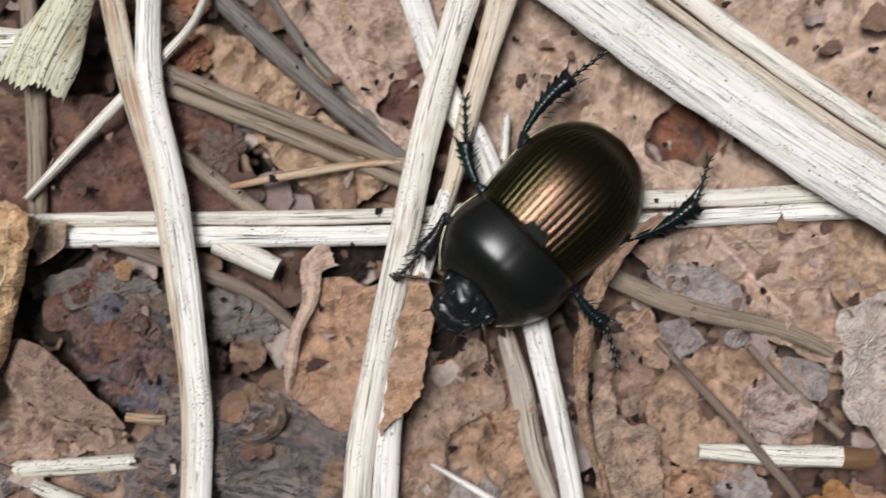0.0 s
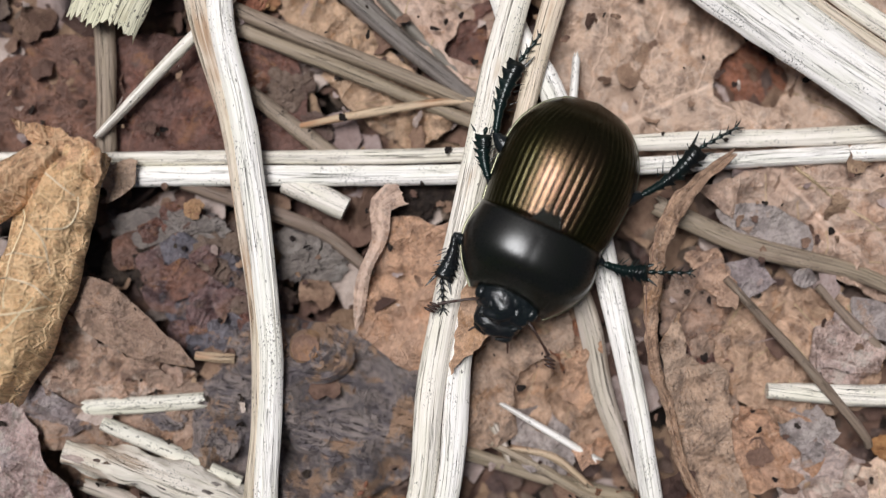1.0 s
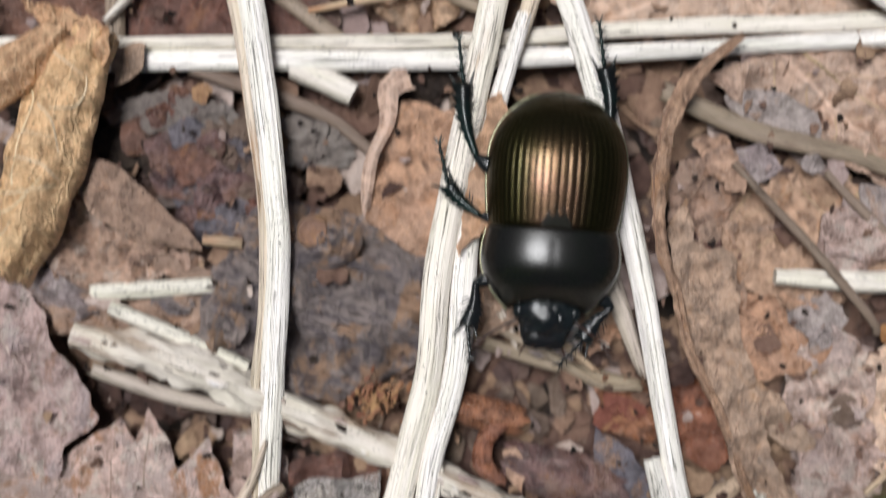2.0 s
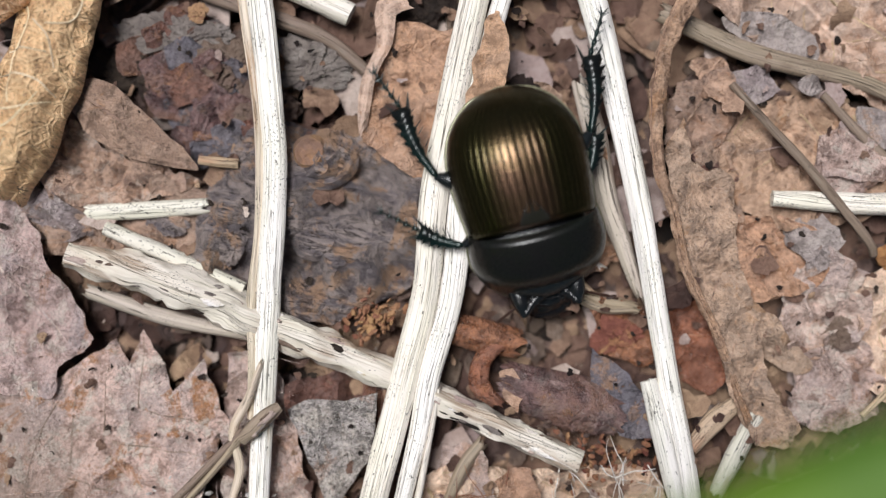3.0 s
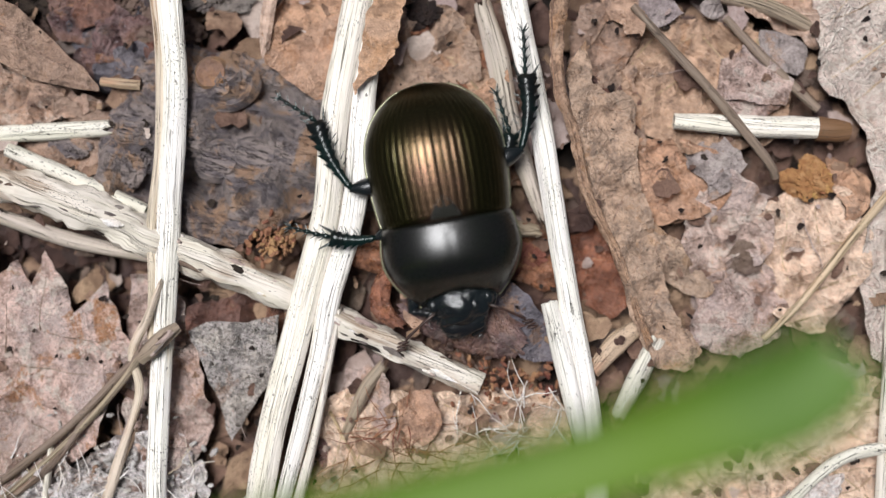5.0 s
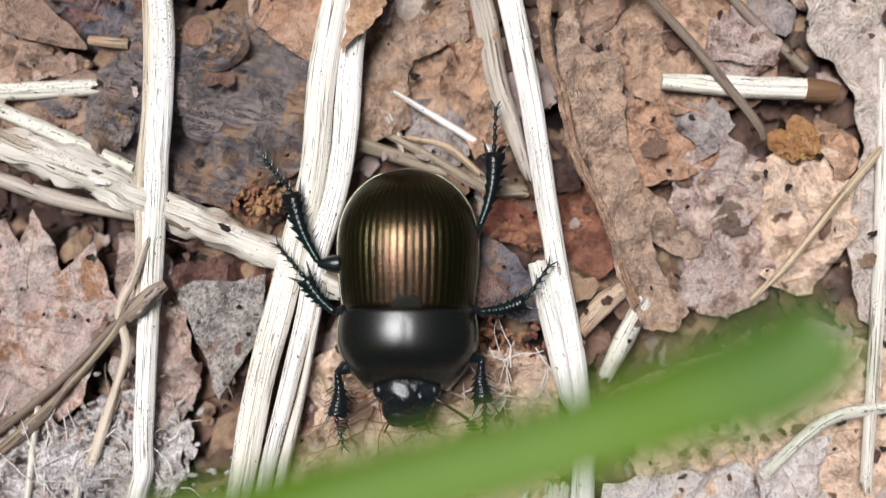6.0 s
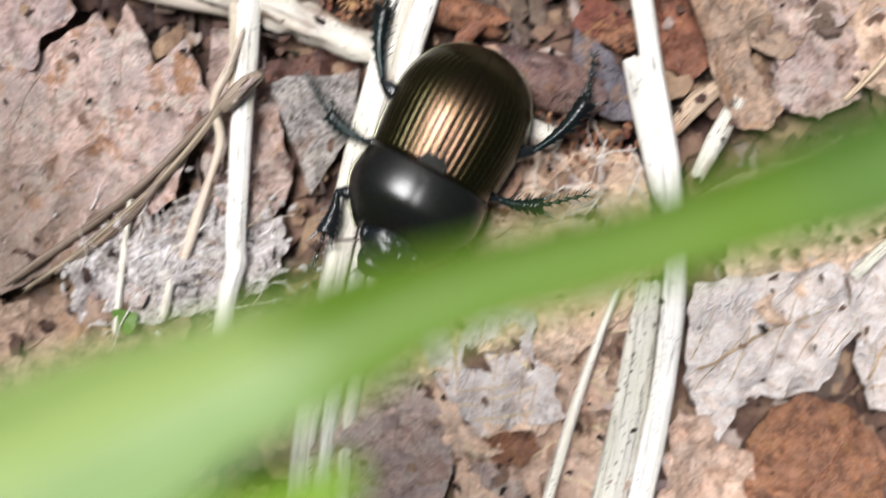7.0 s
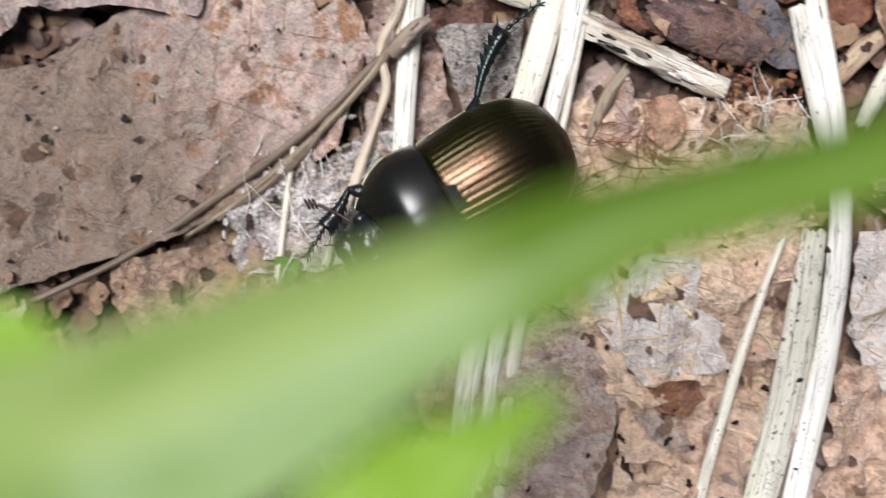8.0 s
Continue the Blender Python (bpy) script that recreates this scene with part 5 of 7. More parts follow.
# flakes round the curled rim
leaf("grey-pink ragged flake of leaf", [(19.9, -9.3), (22.0, -8.0), (24.6, -10.5), (24.0, -12.2), (20.3, -11.8)], 0.5, LEAF_PINK, rounding=0.2, crumple=0.3)
leaf("pinkish-grey ragged flake of leaf", [(17.6, -14.9), (20.4, -14.4), (21.7, -16.1), (20.0, -18.0), (18.1, -16.6)], 0.5, LEAF_LILAC, rounding=0.2, crumple=0.3)
leaf("brown ragged flake beside the pale stick", [(10.3, -11.5), (12.2, -10.0), (14.8, -11.5), (14.5, -14.5), (11.1, -13.7)], -0.2, LEAF_RED, rounding=0.2)
leaf("orange ragged leaf scrap with a curled edge", [(14.5, -15.2), (16.7, -14.6), (18.6, -17.1), (19.4, -19.3), (16.0, -20.1), (14.5, -17.5)], 0.4, LEAF_ORANGE, rounding=0.2, edge=0.4)
leaf("grey ragged scrap of old leaf", [(18.2, -15.2), (20.9, -15.0), (21.4, -17.1), (19.4, -18.6)], 0.3, LEAF_LILAC, rounding=0.2)
leaf("tan torn leaf scrap with pale threads", [(11.6, -4.3), (13.7, -3.9), (14.8, -6.9), (14.5, -8.1), (12.2, -6.6)], 0.7, LEAF_TAN, rounding=0.1, jag=0.4, edge=0.5)
leaf("grey scrap of old leaf", [(14.1, -4.9), (16.3, -4.5), (17.5, -6.2), (15.2, -7.3)], 0.2, LEAF_GREY, rounding=0.2)
leaf("small white flake of bark", [(18.4, -5.7), (19.0, -5.2), (19.7, -5.3), (20.1, -6.1), (19.4, -6.6), (18.7, -6.3)], 0.3, LEAF_LILAC, crumple=0.4, step=0.2, jag=0.12)
leaf("brown ragged leaf before the beetle", [(3.6, -11.5), (5.8, -10.0), (6.6, -13.7), (5.1, -15.2), (3.2, -13.7)], 0.0, LEAF_ORANGE, rounding=0.2)
leaf("grey-lilac smooth scrap of leaf", [(-0.6, -14.9), (2.1, -14.5), (4.5, -16.4), (3.6, -19.0), (0.6, -18.3)], 0.0, LEAF_LILAC, rounding=0.3)
leaf("orange pointed scrap of leaf", [(4.0, -17.1), (6.6, -16.4), (7.0, -17.5), (4.7, -18.4)], 0.4, LEAF_ORANGE, rounding=0.2)
straw("thin grey-brown blade of dry grass", [(-1.3, -16.9, 0.3), (1.7, -18.4, 0.3), (5.4, -20.5, 0.2), (7.9, -20.7, 0.0)], [0.5, 0.8, 0.7, 0.6], STRAW_GREY, thick=0.3)
straw("brown thin curved blade of grass", [(0.2, -17.2, 0.5), (2.8, -17.8, 0.6), (5.2, -19.7, 0.4)], [0.4, 0.6, 0.4], STRAW_BROWN, thick=0.3)
leaf("red-brown scrap behind the head", [(2.1, -9.2), (5.1, -8.5), (5.8, -11.5), (3.6, -12.2)], -0.3, LEAF_RUSSET)


def rotten_cone():
    """Overlapping dark scales of a rotten cone, each one a flake."""
    root = tagged(new("rotten_cone"), "dark purple-brown rotten cone with overlapping scales", "cone")
    a, b = np.array((-23.5, -3.3)), np.array((-19.0, -10.8))
    rng = np.random.default_rng(19)
    e = (b - a) / np.linalg.norm(b - a)
    s = np.array([-e[1], e[0]])
    for row in range(6):
        for col in range(3):
            c = a + (b - a) * (row + 0.15 * rng.normal()) / 5.5 + s * ((col - 1.0) * 1.9 + (row % 2) * 0.8)
            r = rng.uniform(1.25, 1.8)
            pts = [tuple(c + e * r * u + s * r * w) for u, w in ((-0.7, -0.5), (-0.7, 0.5), (0.3, 0.85), (0.9, 0.2), (0.6, -0.4), (0.3, -0.85))]
            q, g, uv = sheet(pts, -1.2 + 0.9 * math.cos((col - 1.0) * 0.9) + 0.12 * (5 - row), 300 + row * 7 + col, None, 0.6, 0.25, 0.3, tilt=tuple(-0.42 * e), thick=0.2, step=0.4)
            placed("scale", q, g, (LEAF_PURPLE, LEAF_RED, LEAF_PURPLE, LEAF_SLATE)[rng.integers(0, 4)], uv, root)


rotten_cone()
leaf("slate-blue dark leaf scrap", [(5.0, -23.2), (7.3, -24.8), (9.2, -27.1), (9.4, -29.5), (6.8, -28.8), (5.2, -26.0)], 0.7, LEAF_SLATE, crumple=0.25, rounding=0.3)
leaf("orange-tan piece of dry leaf", [(14.4, -14.8), (17.4, -14.4), (21.4, -16.1), (19.9, -19.1), (15.4, -19.9)], 0.0, LEAF_ORANGE)
leaf("pale pinkish piece of dry leaf", [(19.5, -16.3), (23.3, -18.3), (23.3, -22.0), (19.2, -24.0), (17.3, -21.7)], 0.1, LEAF_PINK)
leaf("pale pinkish piece of dry leaf", [(19.2, -23.6), (23.0, -22.8), (24.9, -26.5), (21.5, -28.8), (18.2, -27.7)], -0.1, LEAF_PINK)
leaf("tan leaf with pale veins", [(22.9, -18.7), (28.5, -17.5), (30.1, -21.9), (27.1, -27.2), (23.4, -25.8)], -0.3, LEAF_VEINED)
leaf("bleached pale leaf with a fine net of veins", [(26.3, -4.0), (34.3, -3.9), (34.7, -30.1), (30.2, -28.7), (29.3, -22.7), (30.2, -17.4), (28.6, -12.2), (26.6, -11.1)], 0.3, LEAF_BLEACHED, axis=((31.3, -4.7), (30.9, -28.7)), ribs=2.6)
leaf("small brown scrap of dry leaf", [(27.0, -15.6), (28.9, -16.0), (30.2, -17.4), (28.6, -20.1)], 0.2, LEAF_ORANGE)
leaf("bleached leaf under the green blades", [(13.7, -34.2), (21.9, -31.0), (31.7, -30.2), (34.8, -36.1), (29.6, -42.2), (18.4, -42.3)], -0.4, LEAF_VEINED)
veined = leaf("tan leaf with pale slanting veins", [(-5.8, -31.7), (0.6, -31.5), (9.5, -31.5), (10.5, -40.2), (5.0, -45.6), (4.7, -48.9), (1.8, -50.9), (-2.3, -51.9), (-5.0, -45.8), (-8.2, -39.2)], -0.1, LEAF_VEINED, axis=((-5.8, -31.7), (5.1, -48.6)), crumple=0.6, ribs=2.0)
whitish = leaf("whitish torn piece of leaf with slanting veins", [(-4.9, -43.1), (-0.4, -41.6), (2.8, -41.8), (3.0, -45.2), (4.7, -46.1), (4.4, -47.7), (5.6, -49.0), (2.8, -49.5), (0.4, -50.1), (-0.7, -50.2), (-2.1, -48.5), (-3.7, -46.1)], 0.45, LEAF_PALE, rounding=0.1, axis=((-0.3, -42.3), (5.6, -49.0)), jag=0.3, ribs=1.5, crumple=0.35, edge=0.5)
lower = leaf("tan strip of leaf beside a pale midrib", [(-5.9, -44.8), (-4.1, -44.0), (-1.9, -48.6), (-0.4, -50.6), (2.0, -54.7), (3.3, -56.3), (0.6, -58.4), (-2.8, -58.5), (-2.1, -54.4), (-2.4, -51.1)], 0.1, LEAF_VEINED, rounding=0.15, holes=[(*(-0.2, -55.9), 1.5, 0.75)], axis=((-5.8, -45.0), (3.5, -56.4)), jag=0.3, crumple=0.5, edge=0.5)
netted = leaf("tan leaf with a net of veins", [(5.0, -45.6), (10.5, -41.0), (10.0, -50.7), (6.9, -58.9), (0.9, -59.1), (-1.4, -54.7), (2.6, -51.4)], -0.3, LEAF_VEINED, axis=((-3.9, -45.1), (3.9, -58.3)), crumple=0.8, ribs=2.6)
# russet scrap added in place of the reddish shadow in a leaf fold
leaf("red-brown scrap standing in for a shaded fold between pale leaves", [(-0.6, -50.4), (2.6, -49.8), (3.6, -51.0), (2.4, -52.4), (0.2, -51.8)], 0.3, LEAF_RUSSET, rounding=0.1, jag=0.35, crumple=0.5, edge=0.6, step=0.3)
leaf("pinkish torn scrap lying under a midrib", [(-1.2, -51.8), (1.6, -52.4), (3.0, -54.4), (1.9, -54.6), (-0.4, -53.7)], 0.35, LEAF_PINK, rounding=0.1, jag=0.35, crumple=0.5, edge=0.5, step=0.3)
leaf("purple-grey brown leaf with a smooth rim", [(-8.3, -46.4), (-6.1, -44.6), (-4.0, -47.8), (-2.6, -49.2), (-2.3, -52.2), (-2.9, -54.8), (-3.9, -57.4), (-4.6, -59.7), (-10.5, -59.8), (-12.0, -53.8), (-10.6, -48.6)], 0.6, LEAF_PINK, edge=0.4, crumple=0.3)
leaf("bleached leaf with cracks", [(13.0, -42.0), (13.3, -39.8), (22.8, -38.5), (24.6, -41.4), (22.0, -46.8), (18.2, -47.2), (16.2, -48.1), (15.3, -50.4), (14.0, -48.8), (13.0, -45.9)], 0.3, LEAF_PALE, rounding=0.15, jag=0.35, axis=((13.0, -47.4), (18.2, -45.9)), ribs=2.2, edge=0.4)
leaf("tan broken leaf with ragged edge", [(12.1, -48.2), (14.0, -48.4), (15.3, -50.2), (17.5, -51.0), (17.9, -54.0), (18.4, -58.4), (11.0, -58.6)], 0.0, LEAF_VEINED, rounding=0.1, jag=0.4, crumple=0.7, edge=0.6)
leaf("pale cracked leaf beyond the straw", [(23.6, -38.8), (28.7, -36.5), (29.8, -46.9), (25.3, -47.8)], 0.0, LEAF_PALE)
leaf("glossy russet domed leaf", [(17.5, -49.5), (20.1, -47.2), (23.8, -47.8), (26.5, -50.8), (25.5, -55.3), (20.3, -56.5), (17.2, -54.0)], 0.0, LEAF_RUSSET, dome=1.8, crumple=0.25)
drape([veined, whitish, lower, netted], [
    [(-5.8, -45.0), (-3.8, -47.8), (-0.9, -51.4), (1.6, -54.5), (3.2, -56.1)],
    [(-0.2, -42.5), (1.7, -44.6), (3.4, -46.7), (5.2, -48.7)], [(4.9, -50.9), (6.7, -49.9), (8.6, -49.3)]], 0.17, VEIN_PALE, "midrib")
drape([veined, whitish, lower, netted], [
    [(6.0, -45.7), (7.6, -47.1), (8.4, -49.0)], [(5.9, -46.8), (7.0, -46.4), (7.9, -45.4)], [(-2.2, -47.3), (-0.1, -47.1), (1.5, -46.7)], [(-0.1, -47.8), (1.5, -47.5), (3.1, -47.0)], [(-0.9, -49.2), (1.0, -49.0), (3.2, -48.6)],
    [(-2.1, -45.8), (-0.2, -45.2), (1.5, -44.2)], [(-1.5, -45.2), (-0.2, -44.4), (0.5, -43.6)], [(-3.5, -48.4), (-2.0, -48.2), (-0.5, -48.3)],
    [(5.9, -50.9), (7.0, -50.0), (8.5, -49.6)], [(6.9, -46.7), (7.8, -47.4), (8.5, -47.0)], [(7.0, -50.4), (7.8, -51.8), (8.1, -53.1)],
    [(2.6, -52.0), (4.1, -51.0), (5.2, -50.4)], [(5.4, -45.6), (6.9, -45.9), (8.4, -45.1)], [(5.2, -53.0), (6.7, -53.4), (7.5, -54.1)],
    [(7.6, -43.4), (8.7, -43.1), (10.0, -42.9)], [(-0.1, -50.2), (1.8, -50.3), (3.7, -50.4)]], 0.085, VEIN_PALE)
leaf("pale leaf under the beetle's last steps", [(-19.5, -34.3), (-15.0, -34.5), (-14.8, -40.9), (-22.2, -43.3), (-27.5, -43.4), (-25.3, -38.9)], 0.1, LEAF_MOULD)
leaf("olive leaf fragments under the blades", [(-35.7, -43.3), (-27.5, -41.6), (-20.0, -43.2), (-23.6, -47.8), (-33.7, -48.1)], -0.2, LEAF_OLIVE)


def rolled_leaf():
    """The curled yellow leaf: a wide arched roll with a smaller roll against it."""
    v, f, uv = ribbon([(-27.7, 2.5, 2.4), (-28.8, -0.0, 2.6), (-30.1, -4.0, 2.6), (-31.5, -8.4, 2.2), (-33.3, -13.3, 1.6)], [4.0, 5.4, 5.4, 4.6, 3.0], 0.18, 2.6, 61, 0.35, 4, 0.6, 1.15, 40)
    ob = tagged(placed("rolled_leaf", v, f, LEAF_YELLOW, uv), "yellow-brown dry rolled leaf with dark spots and net veins", "leaf")
    drape([ob], [[(-34.0, -6.1), (-32.1, -5.9), (-30.3, -6.4), (-29.4, -7.4)], [(-34.0, -8.0), (-32.5, -8.2), (-31.0, -8.0), (-29.7, -7.7)], [(-33.5, -4.7), (-31.8, -4.3), (-29.8, -4.6)],
                 [(-29.9, -2.8), (-28.4, -2.7), (-27.7, -1.8), (-27.6, -0.7)], [(-34.2, -9.7), (-32.9, -9.4), (-31.7, -8.8), (-30.3, -7.1)], [(-30.7, -2.5), (-29.7, -3.7), (-29.4, -5.6)],
                 [(-30.3, 1.2), (-28.8, 0.1), (-27.8, -0.7)], [(-31.8, -0.3), (-31.4, -2.5), (-32.3, -4.8), (-32.1, -7.8)], [(-34.0, -11.2), (-33.1, -10.9), (-32.3, -10.0)]], 0.075, VEIN_PALE)
    v, f, uv = ribbon([(-29.4, 2.3, 3.6), (-31.4, 0.7, 3.6), (-35.1, -1.9, 3.2)], [2.2, 3.2, 3.6], 0.18, 1.5, 62, 0.45, 4, 0.5, 0.2, 20)
    tagged(placed("rolled_leaf", v, f, LEAF_YELLOW, uv), "yellow-brown rolled leaf end with an open mouth", "leaf")
    leaf("yellow-brown dry leaf folded over the roll", [(-32.1, 4.2), (-29.5, 3.8), (-26.3, 2.4), (-26.0, 0.8), (-27.6, -0.7), (-29.6, -2.5), (-30.6, -0.1), (-30.3, 2.0)], 4.0, LEAF_YELLOW, crumple=0.35, edge=0.6, rounding=0.4)
    leaf("dark curled tip of a leaf", [(-26.7, 1.6), (-24.4, 1.6), (-25.0, 0.1), (-26.5, -1.0)], 1.6, LEAF_OLIVE, crumple=0.2)


rolled_leaf()
straw("pale flared straw sheath with a frayed end", [(-22.7, 18.6, 2.6), (-24.3, 15.2, 2.5), (-25.8, 12.7, 2.2), (-26.9, 10.5, 1.7)], [1.8, 2.8, 4.4, 4.8], STRAW_SHEATH, thick=0.2, arch=1.0, name="straw_sheath", category="straw", ragged=1.0, ridges=9, rough=0.35, across=36)
straw("pale folded strip of a straw sheath", [(-31.1, 13.7, 1.6), (-28.8, 13.3, 1.8), (-26.6, 13.6, 2.0), (-25.1, 15.1, 2.0)], [2.6, 2.2, 1.6, 0.9], STRAW, thick=0.2, arch=0.5, ragged=0.6, rough=0.2)

# ---- bark, clods and frass ----
bark = leaf("grey-purple weathered bark piece with round knobs", [(-21.7, -16.5), (-20.3, -12.7), (-18.8, -9.5), (-15.3, -8.5), (-9.3, -9.6), (-5.5, -12.6), (-6.9, -19.3), (-12.2, -21.8), (-16.3, -21.3), (-20.8, -19.1)], -0.2, BARK, name="bark_piece", category="bark", dome=0.9, crumple=0.7, thick=0.8, rounding=0.3)


def knob(x, y, z, r, mat):
    """A round flat knob with a raised rim, grown on the bark."""
    rings, sides = 9, 28
    verts, faces = [], []
    f = ripple(int(abs(x * 7)), 8, 0.4, 2)
    for i in range(rings):
        s = i / (rings - 1)
        hgt = 0.5 * math.exp(-((s - 0.72) / 0.14) ** 2) + 0.25 * (1 - s) - 0.7 * max(0, s - 0.85) / 0.15
        for j in range(sides):
            a = 2 * math.pi * j / sides
            k = r * s * (1 + 0.08 * math.sin(2 * a + x))
            px, py = x + k * math.cos(a), y + k * math.sin(a) * 0.85
            verts.append((px, py, z + 0.5 * hgt + 0.06 * float(f(px, py))))
    for i in range(rings - 1):
        for j in range(sides):
            q = (j + 1) % sides
            faces.append((i * sides + j, (i + 1) * sides + j, (i + 1) * sides + q, i * sides + q))
    ob = placed("knob", np.array(verts) - np.array(bark.location) / MM, faces, mat, None, bark)
    return ob


for (kx, ky), kr, km in (((-13.6, -10.5), 1.3, BARK_KNOB), ((-13.1, -16.2), 1.7, BARK), ((-10.7, -15.8), 1.6, BARK), ((-12.4, -11.3), 2.0, BARK)):
    knob(kx, ky, 0.95 if km is BARK_KNOB else 0.6, kr, km)
for k, ((cx, cy), sx, sy, cz, m, text) in enumerate([
        ((-13.7, -4.5), 2.6, 2.0, -0.6, CLOD_GREY, "grey crumbly clod of old lichen"),
        ((-22.4, -2.7), 3.4, 1.7, -0.4, CLOD_GREY, "grey-brown crumbly clod of soil"),
        ((-19.7, -4.5), 3.0, 2.2, -1.0, CLOD, "dark brown clod of rotten leaves"),
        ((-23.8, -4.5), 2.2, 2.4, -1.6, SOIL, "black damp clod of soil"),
        ((-17.0, -7.5), 2.6, 1.8, -1.1, CLOD, "dark brown damp clod of soil"),
        ((-21.1, -1.4), 0.65, 0.6, 0.6, BARK_KNOB, "small round brown plant bud"),
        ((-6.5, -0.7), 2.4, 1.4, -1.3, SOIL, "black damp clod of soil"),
        ((0.1, -6.3), 1.3, 0.9, -0.1, SOIL, "black shiny clod under a torn leaf"),
        ((26.0, -17.1), 1.5, 1.4, 0.2, CLOD_ORANGE, "round orange-brown crumbly gall"),
        ((-17.0, 13.0), 1.6, 1.3, -0.4, CLOD_RUST, "round rust-brown crumbly gall"),
        ((-17.4, 16.2), 1.6, 1.2, -0.4, CLOD_RUST, "round orange-brown crumbly gall"),
        ((-15.0, 6.7), 1.5, 1.3, -0.7, CLOD, "brown clod of soil in shade"),
        ((-12.9, 4.2), 1.0, 0.8, -0.6, CLOD, "small brown crumb of soil"),
        ((21.5, -22.4), 1.2, 1.0, -0.2, CLOD, "brown crumbly clod of soil"),
        ((-0.7, -6.9), 1.4, 0.9, -0.5, CLOD_RUST, "red-brown crumb under the leaf"),
        ((6.7, -22.4), 1.6, 1.2, -0.6, CLOD_RUST, "red-brown crumbs beside the beetle")]):
    lump(text, cx, cy, cz, (sx, sy), m, 40 + k)


def frass(name, label, centre, spread, count, mat, seed, size=0.32):
    """A heap of small crumbs."""
    rng = np.random.default_rng(seed)
    bm = bmesh.new()
    for _ in range(count):
        s = rng.uniform(0.6, 1.5) * size
        m = Matrix.Translation(((centre[0] + rng.normal(0, spread[0])) * MM, (centre[1] + rng.normal(0, spread[1])) * MM, (-0.2 + rng.uniform(0, 0.9)) * MM))
        m = m @ Euler(rng.uniform(0, 6, 3)).to_matrix().to_4x4() @ Matrix.Diagonal((s * MM, s * 0.6 * MM, s * 0.35 * MM, 1))
        bmesh.ops.create_icosphere(bm, subdivisions=1, radius=1.0, matrix=m)
    me = bpy.data.meshes.new(name)
    bm.to_mesh(me)
    bm.free()
    me.materials.append(mat)
    tagged(new(name, me), label, "frass", kind="stuff")


frass("frass", "small heap of rust-red crumbs beside the split stalk", (-9.5, -21.4), (1.0, 0.8), 90, CLOD_RUST, 71)
frass("frass", "rust-red crumbs at the end of the lichened twig", (5.8, -30.6), (2.2, 1.0), 120, CLOD_RUST, 72)
frass("frass", "brown crumbs beside a straw", (2.8, -29.2), (1.6, 1.2), 60, CLOD, 73)
leaf("small bright green scrap of leaf", [(-24.7, -42.4), (-23.2, -42.6), (-23.7, -44.1), (-24.6, -43.7)], 0.9, GREEN, name="green_scrap", crumple=0.1, step=0.3)
frass("crumbs", "white crumbs of bleached leaf and lichen", (-20.2, -38.4), (3.6, 2.6), 300, CRUST, 74, 0.3)
leaf("whitish ragged flake of mouldy leaf", [(-28.3, -39.9), (-25.8, -37.5), (-23.0, -37.7), (-22.2, -41.1), (-24.5, -42.9), (-27.3, -42.4)], 0.6, LEAF_MOULD, rounding=0.1, jag=0.6, crumple=0.6, step=0.3)
leaf("whitish ragged flake of mouldy leaf", [(-25.9, -36.8), (-22.5, -35.9), (-19.5, -37.1), (-18.0, -39.4), (-20.9, -40.9), (-25.1, -40.2)], 0.75, LEAF_MOULD, rounding=0.1, jag=0.6, crumple=0.6, step=0.3)
leaf("whitish ragged flake of mouldy leaf", [(-16.7, -37.1), (-14.2, -36.1), (-13.7, -38.2), (-14.6, -40.8), (-16.4, -40.1)], 0.7, LEAF_MOULD, rounding=0.1, jag=0.5, crumple=0.5, step=0.3)



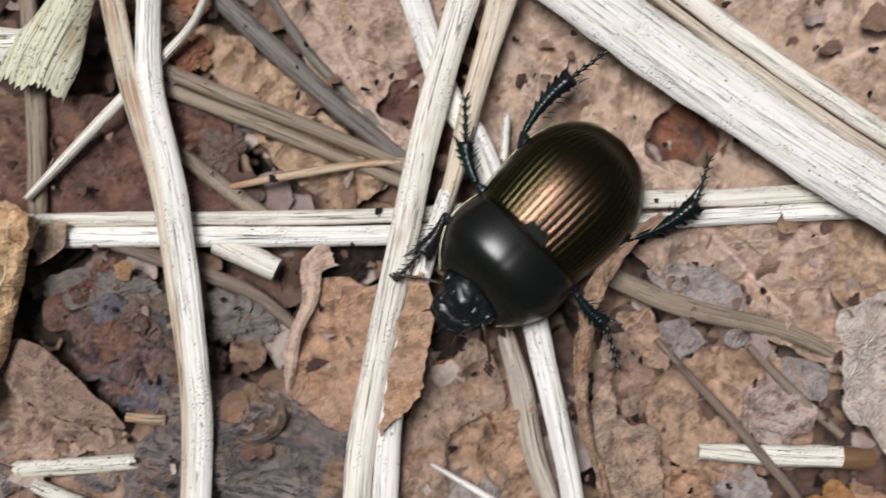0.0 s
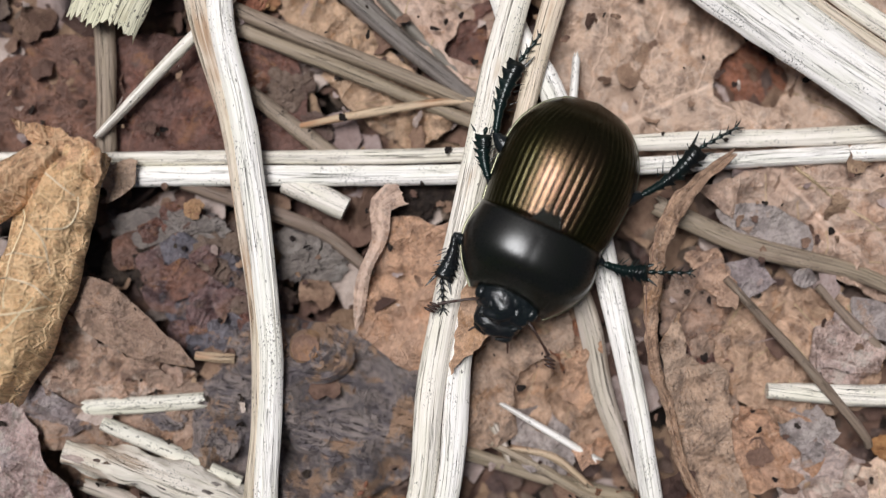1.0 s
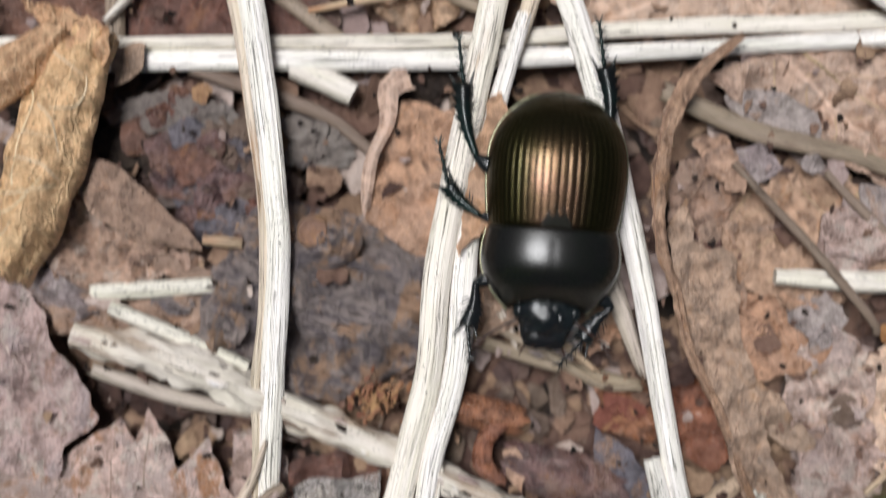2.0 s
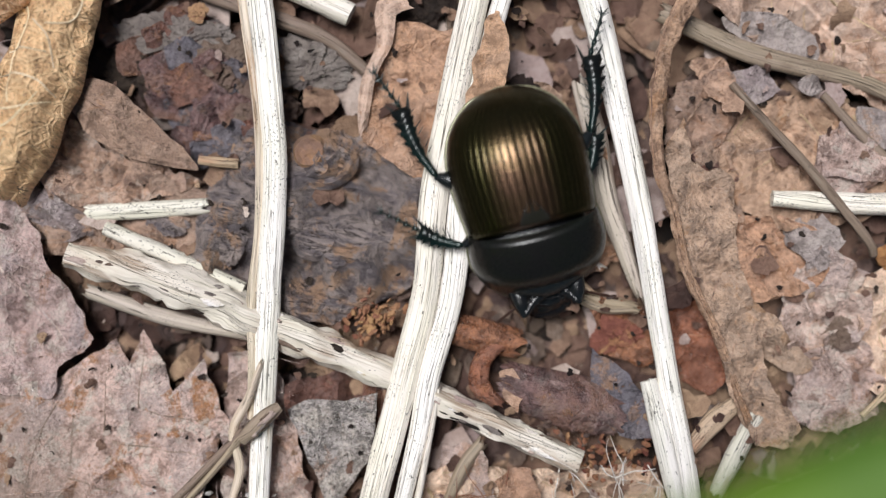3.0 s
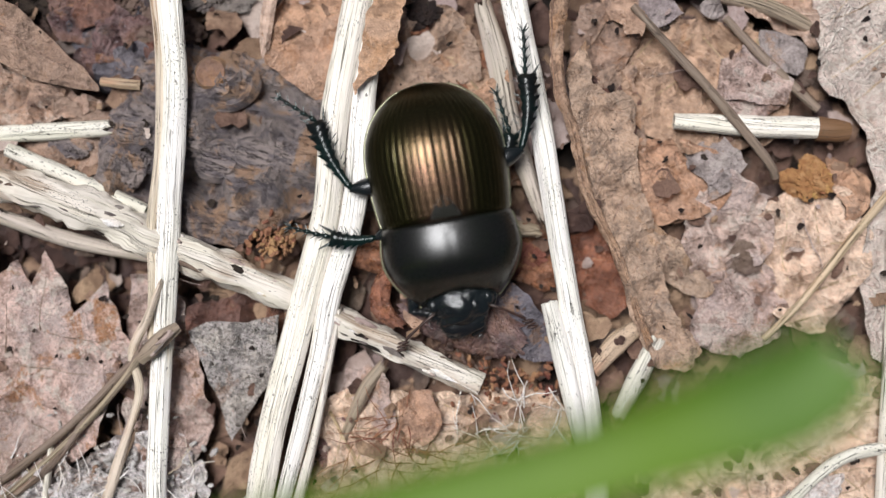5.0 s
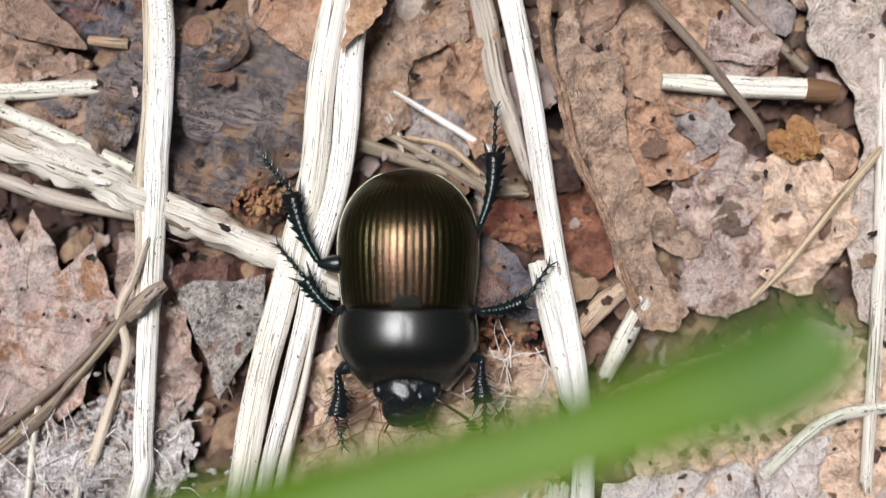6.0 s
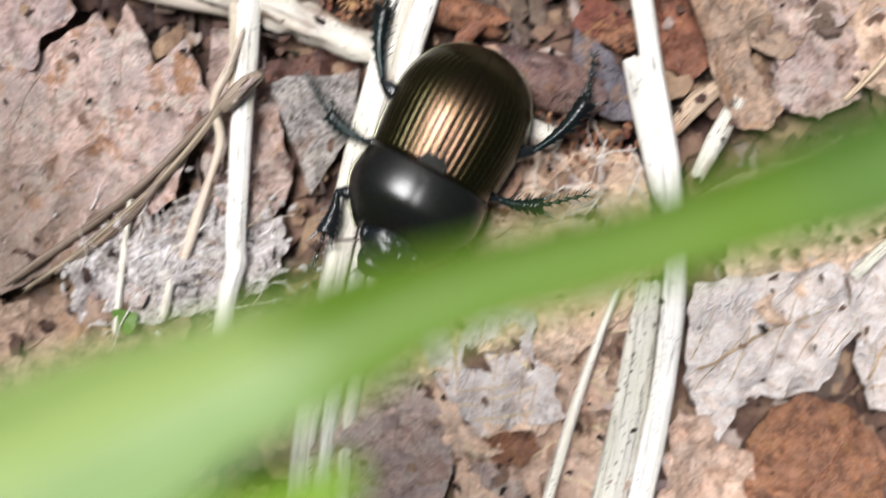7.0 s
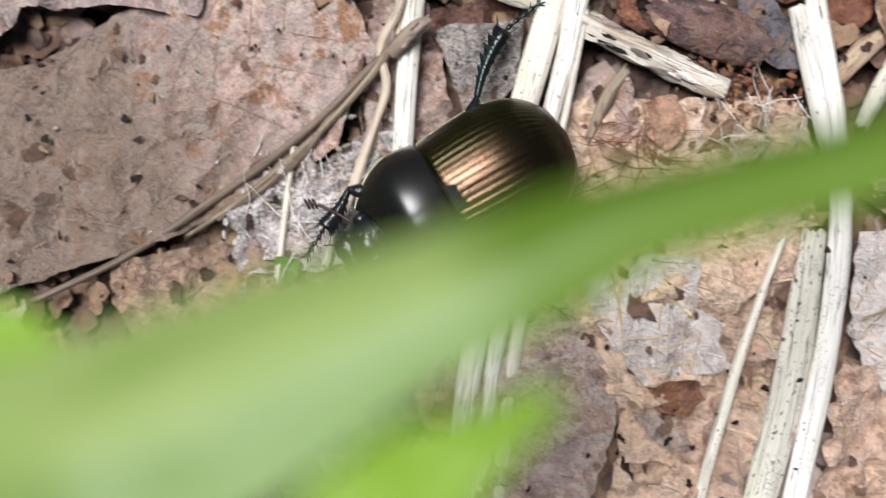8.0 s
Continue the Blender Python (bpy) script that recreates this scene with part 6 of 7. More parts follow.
# ---- green plant hanging between lens and litter ----
def green_plant():
    root = tagged(new("green_plant"), "fresh green broad-bladed weed leaning over the litter", "plant")
    pts = [(14.8, -32.3, 40.0), (12.7, -34.1, 40.2), (5.5, -36.5, 40.4), (-2.7, -39.0, 40.3), (-6.8, -40.7, 40.1), (-10.9, -42.6, 40.0), (-15.6, -44.9, 39.8), (-21.7, -47.9, 39.5), (-26.8, -50.2, 39.0), (-40, -56, 33), (-54, -67, 20), (-68, -76, 8), (-78, -82, -2.5)]
    wide = [3.3, 4.4, 3.3, 3.4, 4.8, 5.4, 7.3, 9.0, 9.6, 8.0, 5.5, 4.0, 2.5]
    way = np.cumsum([0.0] + [math.dist(a, b) for a, b in zip(pts, pts[1:])])
    v, f, uv = ribbon(pts, list(np.interp(np.linspace(0, way[-1], 60), way, wide)), 0.3, -1.2, 90, 0.7, 6, 0.2, 0.1, 22)
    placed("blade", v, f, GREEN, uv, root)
    v, f, uv = sheet([(-15.0, -49.3), (-12.4, -47.1), (-9.2, -46.0), (-6.0, -45.0), (-5.8, -46.0), (-6.9, -47.3), (-8.2, -48.6), (-9.2, -51.2), (-15.8, -51.8)], 41, 93, ((-14.4, -51.0), (-6.6, -45.5)), 0.25, 0.1, 0.35, dome=0.3, thick=0.25, step=0.5)
    placed("leaf", v, f, GREEN_LEAF, uv, root, "bright green lower leaf")
    v, f, uv = sheet([(-33.4, -42.4), (-29.7, -42.6), (-27.6, -42.9), (-25.8, -43.5), (-24.4, -44.9), (-25.0, -46.2), (-26.8, -47.0), (-33.3, -48.4)], 36, 95, ((-33.0, -45.4), (-25.0, -44.9)), 0.6, 0.1, 0.3, dome=0.3, thick=0.25, step=0.6)
    placed("leaf", v, f, GREEN_LEAF, uv, root, "bright green lower leaf")
    v, f, uv = rod([(-13.9, -50.7, 40.9), (-40, -70, 24), (-60, -80, 8), (-76, -81, -2.6)], [0.3, 0.4, 0.5, 0.6], 97)
    placed("stem", v, f, GREEN, uv, root)
    v, f, uv = rod([(-32.2, -45.4, 36.0), (-50, -58, 26), (-68, -72, 8), (-77, -81, -2.6)], [0.3, 0.4, 0.5, 0.6], 98)
    placed("stem", v, f, GREEN, uv, root)
    return root


plant = green_plant()


# ---- the dung beetle: forward is +Y, right is +X, origin under the waist ----
def elytron(sgn):
    """One wing case: a domed half shell with pricked grooves."""
    na, nb = 180, 84
    verts, faces = [], []
    for i in range(nb):
        u = i / (nb - 1)
        if u < 0.44:
            a = 4.1 + 0.36 * math.sin(math.pi / 2 * u / 0.44)
        else:
            a = 4.46 * max(0.0, 1 - ((u - 0.44) / 0.56) ** 2.25) ** 0.5
        rear = max(0.0, (u - 0.34) / 0.66)
        top = 4.86 + 0.2 * math.sin(math.pi * min(1, u / 0.75)) - 2.95 * rear ** 3.5
        if u < 0.05:
            top -= 0.5 * (1 - u / 0.05) ** 2
        y = 0.15 - 8.95 * u
        rim = 1.75 - 0.15 * u
        for j in range(na):
            w = j / (na - 1)
            ph = w * math.pi / 2 * 1.04
            x = a * math.sin(ph) ** 0.96 if w > 0 else 0.0
            z = rim + max(0.05, top - rim) * max(-0.05, math.cos(ph)) ** 0.88 if math.cos(ph) > 0 else rim + 0.6 * math.cos(ph)
            k = w * 14.4
            cut = abs(k - round(k)) / 0.11
            deep = math.exp(-cut * cut) * (0.042 if round(k) > 0 else 0.05)
            prick = 0.75 + 0.25 * math.sin(u * 190 + 2.1 * round(k))
            fade = min(1, u / 0.05) * (1 - 0.8 * max(0, w - 0.55) / 0.45) * min(1, (1 - u) / 0.12)
            deep *= prick * fade
            verts.append((sgn * (x - deep * math.sin(ph) + 0.012), y, z - deep * math.cos(ph)))
    for i in range(nb - 1):
        for j in range(na - 1):
            q = (i * na + j, i * na + j + 1, (i + 1) * na + j + 1, (i + 1) * na + j)
            faces.append(q if sgn < 0 else q[::-1])
    return verts, faces


def shell_rim(sgn):
    pts = []
    for u in np.linspace(0.03, 1, 26):
        a = 4.1 + 0.36 * math.sin(math.pi / 2 * u / 0.44) if u < 0.44 else 4.46 * max(0.0, 1 - ((u - 0.44) / 0.56) ** 2.25) ** 0.5
        pts.append((sgn * (a + 0.03), 0.15 - 8.95 * u, 1.72 - 0.15 * u))
    return rod(pts, [0.09], 5, 0.4, 8, 0.0)


def pronotum_shape():
    na, nb = 64, 44
    verts, faces = [], []
    for i in range(nb):
        v = i / (nb - 1)
        if v < 0.35:
            a = 4.2 + 0.26 * math.sin(math.pi / 2 * v / 0.35)
        else:
            a = 4.46 - 1.95 * ((v - 0.35) / 0.65) ** 1.9
        top = 4.72 + 0.32 * math.sin(math.pi * min(1, v / 0.8)) - 1.9 * max(0, (v - 0.42) / 0.58) ** 2.3
        top -= 0.5 * max(0, 1 - v / 0.05) ** 2
        rim = 1.75
        for j in range(na):
            s = -1 + 2 * j / (na - 1)
            ph = s * math.pi / 2
            x = a * math.sin(ph)
            y = 0.12 + 5.2 * v - 0.35 * (1 - v) * (1 - s * s) * 0.9 - 0.55 * v * math.cos(ph) ** 2 * (v > 0.5) * (v - 0.5) * 2
            z = rim + (top - rim) * max(0.0, math.cos(ph)) ** 0.8
            z -= 0.045 * math.exp(-(x / 0.1) ** 2) * (0.15 < v < 0.75)
            if v > 0.94:
                z -= (v - 0.94) / 0.06 * 0.7 * math.cos(ph)
            verts.append((x, y, z))
    for i in range(nb - 1):
        for j in range(na - 1):
            faces.append((i * na + j, i * na + j + 1, (i + 1) * na + j + 1, (i + 1) * na + j))
    return verts, faces


def pronotum_rim(sgn):
    pts = []
    for v in np.linspace(0.02, 1, 18):
        a = 4.2 + 0.26 * math.sin(math.pi / 2 * v / 0.35) if v < 0.35 else 4.46 - 1.95 * ((v - 0.35) / 0.65) ** 1.9
        pts.append((sgn * (a + 0.02), 0.12 + 5.2 * v, 1.73))
    return rod(pts, [0.08], 6, 0.3, 8, 0.0)


def blob(centre, size, seed, rough=0.0, sub=4):
    bm = bmesh.new()
    bmesh.ops.create_icosphere(bm, subdivisions=sub, radius=1.0)
    f = ripple(seed, 10, 0.35, 1.4)
    verts = []
    for q in bm.verts:
        k = 1 + rough * float(f(q.co.x + 0.7 * q.co.z, q.co.y))
        verts.append([centre[i] + q.co[i] * size[i] * k for i in range(3)])
    faces = [tuple(q.index for q in fc.verts) for fc in bm.faces]
    bm.free()
    return verts, faces


def joined(pieces):
    verts, faces = [], []
    for v, f, *_ in pieces:
        o = len(verts)
        verts += [tuple(q) for q in v]
        faces += [tuple(i + o for i in k) for k in f]
    return verts, faces


def spine(x, y, z, dx, dy, dz, r=0.09):
    return rod([(x, y, z), (x + dx * 0.5, y + dy * 0.5, z + dz * 0.5), (x + dx, y + dy, z + dz)], [r, r * 0.65, 0.02], 3, 0.3, 6, 0.0)


def femur_mesh(length, thick):
    return rod([(-0.4, 0, -0.2), (0.3 * length, 0, 0.1), (0.7 * length, 0, 0.35), (length + 0.15, 0, 0.4)], [0.5 * thick, 0.9 * thick, thick, 0.95 * thick, 0.75 * thick, 0.25 * thick], 12, 0.2, 14, 0.06)


def tibia_mesh(length, sgn, broad, teeth, drop):
    """Shin: widens towards its end, its outer edge cut into teeth, with a keel, bristles and two spurs."""
    rings, sides = 72, 18
    f = ripple(17, 10, 0.4, 1.6)
    verts, faces = [], []
    for i in range(rings):
        s = i / (rings - 1)
        r = np.interp(s, (0, 0.06, 0.3, 0.7, 0.93, 1), (0.12, 0.24, 0.27, 0.36 * broad, 0.46 * broad, 0.2))
        bend = 0.06 * length * sgn * math.sin(math.pi * s)
        saw = (s * (teeth + 1)) % 1.0
        tooth = (saw ** 1.6) * min(1, max(0, (s - 0.18) / 0.15)) * (0.55 + 0.55 * s)
        for j in range(sides):
            a = 2 * math.pi * j / sides
            outer = max(0.0, math.cos(a) * sgn) ** 5
            inner = max(0.0, -math.cos(a) * sgn) ** 5
            k = r * (1 + 0.12 * float(f(3 * s * length, 2 * math.cos(a) + 3 * math.sin(a))))
            y = bend + k * math.cos(a) + sgn * 0.36 * broad * tooth * outer - sgn * 0.15 * tooth * inner
            keel = 0.03 * max(0.0, math.sin(a)) ** 8
            verts.append((length * s + 0.22 * tooth * outer, y, 0.35 - drop * s * 0.75 + 0.72 * k * math.sin(a) + keel))
    for i in range(rings - 1):
        for j in range(sides):
            q = (j + 1) % sides
            faces.append((i * sides + j, (i + 1) * sides + j, (i + 1) * sides + q, i * sides + q))
    faces += [tuple(range(sides)), tuple((rings - 1) * sides + j for j in reversed(range(sides)))]
    pieces = [(verts, faces)]
    rng = np.random.default_rng(5)
    for k in range(9):
        s = 0.25 + 0.72 * (k + rng.uniform(0, 1)) / 9
        q = -sgn if k % 3 else sgn
        pieces.append(spine(length * s, q * 0.22 * broad, 0.25 - drop * s * 0.75, rng.uniform(0.2, 0.4), q * rng.uniform(0.3, 0.55), rng.uniform(-0.05, 0.3), 0.045))
    for q in (-1, 1):
        pieces.append(spine(length * 0.95, q * 0.3 * broad, 0.1 - drop * 0.75, 0.95, q * 0.5, 0.15, 0.12))
    return joined(pieces)


def tarsus_mesh(length, sgn):
    """Five small foot joints in one chain, with bristles and two claws."""
    pieces, pts, radii = [], [], []
    for k in range(5):
        a, b = length * k / 5, length * (k + 0.85) / 5
        z = -0.35 * k / 5
        pts += [(a, 0, z), (b, 0.03 * sgn * (k % 2), z - 0.04)]
        radii += [0.075, 0.19 - 0.012 * k]
        for q in (-1, 1):
            pieces.append(spine(b - 0.08, 0.12 * q, z, 0.26, q * 0.26, 0.0, 0.05))
    pieces.insert(0, rod(pts, radii, 14, 0.08, 9, 0.05))
    for q in (-1, 1):
        pieces.append(rod([(length * 0.93, 0, -0.33), (length + 0.2, q * 0.2, -0.3), (length + 0.4, q * 0.3, -0.5)], [0.07, 0.055, 0.015], 4, 0.12, 6, 0.0))
    return joined(pieces)


LEGS = {  # coxa (x, y, z), femur length and thickness, shin length, breadth, teeth, drop, foot length
    "hind": ((2.4, -2.7, 1.3), 3.2, 0.7, 4.9, 1.2, 6, 0.6, 3.0),
    "middle": ((2.3, -0.2, 1.3), 2.4, 0.5, 2.9, 1.0, 5, 0.6, 2.9),
    "front": ((2.0, 2.9, 1.2), 2.8, 0.6, 2.9, 1.25, 6, 0.6, 2.1),
}


def beetle():
    root = tagged(new("dung_beetle"), "bronze-backed black dung beetle walking over straw and leaves", "beetle")
    parts = {}
    v, f = joined([blob((0, -3.8, 1.9), (4.1, 4.9, 1.2), 21), blob((0, 1.6, 1.9), (3.7, 3.2, 1.2), 22)])
    placed("underbody", v, f, CHITIN, None, root, "black underside")
    for sgn in (-1, 1):
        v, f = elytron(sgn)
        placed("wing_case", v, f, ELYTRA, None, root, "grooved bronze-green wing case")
        v, f, _ = shell_rim(sgn)
        placed("wing_case_rim", v, f, RIM, None, root)
    v, f, _ = sheet([(-0.95, -0.1), (0.95, -0.1), (0.84, -0.45), (0.5, -0.95), (0.15, -1.35), (-0.15, -1.35), (-0.5, -0.95), (-0.84, -0.45)], 4.93, 9, None, 0.1, 0.0, 0.0, tilt=(0, -0.02), dome=0.06, thick=0.3, step=0.18)
    placed("scutellum", v, f, SHIELD, None, root, "small black shield between the wing cases")
    edge = [(0.9, -0.3, 4.93), (0.52, -0.97, 4.97), (0.16, -1.37, 4.97), (-0.16, -1.37, 4.97), (-0.52, -0.97, 4.97), (-0.9, -0.3, 4.93)]
    v, f, _ = rod(edge, [0.028], 41, 0.15, 8, 0.0)
    placed("scutellum_rim", v, f, CHITIN, None, root)
    v, f = pronotum_shape()
    parts["pronotum"] = placed("pronotum", v, f, PRONOTUM, None, root, "smooth glossy black neck shield")
    for sgn in (-1, 1):
        v, f, _ = pronotum_rim(sgn)
        placed("rim", v, f, RIM, None, parts["pronotum"])
    v, f = blob((0, 5.35, 2.1), (1.85, 1.5, 1.0), 31, 0.12, 5)
    parts["head"] = placed("head", v, f, CHITIN, None, root, "pitted black head with a blunt shield")
    for name, at, size, seed in (("clypeus", (0, 6.45, 1.75), (1.6, 1.2, 0.65), 32), ("forehead_boss", (0, 5.8, 2.75), (0.4, 0.55, 0.3), 33), ("cheek", (-1.05, 6.2, 2.15), (0.5, 0.7, 0.3), 42), ("cheek", (1.05, 6.2, 2.15), (0.5, 0.7, 0.3), 43), ("brow", (-0.8, 5.6, 2.7), (0.4, 0.5, 0.25), 34), ("brow", (0.8, 5.6, 2.7), (0.4, 0.5, 0.25), 35)):
        v, f = blob(at, size, seed, 0.14)
        placed(name, v, f, CHITIN, None, parts["head"])
    for sgn in (-1, 1):
        v, f = blob((sgn * 1.75, 5.3, 2.3), (0.42, 0.52, 0.45), 36)
        placed("eye", v, f, CHITIN, None, parts["head"])
        v, f, _ = rod([(sgn * 0.9, 6.7, 1.6), (sgn * 1.05, 7.3, 1.5), (sgn * 0.35, 7.7, 1.4)], [0.35, 0.28, 0.08], 37, 0.15, 10, 0.0)
        placed("mandible", v, f, CHITIN, None, parts["head"])
        stem = rod([(sgn * 1.4, 5.7, 1.9), (sgn * 2.1, 6.0, 2.1), (sgn * 3.2, 6.7, 1.9), (sgn * 3.9, 7.2, 1.7)], [0.12, 0.09, 0.09, 0.11], 38, 0.2, 8, 0.1)
        club = [blob((sgn * (4.05 + 0.1 * k), 7.35 + 0.22 * k, 1.7), (0.42, 0.11, 0.2), 39 + k, 0, 2) for k in range(3)]
        v, f = joined([stem, *club])
        placed("antenna", v, f, FEELER, None, parts["head"], "dark red-brown feeler with a leaved club")
        palp, pf, _ = rod([(sgn * 0.6, 7.0, 1.2), (sgn * 1.2, 7.6, 1.1), (sgn * 1.5, 8.2, 0.9)], [0.09, 0.08, 0.05], 40, 0.15, 7, 0.0)
        placed("palp", palp, pf, FEELER, None, parts["head"])
    for kind, (coxa, fl, ft, tl, broad, teeth, drop, sl) in LEGS.items():
        for sgn in (-1, 1):
            mat = CHITIN_GREEN if kind != "front" else CHITIN
            v, f, _ = femur_mesh(fl, ft)
            leg = placed("leg", v, f, CHITIN, None, root, kind + " leg with black spiny shin")
            v, f = tibia_mesh(tl, (1 if kind == "front" else -1) * sgn * (1 if kind == "front" else -1), broad, teeth, drop)
            tibia = placed("tibia", v, f, mat, None, leg)
            v, f = tarsus_mesh(sl, sgn)
            tarsus = placed("tarsus", v, f, mat, None, leg)
            parts[kind, sgn] = (leg, tibia, tarsus)
    return root, parts


beetle_root, beetle_parts = beetle()


# ---- what moves ----
BEETLE_ROWS = [  # seconds, place of the waist, height, heading, pitch
    (0.0, (5.3, 0.6, 6.6), 1.5, 135, 2),
    (0.5, (5.0, 0.4, 6.6), 1.5, 134.5, 2),
    (1.0, (1.7, -2.7, 6.6), 1.5, 155, 2),
    (1.5, (1.7, -2.9, 6.6), 1.5, 158, 2),
    (1.6, (1.8, -3.7, 6.6), 1.5, 161, 2),
    (1.8, (2.0, -10.1, 6.6), 1.6, 174, 1),
    (2.0, (2.0, -10.3, 6.6), 1.6, 176, 0),
    (2.2, (2.0, -10.2, 6.6), 1.6, 177, -1),
    (3.3, (0.6, -16.6, 6.6), 1.8, 198, -4),
    (3.5, (0.8, -17.0, 6.6), 1.8, 198, -4),
    (4.0, (2.5, -17.9, 6.6), 1.8, 193.5, -5),
    (4.2, (2.4, -17.8, 6.6), 1.8, 193, -5),
    (5.3, (1.2, -23.4, 6.6), 1.6, 187, 0),
    (5.5, (0.3, -27.8, 6.6), 1.6, 180, 0),
    (6.0, (0.4, -28.2, 6.6), 1.6, 180.5, 0),
    (6.1, (0.3, -28.4, 6.6), 1.6, 180, 0),
    (6.2, (-1.6, -28.9, 6.6), 1.6, 169, 1),
    (6.3, (-2.8, -30.6, 6.6), 1.6, 161, 2),
    (6.5, (-3.0, -32.0, 6.6), 1.6, 159.5, 2),
    (7.0, (-4.2, -33.1, 6.6), 1.6, 153, 2),
    (7.1, (-6.4, -33.3, 6.6), 1.6, 141, 2),
    (7.3, (-11.0, -34.9, 6.6), 1.6, 122, 2),
    (7.5, (-11.3, -37.4, 6.6), 1.6, 121, 2),
    (8.0, (-13.8, -38.7, 6.6), 1.6, 121, 2),
]
FLEX_ROWS = [(0.0, 0), (2.0, 0), (2.2, -4), (3.5, -30), (4.0, -24), (4.2, -20), (5.3, 0), (5.5, 0), (8.0, 0)]
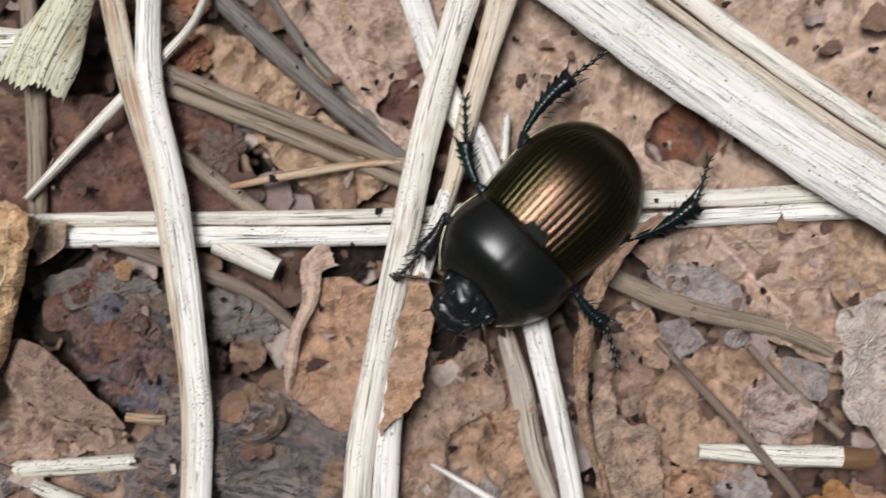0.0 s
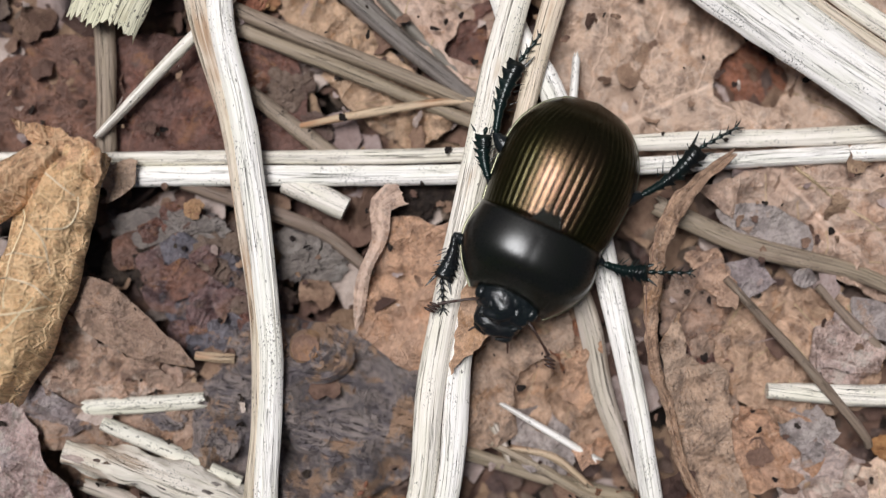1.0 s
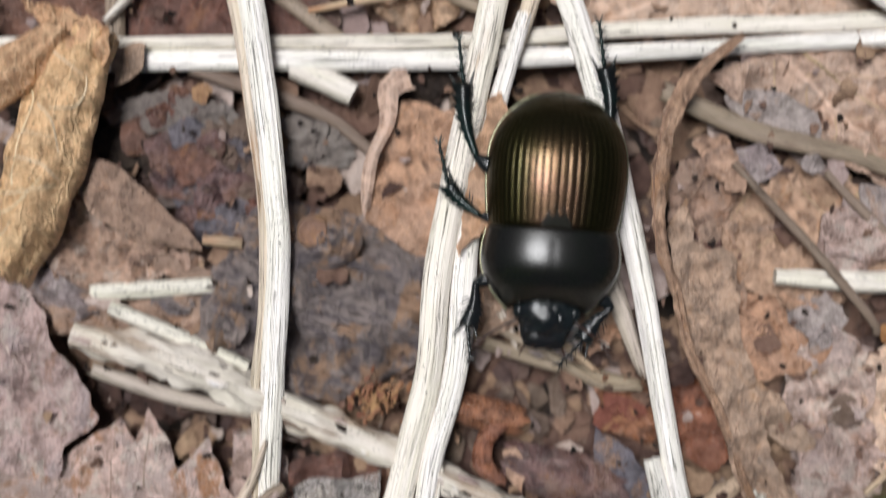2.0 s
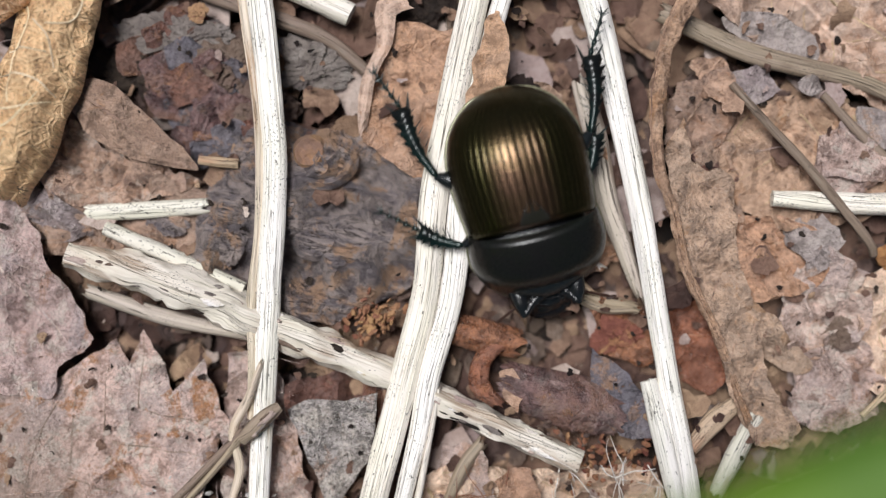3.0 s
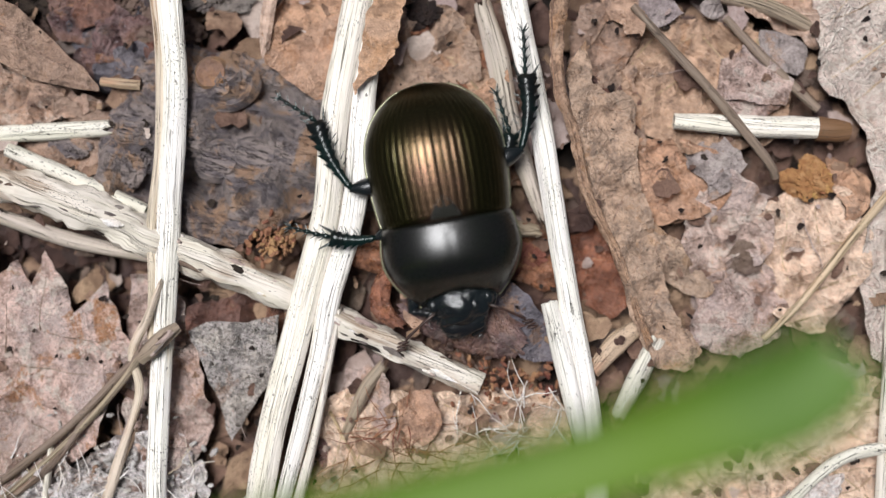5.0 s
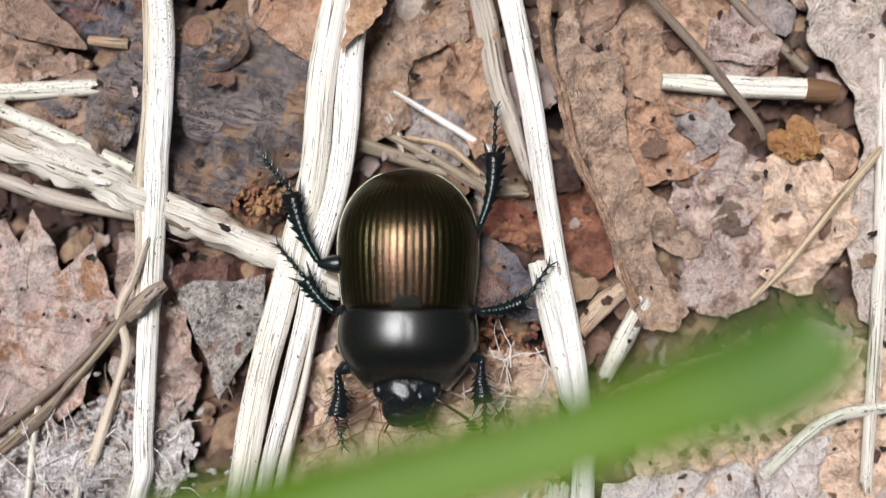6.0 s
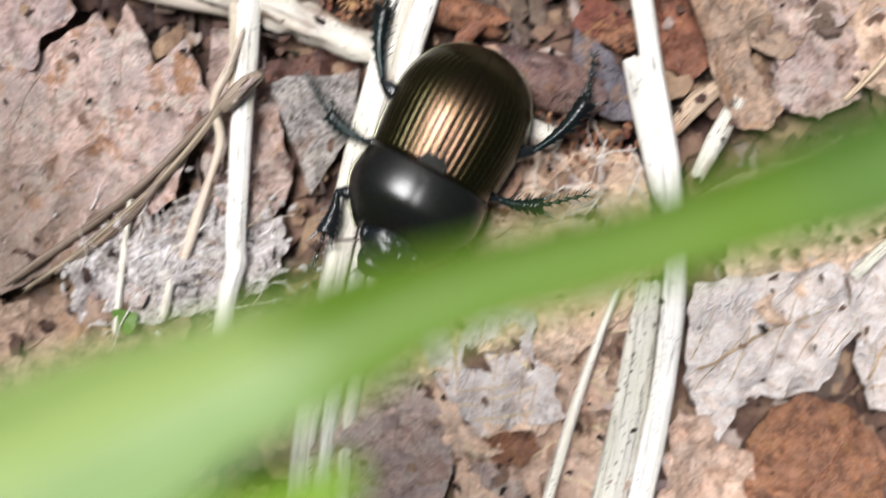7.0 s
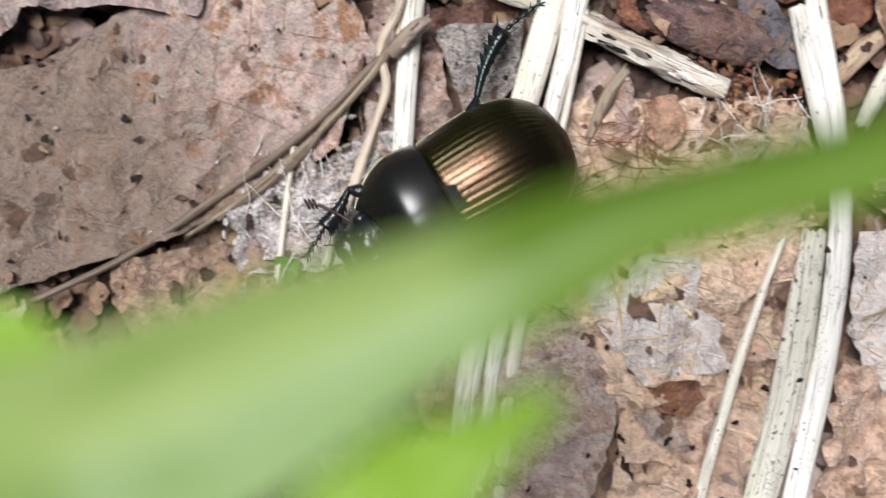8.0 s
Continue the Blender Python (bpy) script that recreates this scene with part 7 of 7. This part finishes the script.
LEG_ROWS = {  # seconds, then the angles of thigh, shin and foot from straight out (forward is plus)
    ("hind", 1): [(0.0, -38, -86, -98), (0.5, -38, -86, -98), (1.0, -29, -83, -103), (1.5, -29, -83, -103), (2.0, -29, -76, -80), (2.2, -29, -75, -78), (3.3, -30, -77, -64), (3.5, -29, -76, -62), (4.0, -15, -75, -52), (5.3, -2, -70, -40), (5.5, 0, -68, -47), (6.0, 0, -68, -49), (6.5, -13, -68, -58), (7.0, -18, -64, -77), (7.5, -34, -56, -78), (8.0, -42, -52, -80)],
    ("hind", -1): [(0.0, -42, -74, -118), (0.5, -42, -74, -118), (1.0, -37, -64, -54), (1.5, -37, -64, -54), (1.8, -60, -82, -80), (2.0, -78, -96, -100), (2.2, -78, -96, -100), (3.3, -27, -72, -50), (3.5, -27, -72, -49), (4.0, -25, -64, -52), (5.3, -14, -79, -86), (5.5, -48, -79, -88), (6.0, -48, -79, -88), (6.1, -44, -78, -90), (6.5, 0, -67, -106), (7.0, -30, -72, -110), (7.5, -40, -70, -80), (8.0, -40, -70, -80)],
    ("middle", 1): [(0.0, -1, -30, -45), (0.5, -1, -30, -45), (1.0, -30, -60, -80), (1.5, -30, -60, -80), (2.0, -8, -40, -74), (2.2, -8, -36, -78), (3.3, 18, -32, -31), (3.5, 18, -32, -31), (4.0, 15, -20, -17), (5.3, 14, -11, -30), (5.5, 14, -46, -48), (6.0, 14, -48, -49), (6.5, 20, -13, -45), (7.0, 10, -10, -31), (7.2, -60, -80, -95), (7.4, -85, -102, -112), (8.0, -85, -102, -112)],
    ("middle", -1): [(0.0, 10, 0, 30), (0.5, 10, 0, 30), (1.0, 14, -15, -24), (1.5, 14, -15, -24), (1.8, -30, -55, -75), (2.0, -68, -86, -98), (2.2, -68, -86, -98), (3.3, -38, -60, -77), (3.5, -38, -60, -77), (3.7, -70, -85, -100), (4.0, -82, -100, -110), (4.2, -80, -98, -108), (5.3, -26, -31, -84), (5.5, 11, -13, -55), (6.0, 11, -13, -55), (6.5, 13, -18, -70), (7.0, -8, -22, -42), (7.5, 0, -20, -40), (8.0, 0, -20, -40)],
    ("front", 1): [(0.0, -6, 103, 90), (0.5, -6, 103, 90), (1.0, -3, 98, 118), (1.5, -3, 98, 118), (2.0, 18, 84, 100), (2.2, 20, 83, 101), (3.3, 105, 240, 242), (3.5, 105, 240, 242), (4.0, 105, 240, 242), (5.3, 40, 110, 115), (5.5, 28, 88, 103), (6.0, 28, 88, 103), (6.5, 10, 80, 80), (7.0, 20, 100, 100), (7.5, 50, 118, 118), (8.0, 50, 118, 118)],
    ("front", -1): [(0.0, 105, 240, 242), (0.5, 105, 240, 242), (1.0, 105, 240, 242), (1.5, 105, 240, 242), (2.0, 40, 125, 130), (3.3, 105, 240, 242), (3.5, 105, 240, 242), (4.0, 105, 240, 242), (5.3, 70, 150, 160), (5.5, 30, 110, 110), (6.0, 8, 86, 90), (6.5, 14, 100, 110), (7.0, 14, 100, 110), (7.5, 10, 90, 100), (7.7, 12, 92, 102), (8.0, 45, 130, 140)],
}
PLANT_ROWS = [(0.0, 0.31, 13.97, 0), (1.0, -0.88, 12.98, 0), (2.0, -0.80, 10.98, 0), (2.2, -1.01, 10.10, 0), (3.5, -0.62, 8.69, 0), (4.0, 0.26, 7.77, 0), (4.2, 0.64, 7.70, 0), (5.5, 2.19, 6.25, 0), (6.0, 2.34, 5.50, 0), (6.5, 1.78, 3.17, 0), (7.0, 0.00, 0.00, 0), (7.5, -2.70, -1.15, 0), (8.0, -3.75, -1.5, 0)]


def motions():
    rows = []
    for t, (x, y, _), z, heading, pitch in BEETLE_ROWS:
        rows.append((t, pose(x * MM, y * MM, z * MM, pitch, 0, heading)))
    walk(beetle_root, rows)
    hinge = Matrix.Translation((0, 0.1 * MM, 2.6 * MM))
    for key in ("pronotum", "head"):
        walk(beetle_parts[key], [(t, hinge @ pose(0, 0, 0, a) @ hinge.inverted()) for t, a in FLEX_ROWS])
    for (kind, sgn), swing in LEG_ROWS.items():
        coxa, fl, ft, tl, broad, teeth, drop, sl = LEGS[kind]
        leg, tibia, tarsus = beetle_parts[kind, sgn]
        leg_rows, tibia_rows, tarsus_rows = [], [], []
        for t, a, b, c in swing:
            if sgn < 0:
                a, b, c = 180 - a, 180 - b, 180 - c
            base = pose(sgn * coxa[0] * MM, coxa[1] * MM, coxa[2] * MM, 0, 0, a)
            shin = pose(fl * MM, 0, 0.2 * MM, 0, 0, b - a)
            foot = shin @ pose(tl * MM, 0, (0.25 - 0.75 * drop) * MM, 0, 0, c - b)
            leg_rows.append((t, base))
            tibia_rows.append((t, shin))
            tarsus_rows.append((t, foot))
        walk(leg, leg_rows)
        walk(tibia, tibia_rows)
        walk(tarsus, tarsus_rows)
    walk(plant, [(t, pose(x * MM, y * MM, z * MM)) for t, x, y, z in PLANT_ROWS])


motions()
